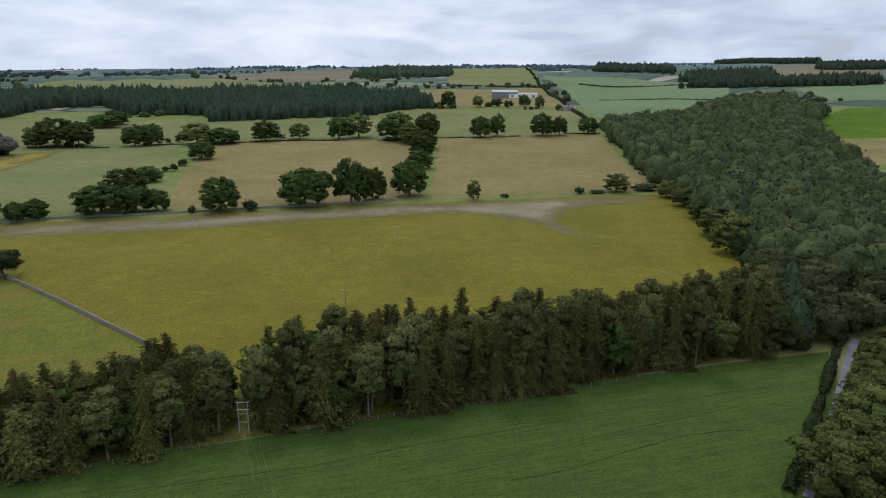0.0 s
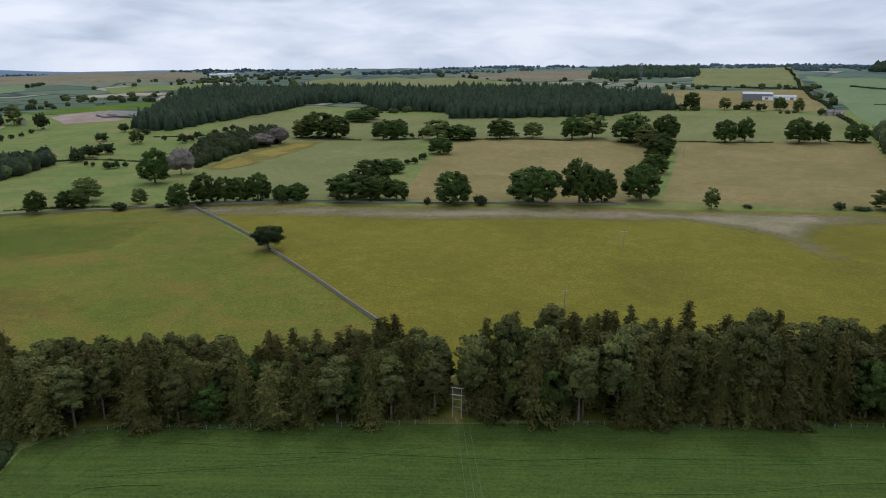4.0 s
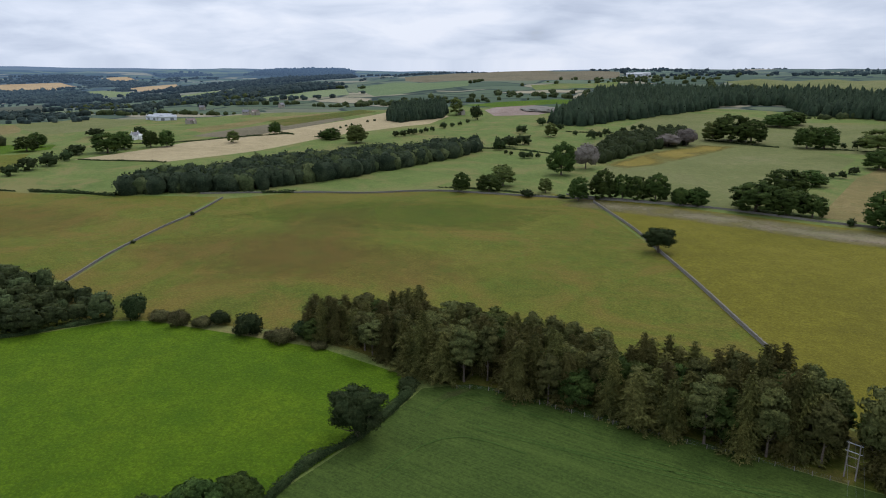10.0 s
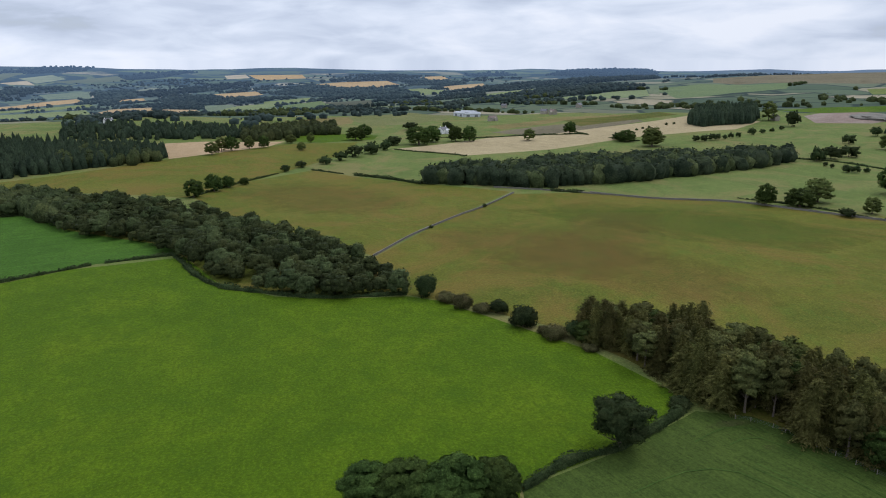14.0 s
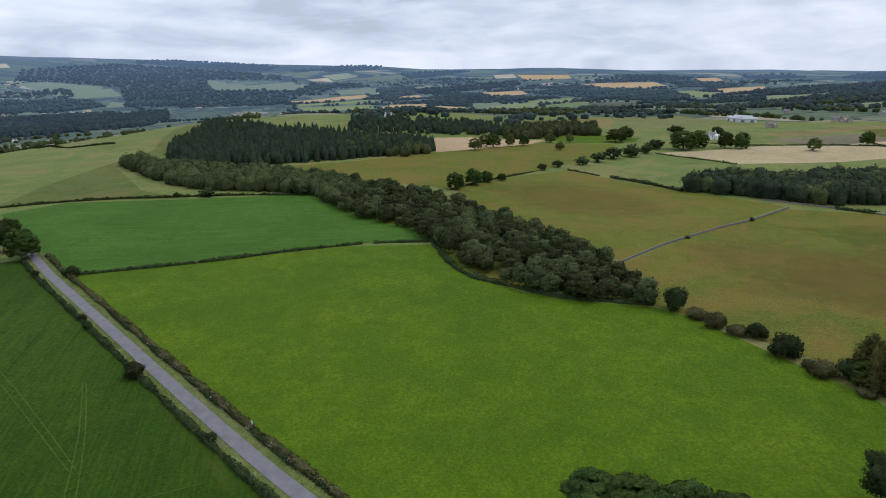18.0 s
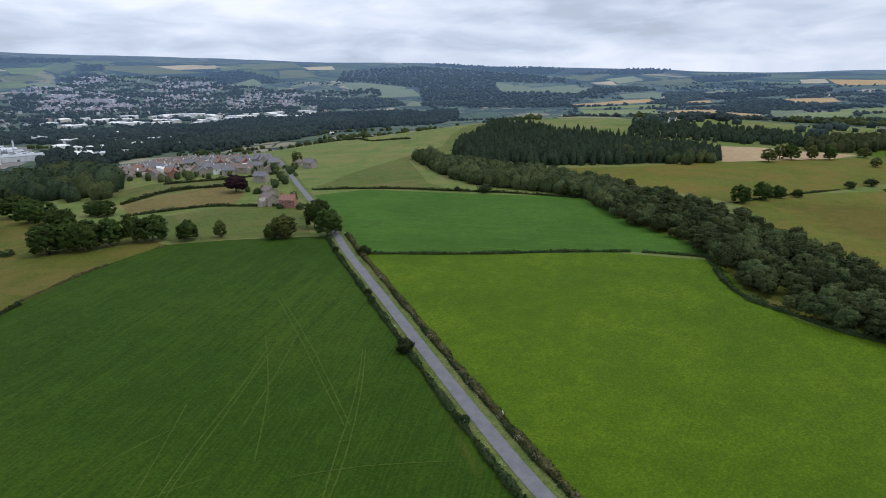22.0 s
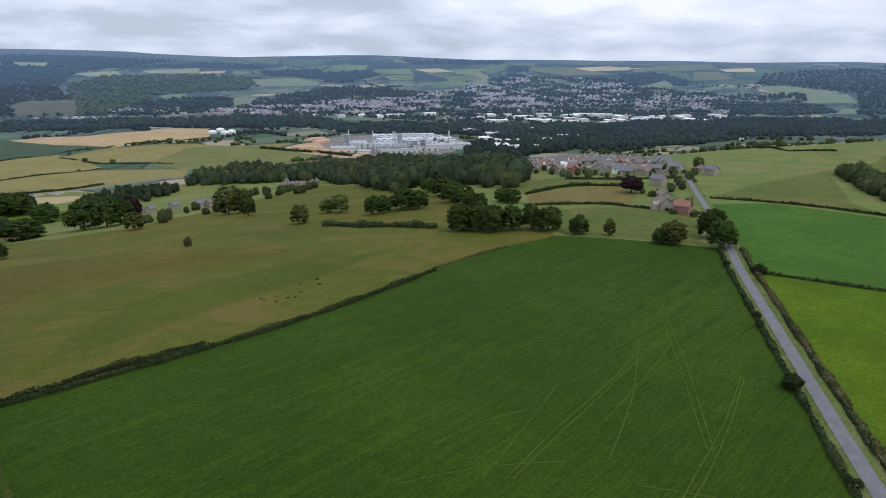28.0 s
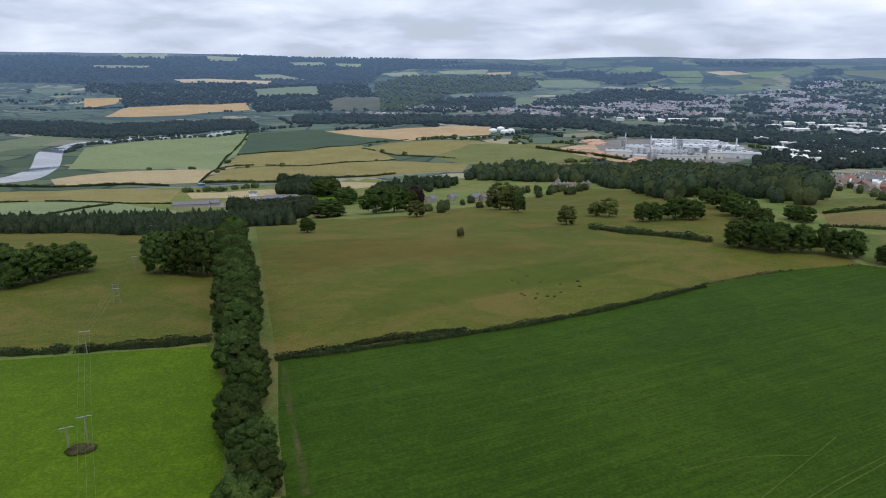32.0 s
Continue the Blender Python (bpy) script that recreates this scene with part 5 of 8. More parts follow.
for s in range(4):
    tree_kind("oak", "broadleaf_tree", "full-crowned dark green broadleaf tree", "tree", lambda g: broad_cloud(g, 16, 15, 70, 110, 0.02, 0.78, fine=2), 0.34, M_OAK, 13, 0.55, 6, 4.2, 10 + s)
    tree_kind("lime", "broadleaf_tree", "light green full-crowned broadleaf tree", "tree", lambda g: broad_cloud(g, 16, 15, 90, 90, 0.02, 0.8, fine=1), 0.34, M_ASH, 13, 0.5, 6, 4.2, 150 + s)
    tree_kind("ash", "broadleaf_tree", "light green airy broadleaf tree", "tree", lambda g: broad_cloud(g, 15, 10, 50, 60, 0.06, 0.74, fine=1), 0.38, M_ASH, 13, 0.35, 5, 3.0, 20 + s)
    tree_kind("wood", "broadleaf_tree", "dark green broadleaf tree in a dense wood", "tree", lambda g: broad_cloud(g, 15, 10.5, 54, 60, 0.02, 0.78, fine=1), 0.38, M_OAK, 12, 0.35, 3, 2.6, 30 + s)
    tree_kind("oak_far", "broadleaf_tree", "full-crowned dark green broadleaf tree", "tree", lambda g: broad_cloud(g, 16, 15, 95, 20, -0.02, fine=1), 0.55, M_OAK, 13, 0.55, 4, 4.2, 110 + s)
    tree_kind("ash_far", "broadleaf_tree", "light green airy broadleaf tree", "tree", lambda g: broad_cloud(g, 15, 10, 54, 16, 0.0, fine=1), 0.55, M_ASH, 13, 0.35, 4, 3.0, 120 + s)
    tree_kind("bush_far", "bush", "rounded dark green bush", "bush", lambda g: broad_cloud(g, 4.5, 5.5, 10, 9, -0.1, fine=1), 0.5, M_HEDGE, 3, 0.12, 0, 1.2, 130 + s)
    tree_kind("fir", "conifer", "tall dark green conifer with drooping branches", "conifer tree", lambda g: fir_cloud(g, 20, 10.5, 30, 0.6, 0.05, 1.25, 0.75), 0.4, M_FIR, 19.5, 0.3, 0, 0, 40 + s)
    tree_kind("larch", "conifer", "tall brownish green larch", "conifer tree", lambda g: fir_cloud(g, 19, 10, 28, 0.65, 0.1, 1.1, 0.6), 0.42, M_LARCH, 19.5, 0.26, 0, 0, 50 + s)
    tree_kind("pine", "conifer", "tall rugged pine with clumped foliage", "conifer tree", lambda g: broad_cloud(g, 20, 8.5, 36, 70, 0.2, 0.7, fine=1), 0.4, M_PINE, 18.5, 0.3, 4, 2.2, 140 + s)
    tree_kind("bush", "bush", "rounded dark green bush", "bush", lambda g: broad_cloud(g, 4.5, 5.5, 16, 64, -0.1, 0.6, fine=1), 0.27, M_HEDGE, 3, 0.12, 3, 1.2, 60 + s)
    tree_kind("scrub", "bush", "brownish thorn scrub bush", "bush", lambda g: broad_cloud(g, 3.6, 6, 16, 64, -0.1, 0.6, fine=1), 0.25, M_SCRUB, 2.4, 0.1, 3, 1.2, 70 + s)
tree_kind("open", "broadleaf_tree", "dark oak with an open crown on a bare trunk", "tree", lambda g: broad_cloud(g, 16, 15, 48, 110, 0.13, 0.6, fine=1), 0.34, M_HEDGE, 13.5, 0.6, 8, 5.2, 160)
tree_kind("copper", "copper_beech", "dark purple copper beech", "tree", lambda g: broad_cloud(g, 15, 13, 30, 50, 0.1), 0.85, M_PURPLE, 12, 0.5, 5, 3.6, 80)

for s in range(2):
    tree_kind("dead", "bare_tree", "grey leafless scrubby tree", "tree", lambda g: broad_cloud(g, 12, 12, 18, 26, 0.05), 0.5, M_BARE_TWIG, 10, 0.3, 6, 3.2, 90 + s)
TREES = np.random.default_rng(77)
SIZES = {"oak": (16, 15), "open": (16, 15), "lime": (16, 15), "ash": (15, 10), "wood": (15, 10.5), "fir": (20, 12), "larch": (20, 11.5), "pine": (20, 8.5), "bush": (4.5, 5.5), "scrub": (3.6, 6), "copper": (15, 13), "dead": (12, 12)}


def plant(key, x, y, tall=1.0, wide=None, group="", label=""):
    """One tree or bush on the land; tall and wide scale its kind."""
    kinds = KINDS[key]
    thing, text, cat, trunk, crown = kinds[int(TREES.integers(len(kinds)))]
    wide = tall if wide is None else wide
    root = new(thing)
    root.matrix_world = pose(x, y, float(height(x, y)), 0, 0, float(TREES.uniform(0, 360))) @ Matrix.Diagonal((wide, wide, tall, 1))
    for nm, me in (("trunk", trunk), ("crown", crown)):
        ob = new(nm, me)
        ob.parent = root
    return tagged(root, label or text, cat, group)


def stand(key, rows, group="", label=""):
    """Trees given by place, height and crown width in metres."""
    for x, y, h, w in rows:
        k = key + "_far" if key + "_far" in KINDS and math.hypot(x, y) > 310 else key
        plant(k, x, y, h / SIZES[key][0] * (1.12 if "_far" in k else 1.04), w / SIZES[key][1] * 1.05, group, label)


def scatter(poly, gap, rng, jitter=0.4):
    q = np.array(poly, float)
    lo, hi = q.min(0), q.max(0)
    gx, gy = np.meshgrid(np.arange(lo[0], hi[0], gap), np.arange(lo[1], hi[1], gap * 0.87))
    gx = gx + (np.arange(gx.shape[0]) % 2)[:, None] * gap / 2
    p = np.column_stack([gx.ravel(), gy.ravel()])
    p += rng.uniform(-jitter, jitter, p.shape) * gap
    return p[inside(p[:, 0], p[:, 1], poly)]


def low_cloud(key, rng, lod):
    """A crown for a tree in a wood, the coarser the farther off, and the size of its leaf clumps."""
    if key in ("pine", "fir"):
        h, w = (19, 8.5) if key == "pine" else (20, 7.5)
        rows, sides, leaves, size = ((5, 8, 90, 0.7), (4, 6, 40, 0.9), (3, 6, 10, 1.3), (2, 5, 2, 2.4))[lod]
        return dome_cloud(rng, h * rng.uniform(0.88, 1.1), w, rows, sides, leaves, 0.02, True, 0.2), size
    if lod == 3:
        return dome_cloud(rng, 10, 16, 2, 5, 2, -0.1, lump=0.2), 2.0
    if lod == 0:
        return broad_cloud(rng, 14, 12, 21, 13, 0.0, 0.8, fine=1), 0.7
    rows, sides, leaves, size = ((4, 7, 58, 1.0), (3, 6, 12, 1.5))[lod - 1]
    return dome_cloud(rng, 13, 13, rows, sides, leaves, 0.0, lump=0.2), size


def mass(name, pts, key, mat, label, cat="wood", tall=(0.8, 1.15), seed=1, lod=1, wide=1.0):
    """Many trees too far off to tell apart, as one canopy of leaf clumps."""
    rng = np.random.default_rng(seed)
    forms = []
    for _ in range(6):
        cloud, size = low_cloud(key, rng, lod)
        forms.append(solid(cloud, size, rng))
    pick = rng.integers(6, size=len(pts))
    turn, k = rng.uniform(0, 6.28, len(pts)), rng.uniform(*tall, len(pts))
    broad = wide * rng.uniform(0.8, 1.25, len(pts))
    z = height(pts[:, 0], pts[:, 1])
    cos, fcs, nrs, o = [], [], [], 0
    for j in range(6):
        co, fc, nr = forms[j]
        m = pick == j
        if not m.any():
            continue
        ca, sa = np.cos(turn[m])[:, None], np.sin(turn[m])[:, None]
        kk = k[m][:, None]
        kw = kk * broad[m][:, None]
        x = (co[:, 0] * ca - co[:, 1] * sa) * kw + pts[m, 0][:, None]
        y = (co[:, 0] * sa + co[:, 1] * ca) * kw + pts[m, 1][:, None]
        cos.append(np.stack([x, y, co[:, 2] * kk + z[m][:, None]], 2).reshape(-1, 3))
        nrs.append(np.stack([nr[:, 0] * ca - nr[:, 1] * sa, nr[:, 0] * sa + nr[:, 1] * ca, np.broadcast_to(nr[:, 2], x.shape)], 2).reshape(-1, 3))
        f = fc[None] + (np.arange(m.sum()) * len(co))[:, None, None] + o
        fcs.append(f.reshape(-1, 4))
        o += int(m.sum()) * len(co)
    me = leaf_mesh(name, np.concatenate(cos), np.concatenate(fcs), np.concatenate(nrs), mat)
    return tagged(new(name, me), label, cat, kind="stuff")


def mixed(name, pts, mat, label, seed, **more):
    """A broadleaf wood of two tints: mostly dark crowns, some paler ones among them."""
    pale = np.random.default_rng(seed).random(len(pts)) < 0.3
    mass(name, pts[~pale], "wood", mat, label, seed=seed, **more)
    mass(name, pts[pale], "wood", M_WOODS_PALE, "paler trees among a " + label, seed=seed + 500, **more)


def hedge(pts, tall, wide, mat, label, seed, name="hedge", dense=1.0, gaps=0.0):
    """A hedge: leaf clumps over a rough ridge along a line."""
    rng = np.random.default_rng(seed)
    line = smooth_line(pts, 1.1)
    far_off = np.hypot(*line.mean(0))
    size = float(np.clip(far_off / 520, 0.28, 0.9))
    n = int(len(line) * 1.1 * dense * (tall + wide) * (2.6 if far_off < 260 else 1.2) / size)
    i = rng.integers(0, len(line), n)
    if gaps:
        hole = np.sin(i * 0.06 + seed) + np.sin(i * 0.023 + 2 * seed) < -2 + gaps * 2
        i = i[~hole]
        n = len(i)
    d = np.gradient(line, axis=0)
    d = unit(d)
    side = np.column_stack([-d[:, 1], d[:, 0]])
    lump = 0.8 + 0.22 * np.sin(np.arange(len(line)) * 0.21 + seed) + 0.16 * np.sin(np.arange(len(line)) * 0.57 + 2 * seed) + rng.normal(size=len(line)) * 0.07
    a = rng.uniform(-0.2, math.pi + 0.2, n)
    px = np.cos(a) * wide / 2 * lump[i]
    pz = np.clip(np.sin(a), 0, 1) ** 0.7 * tall * lump[i]
    pz = np.where(np.abs(np.cos(a)) > 0.8, rng.uniform(0, 0.7, n) * tall, pz)
    p = line[i] + side[i] * px[:, None] + d[i] * rng.normal(size=n)[:, None] * 0.5
    cen = np.column_stack([p, height(p[:, 0], p[:, 1]) + pz])
    nrm = unit(np.column_stack([side[i] * np.cos(a)[:, None], np.abs(np.sin(a)) + 0.3]))
    co, fc, nr = cards(cen, nrm, size, rng, nrm)
    # the dense heart of the hedge
    z = height(line[:, 0], line[:, 1])
    prof = ((-0.4, 0.0, (-1, 0.2)), (-0.33, 0.52, (-0.8, 0.6)), (0.0, 0.72, (0, 1)), (0.33, 0.52, (0.8, 0.6)), (0.4, 0.0, (1, 0.2)))
    rings = np.stack([np.column_stack([line + side * (u * wide * lump)[:, None], z + v * tall * lump]) for u, v, _ in prof], 1)
    rn = np.stack([np.column_stack([side * q[0], np.full(len(line), q[1])]) for *_, q in prof], 1)
    keep = np.arange(len(line) - 1)
    if gaps:
        keep = keep[~(np.sin(keep * 0.06 + seed) + np.sin(keep * 0.023 + 2 * seed) < -2 + gaps * 2)]
    pick = lambda arr: np.stack([arr[keep][:, :-1], arr[keep][:, 1:], arr[keep + 1][:, 1:], arr[keep + 1][:, :-1]], 2).reshape(-1, 4, 3)
    qc, qn = pick(rings), pick(rn)
    qc = facing(qc.copy(), qn[:, 0])
    me = leaf_mesh(name, np.concatenate([qc, co]), np.concatenate([np.arange(len(qc)).reshape(-1, 4), fc + len(qc)]), np.concatenate([qn.reshape(-1, 3), nr]), mat)
    return tagged(new(name, me), label, "hedge")


# ---- woods, trees and hedges ----
rng = np.random.default_rng(5)
for poly, sd in ((BELT_E, 1), (BELT_W, 2)):
    for x, y in scatter(poly, 5.3, np.random.default_rng(sd)):
        k, lump = rng.random(), noise.noise(Vector((x / 13, y / 13, 2.0)))
        key = "fir" if k < 0.36 else "larch" if k < 0.56 else "pine" if k < 0.84 else "wood" if k < 0.96 else "ash"
        k = (1.06 if sd == 1 else float(np.interp(math.degrees(math.atan2(-x, y)), (18, 25, 33, 48, 56, 64), (1.02, 0.96, 0.8, 0.8, 0.7, 0.55)))) + 0.22 * lump + rng.uniform(-0.14, 0.1) + (0.14 if key == "pine" and sd == 1 else 0)
        plant(key, x, y, k, rng.uniform(0.95, 1.3) * (0.9 if sd == 2 else 1.0), group="trees of the conifer belt")
stand("wood", [(-46.4, 169.8, 9.9, 9.6), (-48.7, 165, 7.8, 7.8)])
stand("open", [(-124.8, 73.8, 14.2, 13.8)], label="lone dark oak on the field hedge")
stand("oak", [(-119, 15.5, 8.7, 10.8), (-114.7, 22.9, 10.8, 12.4), (-113.5, 32.3, 11.7, 13.1), (-113.9, 40.7, 9.3, 10.3), (-110.8, 27, 10.5, 10.5)], "trees on the field hedge")
stand("bush", [(-238.6, 55.5, 9.7, 8.5), (-215, 76, 5.5, 7), (-200.7, 79.9, 7.9, 9.5), (-187.5, 92.4, 6.4, 7.4), (-138.7, 98.3, 2.9, 6.2)])
stand("scrub", [(-231, 61.4, 4, 8.3), (-222.7, 64.9, 6.2, 7.1), (-216.9, 70.4, 3.7, 7), (-188.6, 85.3, 5.2, 8.2), (-193.5, 84, 2.8, 4.6), (-177.4, 92.3, 2.4, 5.3)], label="brownish thorn scrub along the field edge")

pts = scatter(STRIP, 6.8, np.random.default_rng(3))
near = np.hypot(pts[:, 0], pts[:, 1]) < 245
for x, y in pts[near]:
    plant("wood" if rng.random() < 0.75 else "ash", x, y, rng.uniform(0.42, 0.72), rng.uniform(0.7, 0.95), group="trees of the broadleaf belt")
mixed("tree_belt", pts[~near], M_WOODS, "dense belt of broadleaf trees along the fields", 1, lod=0, tall=(0.45, 0.82))
mixed("tree_belt", scatter([(-550, -336), (-482, -275), (-453, -241), (-440, -207), (-441, -166), (-435, -135), (-401, -115), (-429, -104), (-470, -123), (-490, -152), (-496, -188), (-501, -218), (-509, -251), (-516, -275), (-556, -321)], 5.6, rng), M_WOODS, "dense belt of trees curving over the hill", 2, lod=1, tall=(0.55, 0.8))
mass("hill_wood", scatter([(-544, -293), (-522, -257), (-538, -229), (-584, -173), (-624, -124), (-661, -84), (-713, -99), (-717, -114), (-726, -189), (-771, -276), (-816, -358), (-864, -404), (-727, -357), (-654, -343)], 7.0, rng), "pine", M_SPRUCE, "dark wood on the hill crest", lod=1, tall=(0.52, 0.74), seed=3, wide=1.35)
mixed("plantation", scatter([(-494, 116), (-450, 187), (-450, 246), (-462, 323), (-491, 432), (-520, 452), (-530, 312), (-521, 202), (-532, 148)], 6.6, rng), M_SHADED_WOODS, "dark plantation block among the fields", 4, lod=1, tall=(0.7, 1.05))
mass("hill_forest", scatter([(-610, 651), (-575, 678), (-578, 778), (-580, 919), (-579, 1052), (-522, 1089), (-444, 998), (-361, 995), (-293, 931), (-324, 912), (-146, 979), (-13, 1129), (-44, 1241), (-299, 1317), (-561, 1199), (-674, 1162), (-579, 1160), (-795, 1186), (-862, 1054)], 10.5, rng), "pine", M_SPRUCE, "large dark conifer forest on the hillside", lod=2, seed=5, tall=(0.9, 1.25), wide=1.3)
mass("spinney", scatter([(-802, 540), (-758, 529), (-765, 603), (-831, 666), (-878, 699), (-898, 616)], 6, rng), "pine", M_SPRUCE, "dark spinney between cereal fields", seed=6, tall=(0.9, 1.1))
mass("spinney", scatter([(-378, 466), (-388, 530), (-403, 638), (-458, 712), (-466, 647), (-450, 565)], 8, rng), "wood", M_HEDGE, "scrubby wood on the hillside", seed=7, tall=(0.5, 0.9))
mass("skyline_wood", scatter([(-223, 1756), (22, 1842), (26, 2142), (-226, 2112)], 16, rng), "pine", M_SPRUCE, "dark plantation on the skyline", seed=8, tall=(0.84, 1.0), lod=2, wide=1.7)
mass("skyline_wood", scatter([(425, 2026), (576, 1794), (641, 1975), (556, 2556)], 16, rng), "pine", M_SPRUCE, "dark plantation on the skyline", seed=9, tall=(0.84, 1.0), lod=2, wide=1.7)
mass("skyline_wood", scatter([(504, 1527), (693, 1491), (795, 1715), (568, 1664)], 16, rng), "pine", M_SPRUCE, "dark plantation on the skyline", seed=10, tall=(0.84, 1.0), lod=2, wide=1.7)
mass("skyline_wood", scatter([(939, 1798), (1049, 1693), (1294, 2092), (1072, 2040)], 16, rng), "pine", M_SPRUCE, "dark plantation on the skyline", seed=11, tall=(0.84, 1.0), lod=2, wide=1.7)
mass("skyline_wood", scatter([(447, 1350), (800, 1297), (818, 1440), (529, 1429)], 12, rng), "pine", M_SPRUCE, "belt of trees below the skyline", seed=12, tall=(0.84, 1.0), lod=2, wide=1.7)
mass("skyline_wood", scatter([(1068, 2848), (1158, 2204), (1464, 2789)], 12, rng), "pine", M_SPRUCE, "line of far trees on the skyline", seed=13, tall=(0.84, 1.0), lod=2, wide=1.7)

WOOD = [(196, 857), (159, 559), (156, 453), (139, 318), (119, 252), (102, 196), (112, 197), (128, 207), (169, 227), (262, 340), (265, 389), (338, 576), (383, 698), (421, 806), (498, 917), (515, 1045), (441, 1088), (309, 923)]
pts = scatter(WOOD, 6.6, np.random.default_rng(8))
near = np.hypot(pts[:, 0], pts[:, 1]) < 185
for x, y in pts[near]:
    k = rng.random()
    plant("wood" if k < 0.6 else "oak" if k < 0.7 else "ash" if k < 0.85 else "fir", x, y, rng.uniform(0.65, 1.05), group="trees of the lane wood")
rest = pts[~near]
close = np.hypot(rest[:, 0], rest[:, 1]) < 300
mixed("wood", rest[close], M_WOODS, "dense mixed wood beside the fields", 13, lod=0, tall=(0.6, 1.2))
mixed("wood", rest[~close][::2], M_WOODS, "dense mixed wood stretching up the hill", 33, lod=1, tall=(0.75, 1.35))
mass("wood_conifers", rest[::13] + 2.0, "fir", M_SPRUCE, "dark conifers standing among the wood", lod=0, tall=(0.75, 1.0), seed=14)
stand("ash", [(133, 308.6, 18.4, 18.7), (138.3, 342.1, 15.1, 17.3), (145.4, 381.2, 12.8, 15.7), (146.8, 415.9, 11.7, 14.7), (145.7, 443.7, 11, 13.2)], label="bright yellow-green broadleaf tree at the wood edge")
for x, y in scatter([(130, 196), (110, 167), (88, 133), (74, 109), (96, 109), (167, 207)], 6.4, np.random.default_rng(9)):
    plant("ash" if rng.random() < 0.5 else "wood", x, y, rng.uniform(0.4, 0.66), rng.uniform(0.7, 0.95), group="trees beside the lane")

stand("lime", [(83.5, 122.2, 16.8, 23), (96.9, 136, 17.1, 21.4), (106.6, 153.6, 13.8, 16.8), (120.2, 171, 14, 16.6), (115.3, 170.7, 9.4, 10.2)], "trees beside the lane", "large light green tree overhanging the lane")

# hillside trees on the hedge lines
stand("ash", [(-403.6, 688.4, 19.7, 22.3), (-156, 755, 15.7, 20.9), (-253, 715.6, 21.7, 31.2), (-94.1, 775.3, 26, 28.9), (150.9, 1103.7, 19, 14.6), (54.6, 1128.7, 17.6, 16.7)])
stand("oak", [(-389.1, 697.9, 26.7, 39.4), (-366.2, 697.7, 23.3, 27.2), (-412.3, 850.3, 14.8, 37.2), (-416.4, 889.4, 16.9, 32.2), (-310.1, 699.3, 20.1, 23.9), (-298.8, 710.8, 20.4, 25.4), (-229, 722.6, 16.1, 32.4), (-187.9, 735.4, 20.6, 28.1), (-113.7, 758.5, 24.2, 24), (-51.9, 756.2, 27.7, 38.6), (-18.7, 780.8, 24.8, 27), (41.6, 782.9, 22.5, 22.6), (61.9, 799.6, 23.6, 17.1), (112.8, 793, 24, 26.3), (132.3, 794.1, 20.1, 17.2), (166.6, 804.9, 18, 21.6), (7.6, 1135, 24.8, 24.2), (130, 1130.6, 17.6, 18.6)], "hedgerow trees on the hill")
stand("bush", [(-290.6, 734.6, 5.3, 5.8), (-278.1, 736.2, 10.6, 10.4), (-222.9, 752.7, 7.8, 6.5), (-177.3, 754.4, 6, 12.7), (84.7, 1130.8, 14.1, 18.6), (102.7, 1110.3, 12.2, 15.5), (174.7, 1069.8, 10.1, 10.7), (-220.2, 545.2, 4.4, 6.3), (-214.7, 548.5, 6.2, 6.3), (-216.9, 575.5, 6, 9.1), (40.2, 445.2, 2.4, 6), (91.2, 457, 4.5, 7.7), (138.1, 469.1, 4.7, 17.8), (103.1, 459.6, 1.8, 11.7), (-146.4, 394.7, 4.6, 4.9), (-114.2, 401.1, 6.7, 9.7)], "hedgerow bushes on the hill")
stand("oak", [(-19.5, 694.7, 17.9, 25.2), (-20.6, 639.7, 19.7, 23.2), (-19.1, 562.7, 14.7, 20.5), (-22.3, 453.5, 22.6, 23.4), (-197.4, 391, 17, 28.5), (-181.8, 396.3, 15.2, 22.5), (-169.3, 400.7, 12.7, 14.5), (-208.7, 450, 16.7, 25.5), (-213.9, 499.1, 10.5, 18.9), (-214.5, 614.7, 14.9, 22.5), (-131, 400.1, 19.4, 21.1), (-84.7, 416.5, 21.6, 29.8), (-84.7, 489.7, 10, 12.4), (-57.5, 426.1, 26.3, 22.2), (-45.4, 439.7, 19.6, 16.9), (-240.8, 379, 7.5, 10.5), (-227, 376.9, 10.6, 13.2)], "field trees along the wall")
stand("ash", [(19.6, 438.6, 12.5, 9.5), (117.3, 463.4, 12.3, 16.7), (-35.3, 729.1, 20.9, 24)])
stand("open", [(-178, 267.1, 13.2, 14.2)], label="lone oak standing on the stone wall")
stand("oak", [(-286, 337, 14.6, 12.5), (-278.6, 350.8, 18.4, 15.7), (-269.1, 359.5, 15.5, 12), (-260.5, 363.3, 14.8, 13.4), (-250.9, 368.8, 16.9, 15.6), (-233.7, 369.3, 10.9, 9.5), (-226.9, 377, 11, 8.8), (-360.7, 403.2, 24.2, 20.6), (-353.4, 296, 12.9, 11.5), (-343.9, 313, 11, 17)], "trees on the field wall")
stand("ash", [(-352.9, 334.2, 14.6, 16.9), (-318, 340.6, 9.4, 9.3), (-533, 576.3, 15.3, 14.2), (-626.9, 381.9, 18, 21.7), (-794.1, 654.4, 24.3, 18.6)])
stand("dead", [(-369.9, 442.8, 23.1, 20), (-397.4, 629, 19.1, 22), (-399.3, 599.2, 14.4, 23.7)])
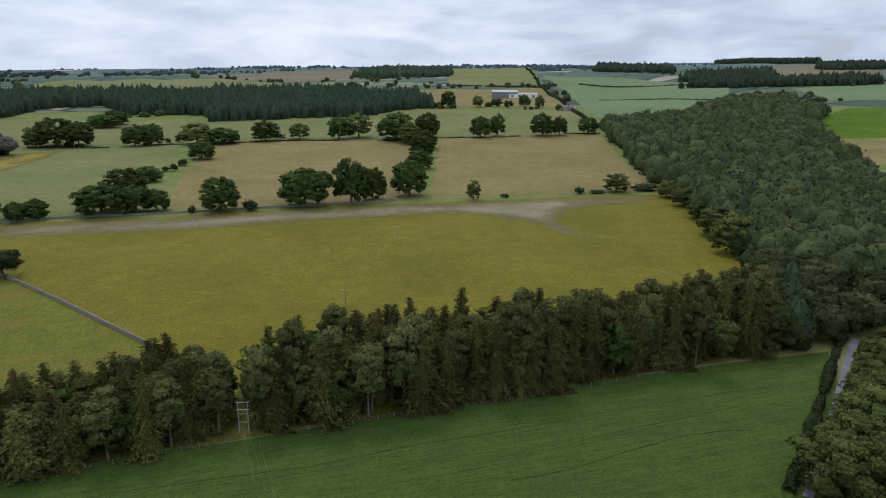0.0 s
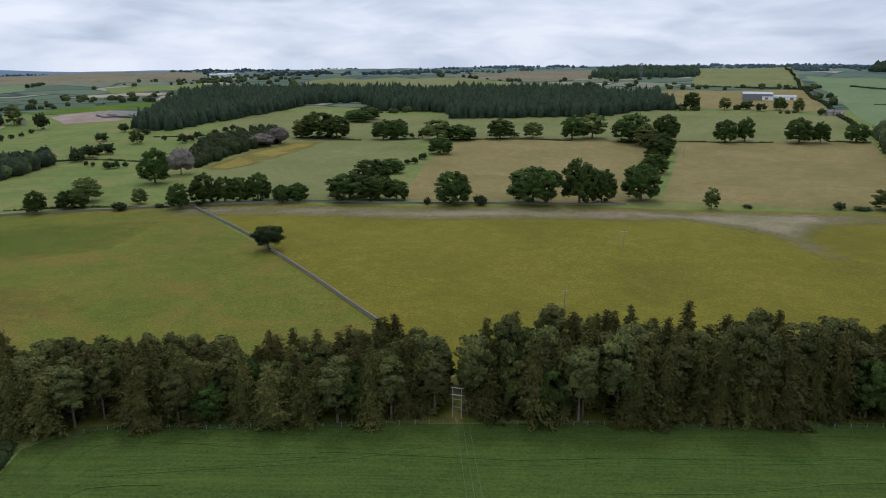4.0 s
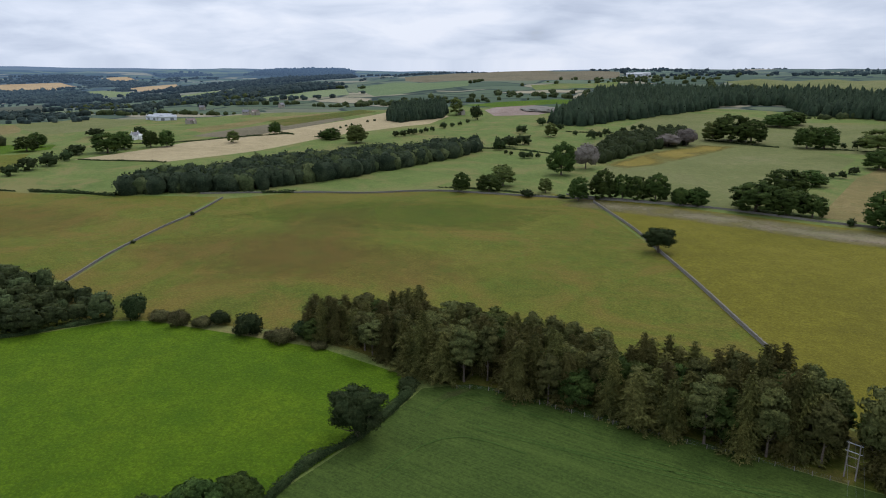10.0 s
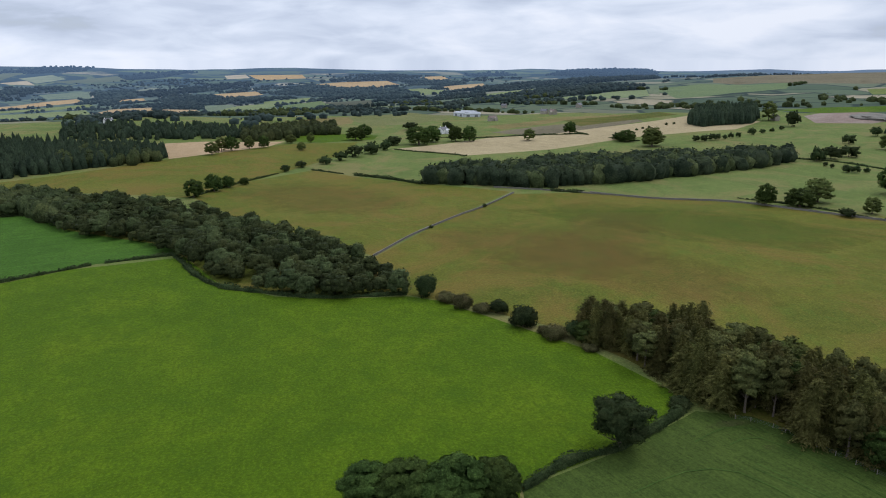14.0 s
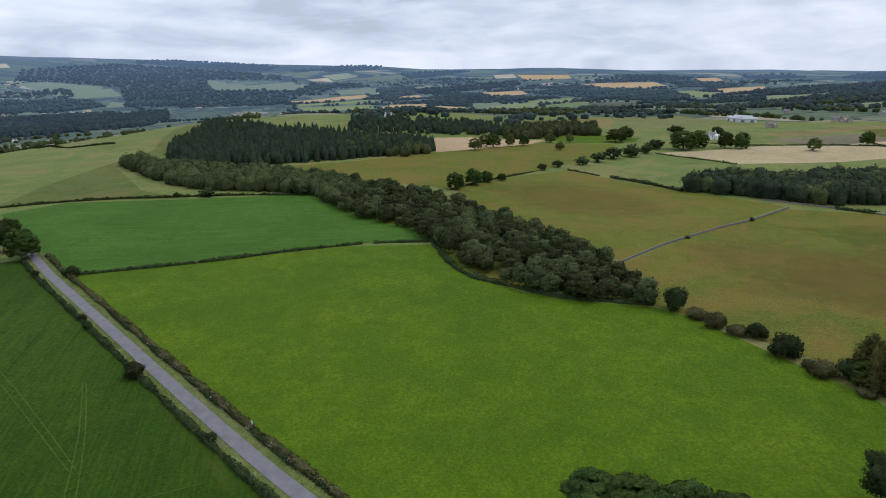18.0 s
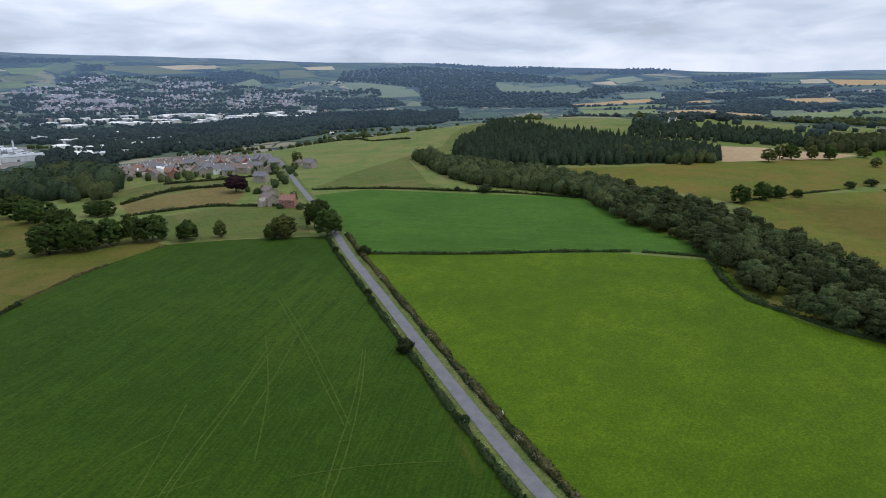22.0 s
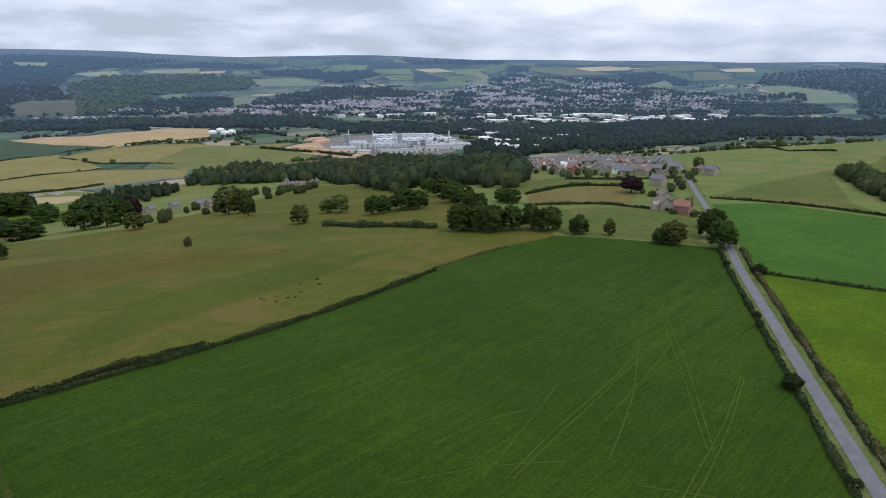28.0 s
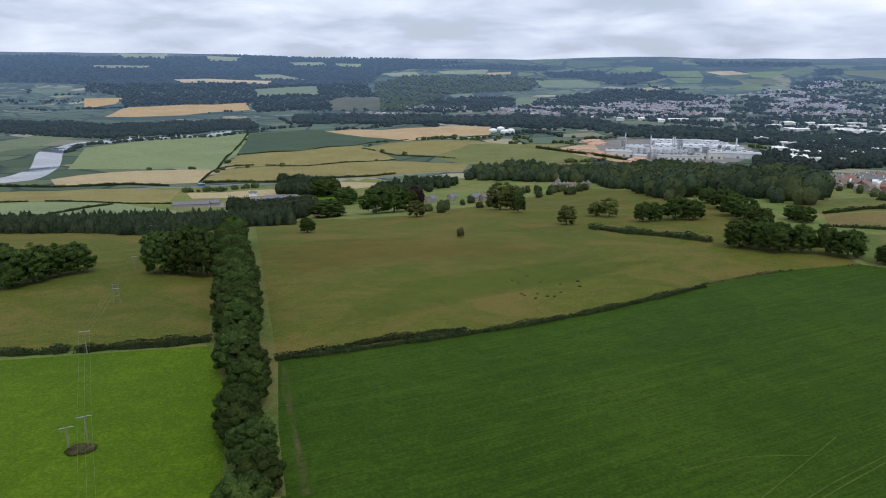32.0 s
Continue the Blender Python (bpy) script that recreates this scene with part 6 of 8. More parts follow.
stand("bush", [(-315.6, 320.7, 5.4, 9.7), (-298.6, 335.3, 2.8, 6), (-574.8, 637, 6.7, 10.6), (-492.2, 596.1, 10.9, 10.8), (-492.9, 609.7, 7.4, 8.4), (-500.6, 631.7, 8.2, 8.6), (-500.8, 661.9, 6.5, 7.5), (-502.4, 683.2, 6.7, 7.7), (-503.9, 700.6, 6.7, 8.5), (-527.1, 609.8, 5.7, 6), (-441.5, 440.9, 6.8, 7.7), (-438.9, 447.8, 6.8, 7.2), (-437.8, 457.2, 4.5, 4.7), (-469, 447.2, 4, 4.3), (-460.6, 445.8, 4, 3.7), (-492.8, 459.8, 12.5, 14.4), (-501.6, 482.5, 11.8, 17.2), (-506.4, 506.2, 11, 17.7), (-575.1, 571.9, 9.9, 13.3), (-611.6, 642.4, 10.9, 11.6), (-731, 637.6, 21.7, 17.5)], "bushes on the far hedges")
stand("bush", [(-638.9, 440.4, 6.7, 7.7), (-635.3, 447.4, 7.4, 8.3), (-639.6, 460.3, 8, 8.4), (-642, 468.9, 7, 7.2), (-643.7, 478.4, 5.3, 5.9), (-650.7, 490.8, 6, 6), (-653.3, 502.2, 6, 6.1), (-668.8, 531.1, 8.2, 9.1), (-678.9, 553.6, 5.2, 6.5), (-686.6, 572.5, 5.3, 5.9), (-705.4, 601.5, 5.5, 6.1), (-788, 465, 3.1, 3.8), (-773.7, 447.9, 3.1, 3.7), (-766.5, 434.2, 3, 3.6), (-797.3, 478.8, 3.2, 3.8), (-812.5, 513.2, 4, 3.9), (-818.3, 528.2, 3.4, 4)], "young trees in a row along the cereal field", "small round tree in a planted row")
stand("oak", [(-676.2, 378.7, 11.8, 21.7)])
stand("oak", [(-469.8, -45.2, 11.2, 11.8), (-489.8, -33.9, 11.2, 11.8), (-503.4, -25.1, 8, 8.8), (-513.8, -14.5, 5.1, 6.8), (-706.4, -29, 13.7, 14), (-722, 1.3, 12, 10.7), (-731, 163.3, 19, 25.9), (-750.9, 183.7, 17.2, 17.8), (-753.2, 210.2, 16.2, 15.4), (-746, 224.5, 16.2, 15.4), (-757.6, 351.1, 13.3, 13.7), (-770.5, 100.4, 13.3, 20.4), (-803.9, 114.5, 13.9, 20)], "field trees on the plateau")
stand("bush", [(-572.8, 16.9, 6.2, 8.5), (-594.2, 30.2, 6, 9.8), (-611.8, 52.2, 7.2, 12.2), (-631.3, 68.8, 9, 14.1), (-653.6, 84.2, 11.3, 17.4), (-671.2, 102.7, 11.8, 17.9), (-695.6, 120.7, 10.6, 12.8), (-730.5, 135.9, 10.6, 18.3), (-694.2, 381.3, 8.7, 15.6), (-872.7, 184.7, 10.5, 19.8), (-850.3, 226.6, 10.4, 15.9), (-394.5, 128.8, 2.4, 3.1), (-346.1, 83.2, 1.5, 3)], "bushes on the plateau hedges")
stand("ash", [(-677.4, -45.9, 11.5, 12.3), (-701.9, -38.6, 13.5, 10.4), (-718.9, -12.6, 12.4, 9.5), (-759.4, 29.4, 8.7, 12.5), (-693, 36.6, 8, 8.6), (-760.3, 50.5, 9.9, 8.1), (-719.5, 285.3, 12.4, 12.7), (-623.8, 379.2, 17.2, 19.2)], "open field trees")
mass("tree_group", scatter([(-780, -23), (-795, 14), (-835, 58), (-846, 91), (-907, 91), (-912, 50), (-879, 4), (-826, -21)], 9, rng), "wood", M_WOODS, "dark group of trees between fields", seed=15, tall=(0.6, 0.95))
mass("tree_group", scatter([(-614, -158), (-619, -105), (-646, -82), (-689, -102), (-700, -177)], 9, rng), "wood", M_WOODS, "dark wood on the valley edge", seed=16, tall=(0.6, 0.9))
mass("tree_group", scatter([(-785, -197), (-777, -109), (-814, 2), (-879, -3), (-926, -79), (-906, -224)], 11, rng), "pine", M_SPRUCE, "dark wood in the valley", seed=17, tall=(0.4, 0.58), lod=1, wide=1.7)

# trees along the road and below the village
RUSHES = [(-45, -281), (-70, -289), (-92, -273), (-89, -252), (-65, -247), (-47, -257)]
stand("wood", [(-278.6, -232.8, 13.8, 11), (-268.7, -216.4, 14.6, 12.2), (-296, -243.1, 11.6, 11.5), (-275, -216.5, 10.8, 7.7), (-296.3, -247.4, 10.4, 9.7)], "trees over the road")
stand("oak", [(-229.7, -273.3, 9.4, 10.2), (-249.6, -236.7, 6.9, 6.4)])
stand("ash", [(-240.1, -261.5, 8.7, 6), (-254.7, -232.8, 10.6, 9.3)])
stand("bush", [(-249.8, -180.2, 4.7, 6), (-164.6, -104.6, 5.3, 5.6), (-203.4, -145.4, 2.5, 3), (-195.8, -138.7, 3.4, 3.3), (-135.4, -69.1, 2.6, 3.1), (-246.7, -194.3, 3.2, 3.2), (-416.7, -199.6, 6.4, 10.8), (-413.7, -218.8, 3.5, 4.3)], "bushes in the road hedge")
stand("oak", [(-177.8, -424.3, 12.4, 11.5), (-186, -424, 11.6, 10.4), (-199.3, -423.4, 14.9, 16.4), (-208.2, -416.9, 12.5, 14.4), (-275, -547.9, 9.7, 9.7), (-257.2, -494, 11.1, 13.9), (-249.6, -456.2, 13.9, 18.2), (-238.1, -422.5, 13.8, 17), (-235.5, -402.1, 13.2, 14), (-186.3, -320.8, 13.9, 15), (-194.6, -313.5, 14.9, 14.9), (-196.5, -305.2, 14.2, 13.4), (-207, -301.8, 13.5, 11.7), (-215.7, -295.7, 13.5, 10.5), (-221.7, -288.7, 12.3, 14.1), (-258.7, -378, 9.2, 12.2), (-260.1, -390.3, 8.5, 12.5), (-219.4, -360.5, 12, 14.8), (-6.6, -621, 24.1, 28), (-23.1, -614.6, 24.1, 22.6), (-34.6, -630, 20.2, 22.1), (61.5, -986.1, 26.5, 42.7), (37.9, -627.9, 15.3, 32.6), (26.9, -814.6, 20.1, 27.2), (-119.4, -533.8, 15.5, 11)], "parkland trees above the valley")
stand("ash", [(-162, -470.9, 9.9, 11.2), (-167.7, -459.4, 13.4, 12.3), (-130.5, -436.9, 12.8, 12.2), (-256.1, -234.1, 11, 12.3), (-252.5, -238, 7, 7.6), (-113.2, -578, 22.7, 22.6), (-121.9, -575.2, 20.8, 16.7), (-38.4, -547.7, 12.7, 14.7), (-490.2, -426.8, 10.9, 9.7)], "parkland trees above the valley", "light green open tree on the grass slope")
stand("copper", [(-46.4, -690.4, 23.3, 19.6), (-342.8, -354.3, 12.5, 14.7)])
stand("oak", [(160.2, -314.5, 17.5, 18.5), (155.2, -324.8, 16.5, 18.9), (148.9, -336.6, 15.1, 16.8), (142.1, -342.7, 14.1, 15.1), (98.8, -331.6, 19.3, 18.2), (87.3, -327.6, 20.6, 16.7), (76.4, -320, 21, 15.1), (113.1, -367, 15.2, 13), (103.5, -405, 15.2, 21.2), (42.2, -473.1, 10.3, 10.4), (186.5, -360.6, 14.5, 13.7)], "field trees beside the avenue")
stand("scrub", [(-54.2, -397.3, 6.9, 4.7)])
stand("scrub", [(x, y, 0.35 + 0.3 * rng.random(), 1.0 + 0.9 * rng.random()) for x, y in scatter(RUSHES, 8, rng, 0.6) if rng.random() < 0.45], "rush tussocks", "low dark tussock of rushes in the grass")

AVENUE = [(86, -437), (68, -343), (57, -290), (48, -246), (42, -214), (36, -182), (31.5, -157), (27, -137), (23.5, -116)]
for x, y in smooth_line(AVENUE, 9.6):
    girth = float(np.interp(math.hypot(x, y), (115, 185, 240, 300), (0.72, 0.8, 1.05, 1.12)))
    plant("oak", x + rng.normal() * 1.2, y + rng.normal() * 1.2, girth * rng.uniform(0.88, 1.15), girth * rng.uniform(0.88, 1.12), group="avenue of trees", label="rounded green tree in a close avenue row")

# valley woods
# these woods wear the darkened leaves, with shade already in the colour
mixed("valley_wood", scatter([(-156, -1096), (-224, -1064), (-331, -1007), (-289, -719), (-237, -517), (-315, -606), (-284, -459), (-292, -428), (-338, -478), (-381, -558), (-449, -687), (-694, -1102), (-590, -1009), (-550, -1196), (-414, -1133), (-318, -1147), (-281, -1231), (-200, -1208)], 12.5, rng, 0.65), M_SHADED_WOODS, "dense broadleaf wood on the valley side", 18, tall=(0.6, 1.5))
mass("valley_wood", scatter([(323, -580), (230, -575), (155, -515), (98, -565), (61, -562), (82, -659), (192, -680), (294, -674), (358, -644)], 7, rng), "pine", M_SHADED_WOODS, "dark belt of pines below the field", seed=19, tall=(0.5, 0.72), wide=1.6)
mass("valley_trees", scatter([(130, -1032), (62, -1000), (44, -1044), (55, -1112), (143, -1179)], 10, rng), "wood", M_SHADED_WOODS, "trees round farm buildings", seed=20, tall=(0.9, 1.3))
mass("valley_trees", scatter([(75, -640), (60, -650), (60, -800), (140, -815), (175, -860), (150, -780)], 11, rng), "wood", M_SHADED_WOODS, "trees round farm buildings", seed=21, tall=(0.7, 1.1))
mass("valley_trees", scatter([(-10, -900), (-31, -922), (-78, -950), (-147, -1043), (-123, -1093), (-53, -1075), (-2, -1039)], 16, rng), "wood", M_SHADED_WOODS, "scattered trees by the main road", seed=22, tall=(0.6, 1.0))
mass("river_woods", scatter([(232, -2320), (-283, -2218), (-671, -2020), (-697, -1810), (-932, -1656), (-1125, -1456), (-1484, -1275), (-1926, -1064), (-2249, -1248), (-1785, -1537), (-1225, -1818), (-800, -2075), (-793, -2383), (-319, -2484), (258, -2611)], 20, rng), "wood", M_HAZED_LEAVES, "band of trees along the river", seed=23, tall=(1.0, 1.5), lod=3)
for i, (kind, poly) in enumerate(FAR_WOODS):
    far_off = np.hypot(*np.array(poly, float).mean(0))
    if far_off < 5200:
        spots = scatter(poly, 24 + max(0, far_off - 3000) / 110, rng, 0.5)
        for _, p in FAR_FIELDS:
            spots = spots[~inside(spots[:, 0], spots[:, 1], p)]
        if len(spots):
            # crowns here have haze put into their colour and glow
            mass("far_wood", spots, "wood", M_HAZED_PALE if kind == "V" else HAZY["W"] if far_off > 3800 else M_HAZED_LEAVES, "lighter green wood on the far valley side" if kind == "V" else "dark woodland on the far valley sides", seed=200 + i, tall=(0.8, 1.3), lod=3)

spots = scatter([(-931, -1287), (-1014, -1191), (-1077, -1067), (-1224, -1049), (-1479, -1199), (-1707, -1188), (-1965, -1371), (-1683, -1448), (-1451, -1557), (-1251, -1570), (-1068, -1503)], 15.5, rng, 0.5)
mass("valley_wood", spots[np.array([noise.noise(Vector((x / 80, y / 80, 9.0))) for x, y in spots]) > -0.12], "wood", M_HAZED_LEAVES, "woods and hedgerow trees beyond the village", seed=62, tall=(0.6, 1.1), lod=2)
for i, (poly, gap) in enumerate((([(-889, -313), (-1043, -136), (-1330, 172), (-1159, 411), (-2470, 944), (-3237, 315), (-3379, -444), (-3054, -1071)], 24), ([(-854, -212), (-931, -16), (-1127, 149), (-1206, 467), (-1236, 720), (-1397, 962), (-2195, 1056), (-3211, 434), (-3305, -797)], 24))):
    spots = scatter(poly, gap, rng, 0.6)
    thick = np.array([noise.noise(Vector((x / 130, y / 130, 4.0))) + 0.4 * noise.noise(Vector((x / 45, y / 45, 4.0))) for x, y in spots])
    spots = spots[thick > 0.08]
    for p in [p for n, p, *_ in FIELDS if n in ("hill_field", "wheat_field", "mint_field", "stubble_field", "brown_field")]:
        spots = spots[~inside(spots[:, 0], spots[:, 1], p)]
    mass("valley_copse", spots, "wood", M_HAZED_LEAVES, "copses and hedgerow trees in the far valley", seed=64 + i, tall=(0.5, 1.0), lod=3)
mass("valley_wood", scatter([(-853, -1427), (-1099, -1582), (-1339, -1664), (-1703, -1691), (-2061, -1630), (-2291, -1430), (-2205, -1328), (-1737, -1373), (-1374, -1218), (-1139, -1227), (-992, -1196), (-840, -1155), (-626, -967), (-728, -1242)], 16, rng, 0.5), "wood", M_HAZED_LEAVES, "dark woods between the village and the town", seed=71, tall=(0.6, 1.1), wide=1.2, lod=2)
mass("valley_trees", scatter([(-976, -1217), (-1145, -1254), (-1330, -1239), (-1646, -1323), (-1439, -1141), (-1225, -1087), (-1081, -1074), (-985, -1115)], 15, rng, 0.5), "wood", M_HAZED_LEAVES, "dark hedgerow trees behind the village", seed=72, tall=(0.5, 0.85), lod=2)
mass("crest_wood", scatter([(-1504, -1220), (-1743, -1164), (-2124, -1126), (-2366, -1258), (-1971, -1319), (-1646, -1318)], 11, rng), "wood", M_HAZED_LEAVES, "dark wood beyond the hill crest", seed=26, tall=(1.0, 1.3), lod=2)
mass("riverside_trees", scatter([(1040, -1948), (649, -1871), (330, -2224), (406, -2491), (777, -2254), (1193, -2243)], 13, rng), "wood", M_HAZED_LEAVES, "willows and trees along the river bank", seed=27, tall=(0.6, 0.9), lod=3)

bank = smooth_line([(640, -1560), (656, -1700), (600, -1815), (465, -1950), (310, -2100)], 9)
mass("riverside_trees", bank + rng.normal(size=bank.shape) * 4, "wood", M_HAZED_LEAVES, "line of trees on the near river bank", seed=28, tall=(0.45, 0.85), lod=3)


def far_trees():
    """Hedgerow trees and small woods over the far farmland, in four sweeps."""
    g = np.random.default_rng(31)
    keep = [[(621, -958), (349, -1103), (634, -2056), (1126, -1777)], *[p for n, p, *_ in FIELDS if n in ("valley_field", "hill_field", "wheat_field", "green_field", "stubble_field", "hill_pasture", "moor", "upland_field", "timber_yard", "works_yard")]]
    sweeps = [[], [], [], []]
    for i in range(520):
        az, r = radians(g.uniform(-45, 215)), 1050 + 3400 * g.random() ** 0.85
        if math.degrees(az) < 60 and r > 3000:
            continue
        c = np.array([-r * math.sin(az), r * math.cos(az)])
        if i % 5:
            a = 0.5 + g.normal() * 0.18 + (math.pi / 2 if g.random() < 0.5 else 0)
            n = int(g.integers(12, 34))
            p = c + np.outer(np.arange(n) * 8.5, (-math.sin(a), math.cos(a))) + g.normal(size=(n, 2)) * 3
            p = p[g.random(n) < 0.85]
        else:
            n = int(g.integers(30, 110))
            u = az + g.normal() * 0.2
            q = g.normal(size=(n, 2)) * (g.uniform(70, 190), g.uniform(30, 60))
            p = c + q @ np.array([(math.cos(u), math.sin(u)), (-math.sin(u), math.cos(u))])
        for poly in keep:
            p = p[~inside(p[:, 0], p[:, 1], poly)]
        town = inside(p[:, 0], p[:, 1], TOWN)
        p = p[~town | (g.random(len(p)) < 0.4)]
        r = np.hypot(p[:, 0], p[:, 1])
        p = p[(r > 1050) & (r < (3950 if math.degrees(az) > 66 else 3100))]
        sweeps[min(3, max(0, int((math.degrees(az) + 45) / 65)))].append(p)
    for j, s in enumerate(sweeps):
        p = np.concatenate(s)
        close = np.hypot(p[:, 0], p[:, 1]) < 1900
        for q, mat, k in ((p[close], M_WOODS, 0), (p[~close], M_HAZED_LEAVES, 10)):
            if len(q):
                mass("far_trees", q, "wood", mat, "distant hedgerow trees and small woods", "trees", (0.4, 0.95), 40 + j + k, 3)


far_trees()

HEDGES = (
    ([(23, -199), (-10, -207), (-54, -220), (-93, -235), (-135, -254)], 1.9, 2.6, M_HEDGE, "dark field hedge along the crop", 0.0),
    ([(29, -198), (-8, -212), (-31, -216), (-12, -210)], 1.9, 2.6, M_HEDGE, "dark field hedge along the crop", 0.0),
    ([(-136, -257), (-178, -271), (-216, -274)], 0.9, 1.6, M_SCRUB, "thin overgrown field edge", 0.2),
    ([(-251, -180), (-276, -136), (-297, -106), (-315, -75)], 1.6, 2.2, M_HEDGE, "clipped hedge between two fields", 0.0),
    ([(-317, -70), (-324, -39)], 1.6, 2.2, M_HEDGE, "clipped hedge between two fields", 0.0),
    ([(-371, -310), (-388, -288), (-404, -256), (-412, -223)], 1.6, 2.4, M_HEDGE, "hedge along the top of the dark field", 0.0),
    ([(-410, -232), (-424, -182), (-430, -133)], 1.6, 2.4, M_HEDGE, "hedge along the top of the dark field", 0.0),
    ([(-137, 98), (-131, 87), (-125, 74), (-123, 61), (-116, 47)], 2.0, 3.0, M_HEDGE, "thick hedge between pasture and crop", 0.0),
    ([(-243, 49), (-246, 20), (-257, -2), (-275, -24), (-319, -41)], 2.0, 3.4, M_HEDGE, "low dark hedge strip along the broadleaf belt", 0.1),
    ([(-543, 69), (-522, 92), (-493, 112)], 2.2, 4.0, M_HEDGE, "low dark hedge on the grazing land", 0.0),
    ([(-437, 191), (-426, 209)], 2.2, 4.0, M_HEDGE, "low dark scrub on a wall", 0.0),
    ([(-468, -48), (-529, -13), (-579, 29), (-551, 61)], 1.2, 2.0, M_HEDGE, "thin hedge along a field wall", 0.3),
    ([(-697, 130), (-624, 185)], 1.2, 2.0, M_HEDGE, "hedge below the cereal field", 0.0),
    ([(-793, 184), (-767, 255), (-752, 334), (-744, 367), (-670, 392)], 1.4, 2.2, M_HEDGE, "hedge between two cereal fields", 0.3),
    ([(-744, 367), (-794, 360)], 1.4, 2.2, M_HEDGE, "hedge between two cereal fields", 0.0),
    ([(120, -217), (106, -215), (96, -216)], 2.8, 4.2, M_HEDGE, "dense dark hedge by a field gap", 0.0),
    ([(93, -215), (82, -216), (65, -217), (53, -219)], 2.8, 4.2, M_HEDGE, "dense dark hedge behind the bright field", 0.0),
    ([(-257, -360), (-295, -332), (-305, -308), (-322, -275)], 1.8, 2.6, M_HEDGE, "hedge below the paddocks", 0.15),
    ([(-288, -403), (-331, -406), (-357, -379)], 2.5, 4.0, M_HEDGE, "overgrown hedge round a paddock", 0.2),
    ([(-354, -441), (-382, -406), (-422, -386)], 2.0, 3.0, M_HEDGE, "hedge below the village gardens", 0.0),
    ([(-1067, -851), (-763, -544), (-711, -441)], 2.0, 3.5, M_HEDGE, "hedge across the hill pasture", 0.1),
    ([(286, -1358), (337, -2052)], 2.5, 5.0, M_HEDGE, "hedge between valley fields", 0.0),
    ([(278, -1181), (275, -1376), (100, -1378), (-58, -1428)], 2.2, 4.0, M_HEDGE, "hedge between valley fields", 0.1),
    ([(287, -1578), (119, -1660), (-82, -1818), (-337, -1870), (-560, -1932)], 2.2, 4.0, M_HEDGE, "hedge between valley fields", 0.1),
    ([(13, -1672), (-60, -1489), (-196, -1406)], 2.2, 4.0, M_HEDGE, "hedge between valley fields", 0.3),
    ([(571, -1074), (470, -1096), (314, -1127)], 4.0, 7.0, M_HEDGE, "tall hedge along the main road", 0.0),
    ([(270, -1168), (87, -1181), (-49, -1223)], 4.0, 7.0, M_HEDGE, "tall hedge along the main road", 0.0),
    ([(493, -921), (371, -941), (240, -935)], 2.0, 4.0, M_HEDGE, "hedge between valley fields", 0.2),
    ([(385, -714), (350, -807), (331, -926)], 2.5, 4.0, M_HEDGE, "hedge between valley fields", 0.1),
    ([(-553, 624), (-477, 662), (-406, 687), (-327, 686), (-266, 720), (-181, 730), (-27, 758)], 1.4, 2.5, M_HEDGE, "thin hedge along the hillside fields", 0.4),
    ([(-3, 768), (94, 796), (180, 806)], 1.2, 2.0, M_HEDGE, "thin hedge along the hillside fields", 0.5),
    ([(286, 1526), (363, 1447), (481, 1455), (539, 1340)], 2.5, 4.5, M_HEDGE, "tree-lined hedge across the green field", 0.25),
    ([(265, 1203), (378, 1196), (463, 1146)], 1.4, 2.5, M_HEDGE, "hedge across the green field", 0.0),
    ([(19, 1560), (136, 1482), (199, 1423)], 3.0, 5.0, M_HEDGE, "hedge below the hilltop field", 0.3),
    ([(282, 2460), (234, 1841), (201, 1443), (197, 1140), (190, 921), (196, 857)], 4.0, 6.0, M_HEDGE, "overgrown roadside hedge up the hill", 0.2),
    ([(-515, 445), (-484, 475), (-444, 486)], 1.4, 2.5, M_HEDGE, "hedge below rough fields", 0.4),
    ([(-375, 294), (-340, 320), (-293, 337)], 0.9, 1.6, M_HEDGE, "thin growth along the wall", 0.6),
)
HEDGES += (([(-131, -421), (-141, -402), (-148, -384), (-157, -371), (-165, -360), (-172, -351), (-179, -336)], 3.4, 6.0, M_HEDGE, "low dark scrub along the grass slope", 0.35), ([(-247, -426), (-262, -418)], 3.4, 6.0, M_HEDGE, "low dark scrub along the grass slope", 0.0),
           ([(-393, -1580), (-442, -1492), (-499, -1399), (-552, -1310)], 6.0, 9.0, M_HEDGE, "dark belt of shrubs before the timber yard", 0.0),)
for i, (line, tall, wide, mat, label, gaps) in enumerate(HEDGES):
    hedge(line, tall, wide, mat, label, 100 + i, gaps=gaps)


def offset(pts, d):
    line = smooth_line(pts, 8)
    g = unit(np.gradient(line, axis=0))
    return line + np.column_stack([-g[:, 1], g[:, 0]]) * d


near_road = ROAD[4:11]
hedge(offset(near_road, -4.9), 1.5, 2.2, M_HEDGE, "roadside hedge beside the dark crop", 150, gaps=0.1)
hedge(offset(near_road, 5.6), 1.5, 2.6, M_SCRUB, "flowering overgrown roadside hedge beside the pasture", 151)
hedge(offset(near_road, 5.0), 1.2, 2.1, M_HEDGE, "roadside hedge beside the pasture", 152, gaps=0.4)


hedge(offset(LANE, 3.6), 2.2, 3.0, M_HEDGE, "overgrown hedge beside the narrow lane", 153)



def cylinder_bm(r, z0, z1, seg=14, top=None):
    bm = bmesh.new()
    bmesh.ops.create_cone(bm, cap_ends=True, segments=seg, radius1=r, radius2=r if top is None else top, depth=z1 - z0, matrix=Matrix.Translation((0, 0, (z0 + z1) / 2)))
    return bm


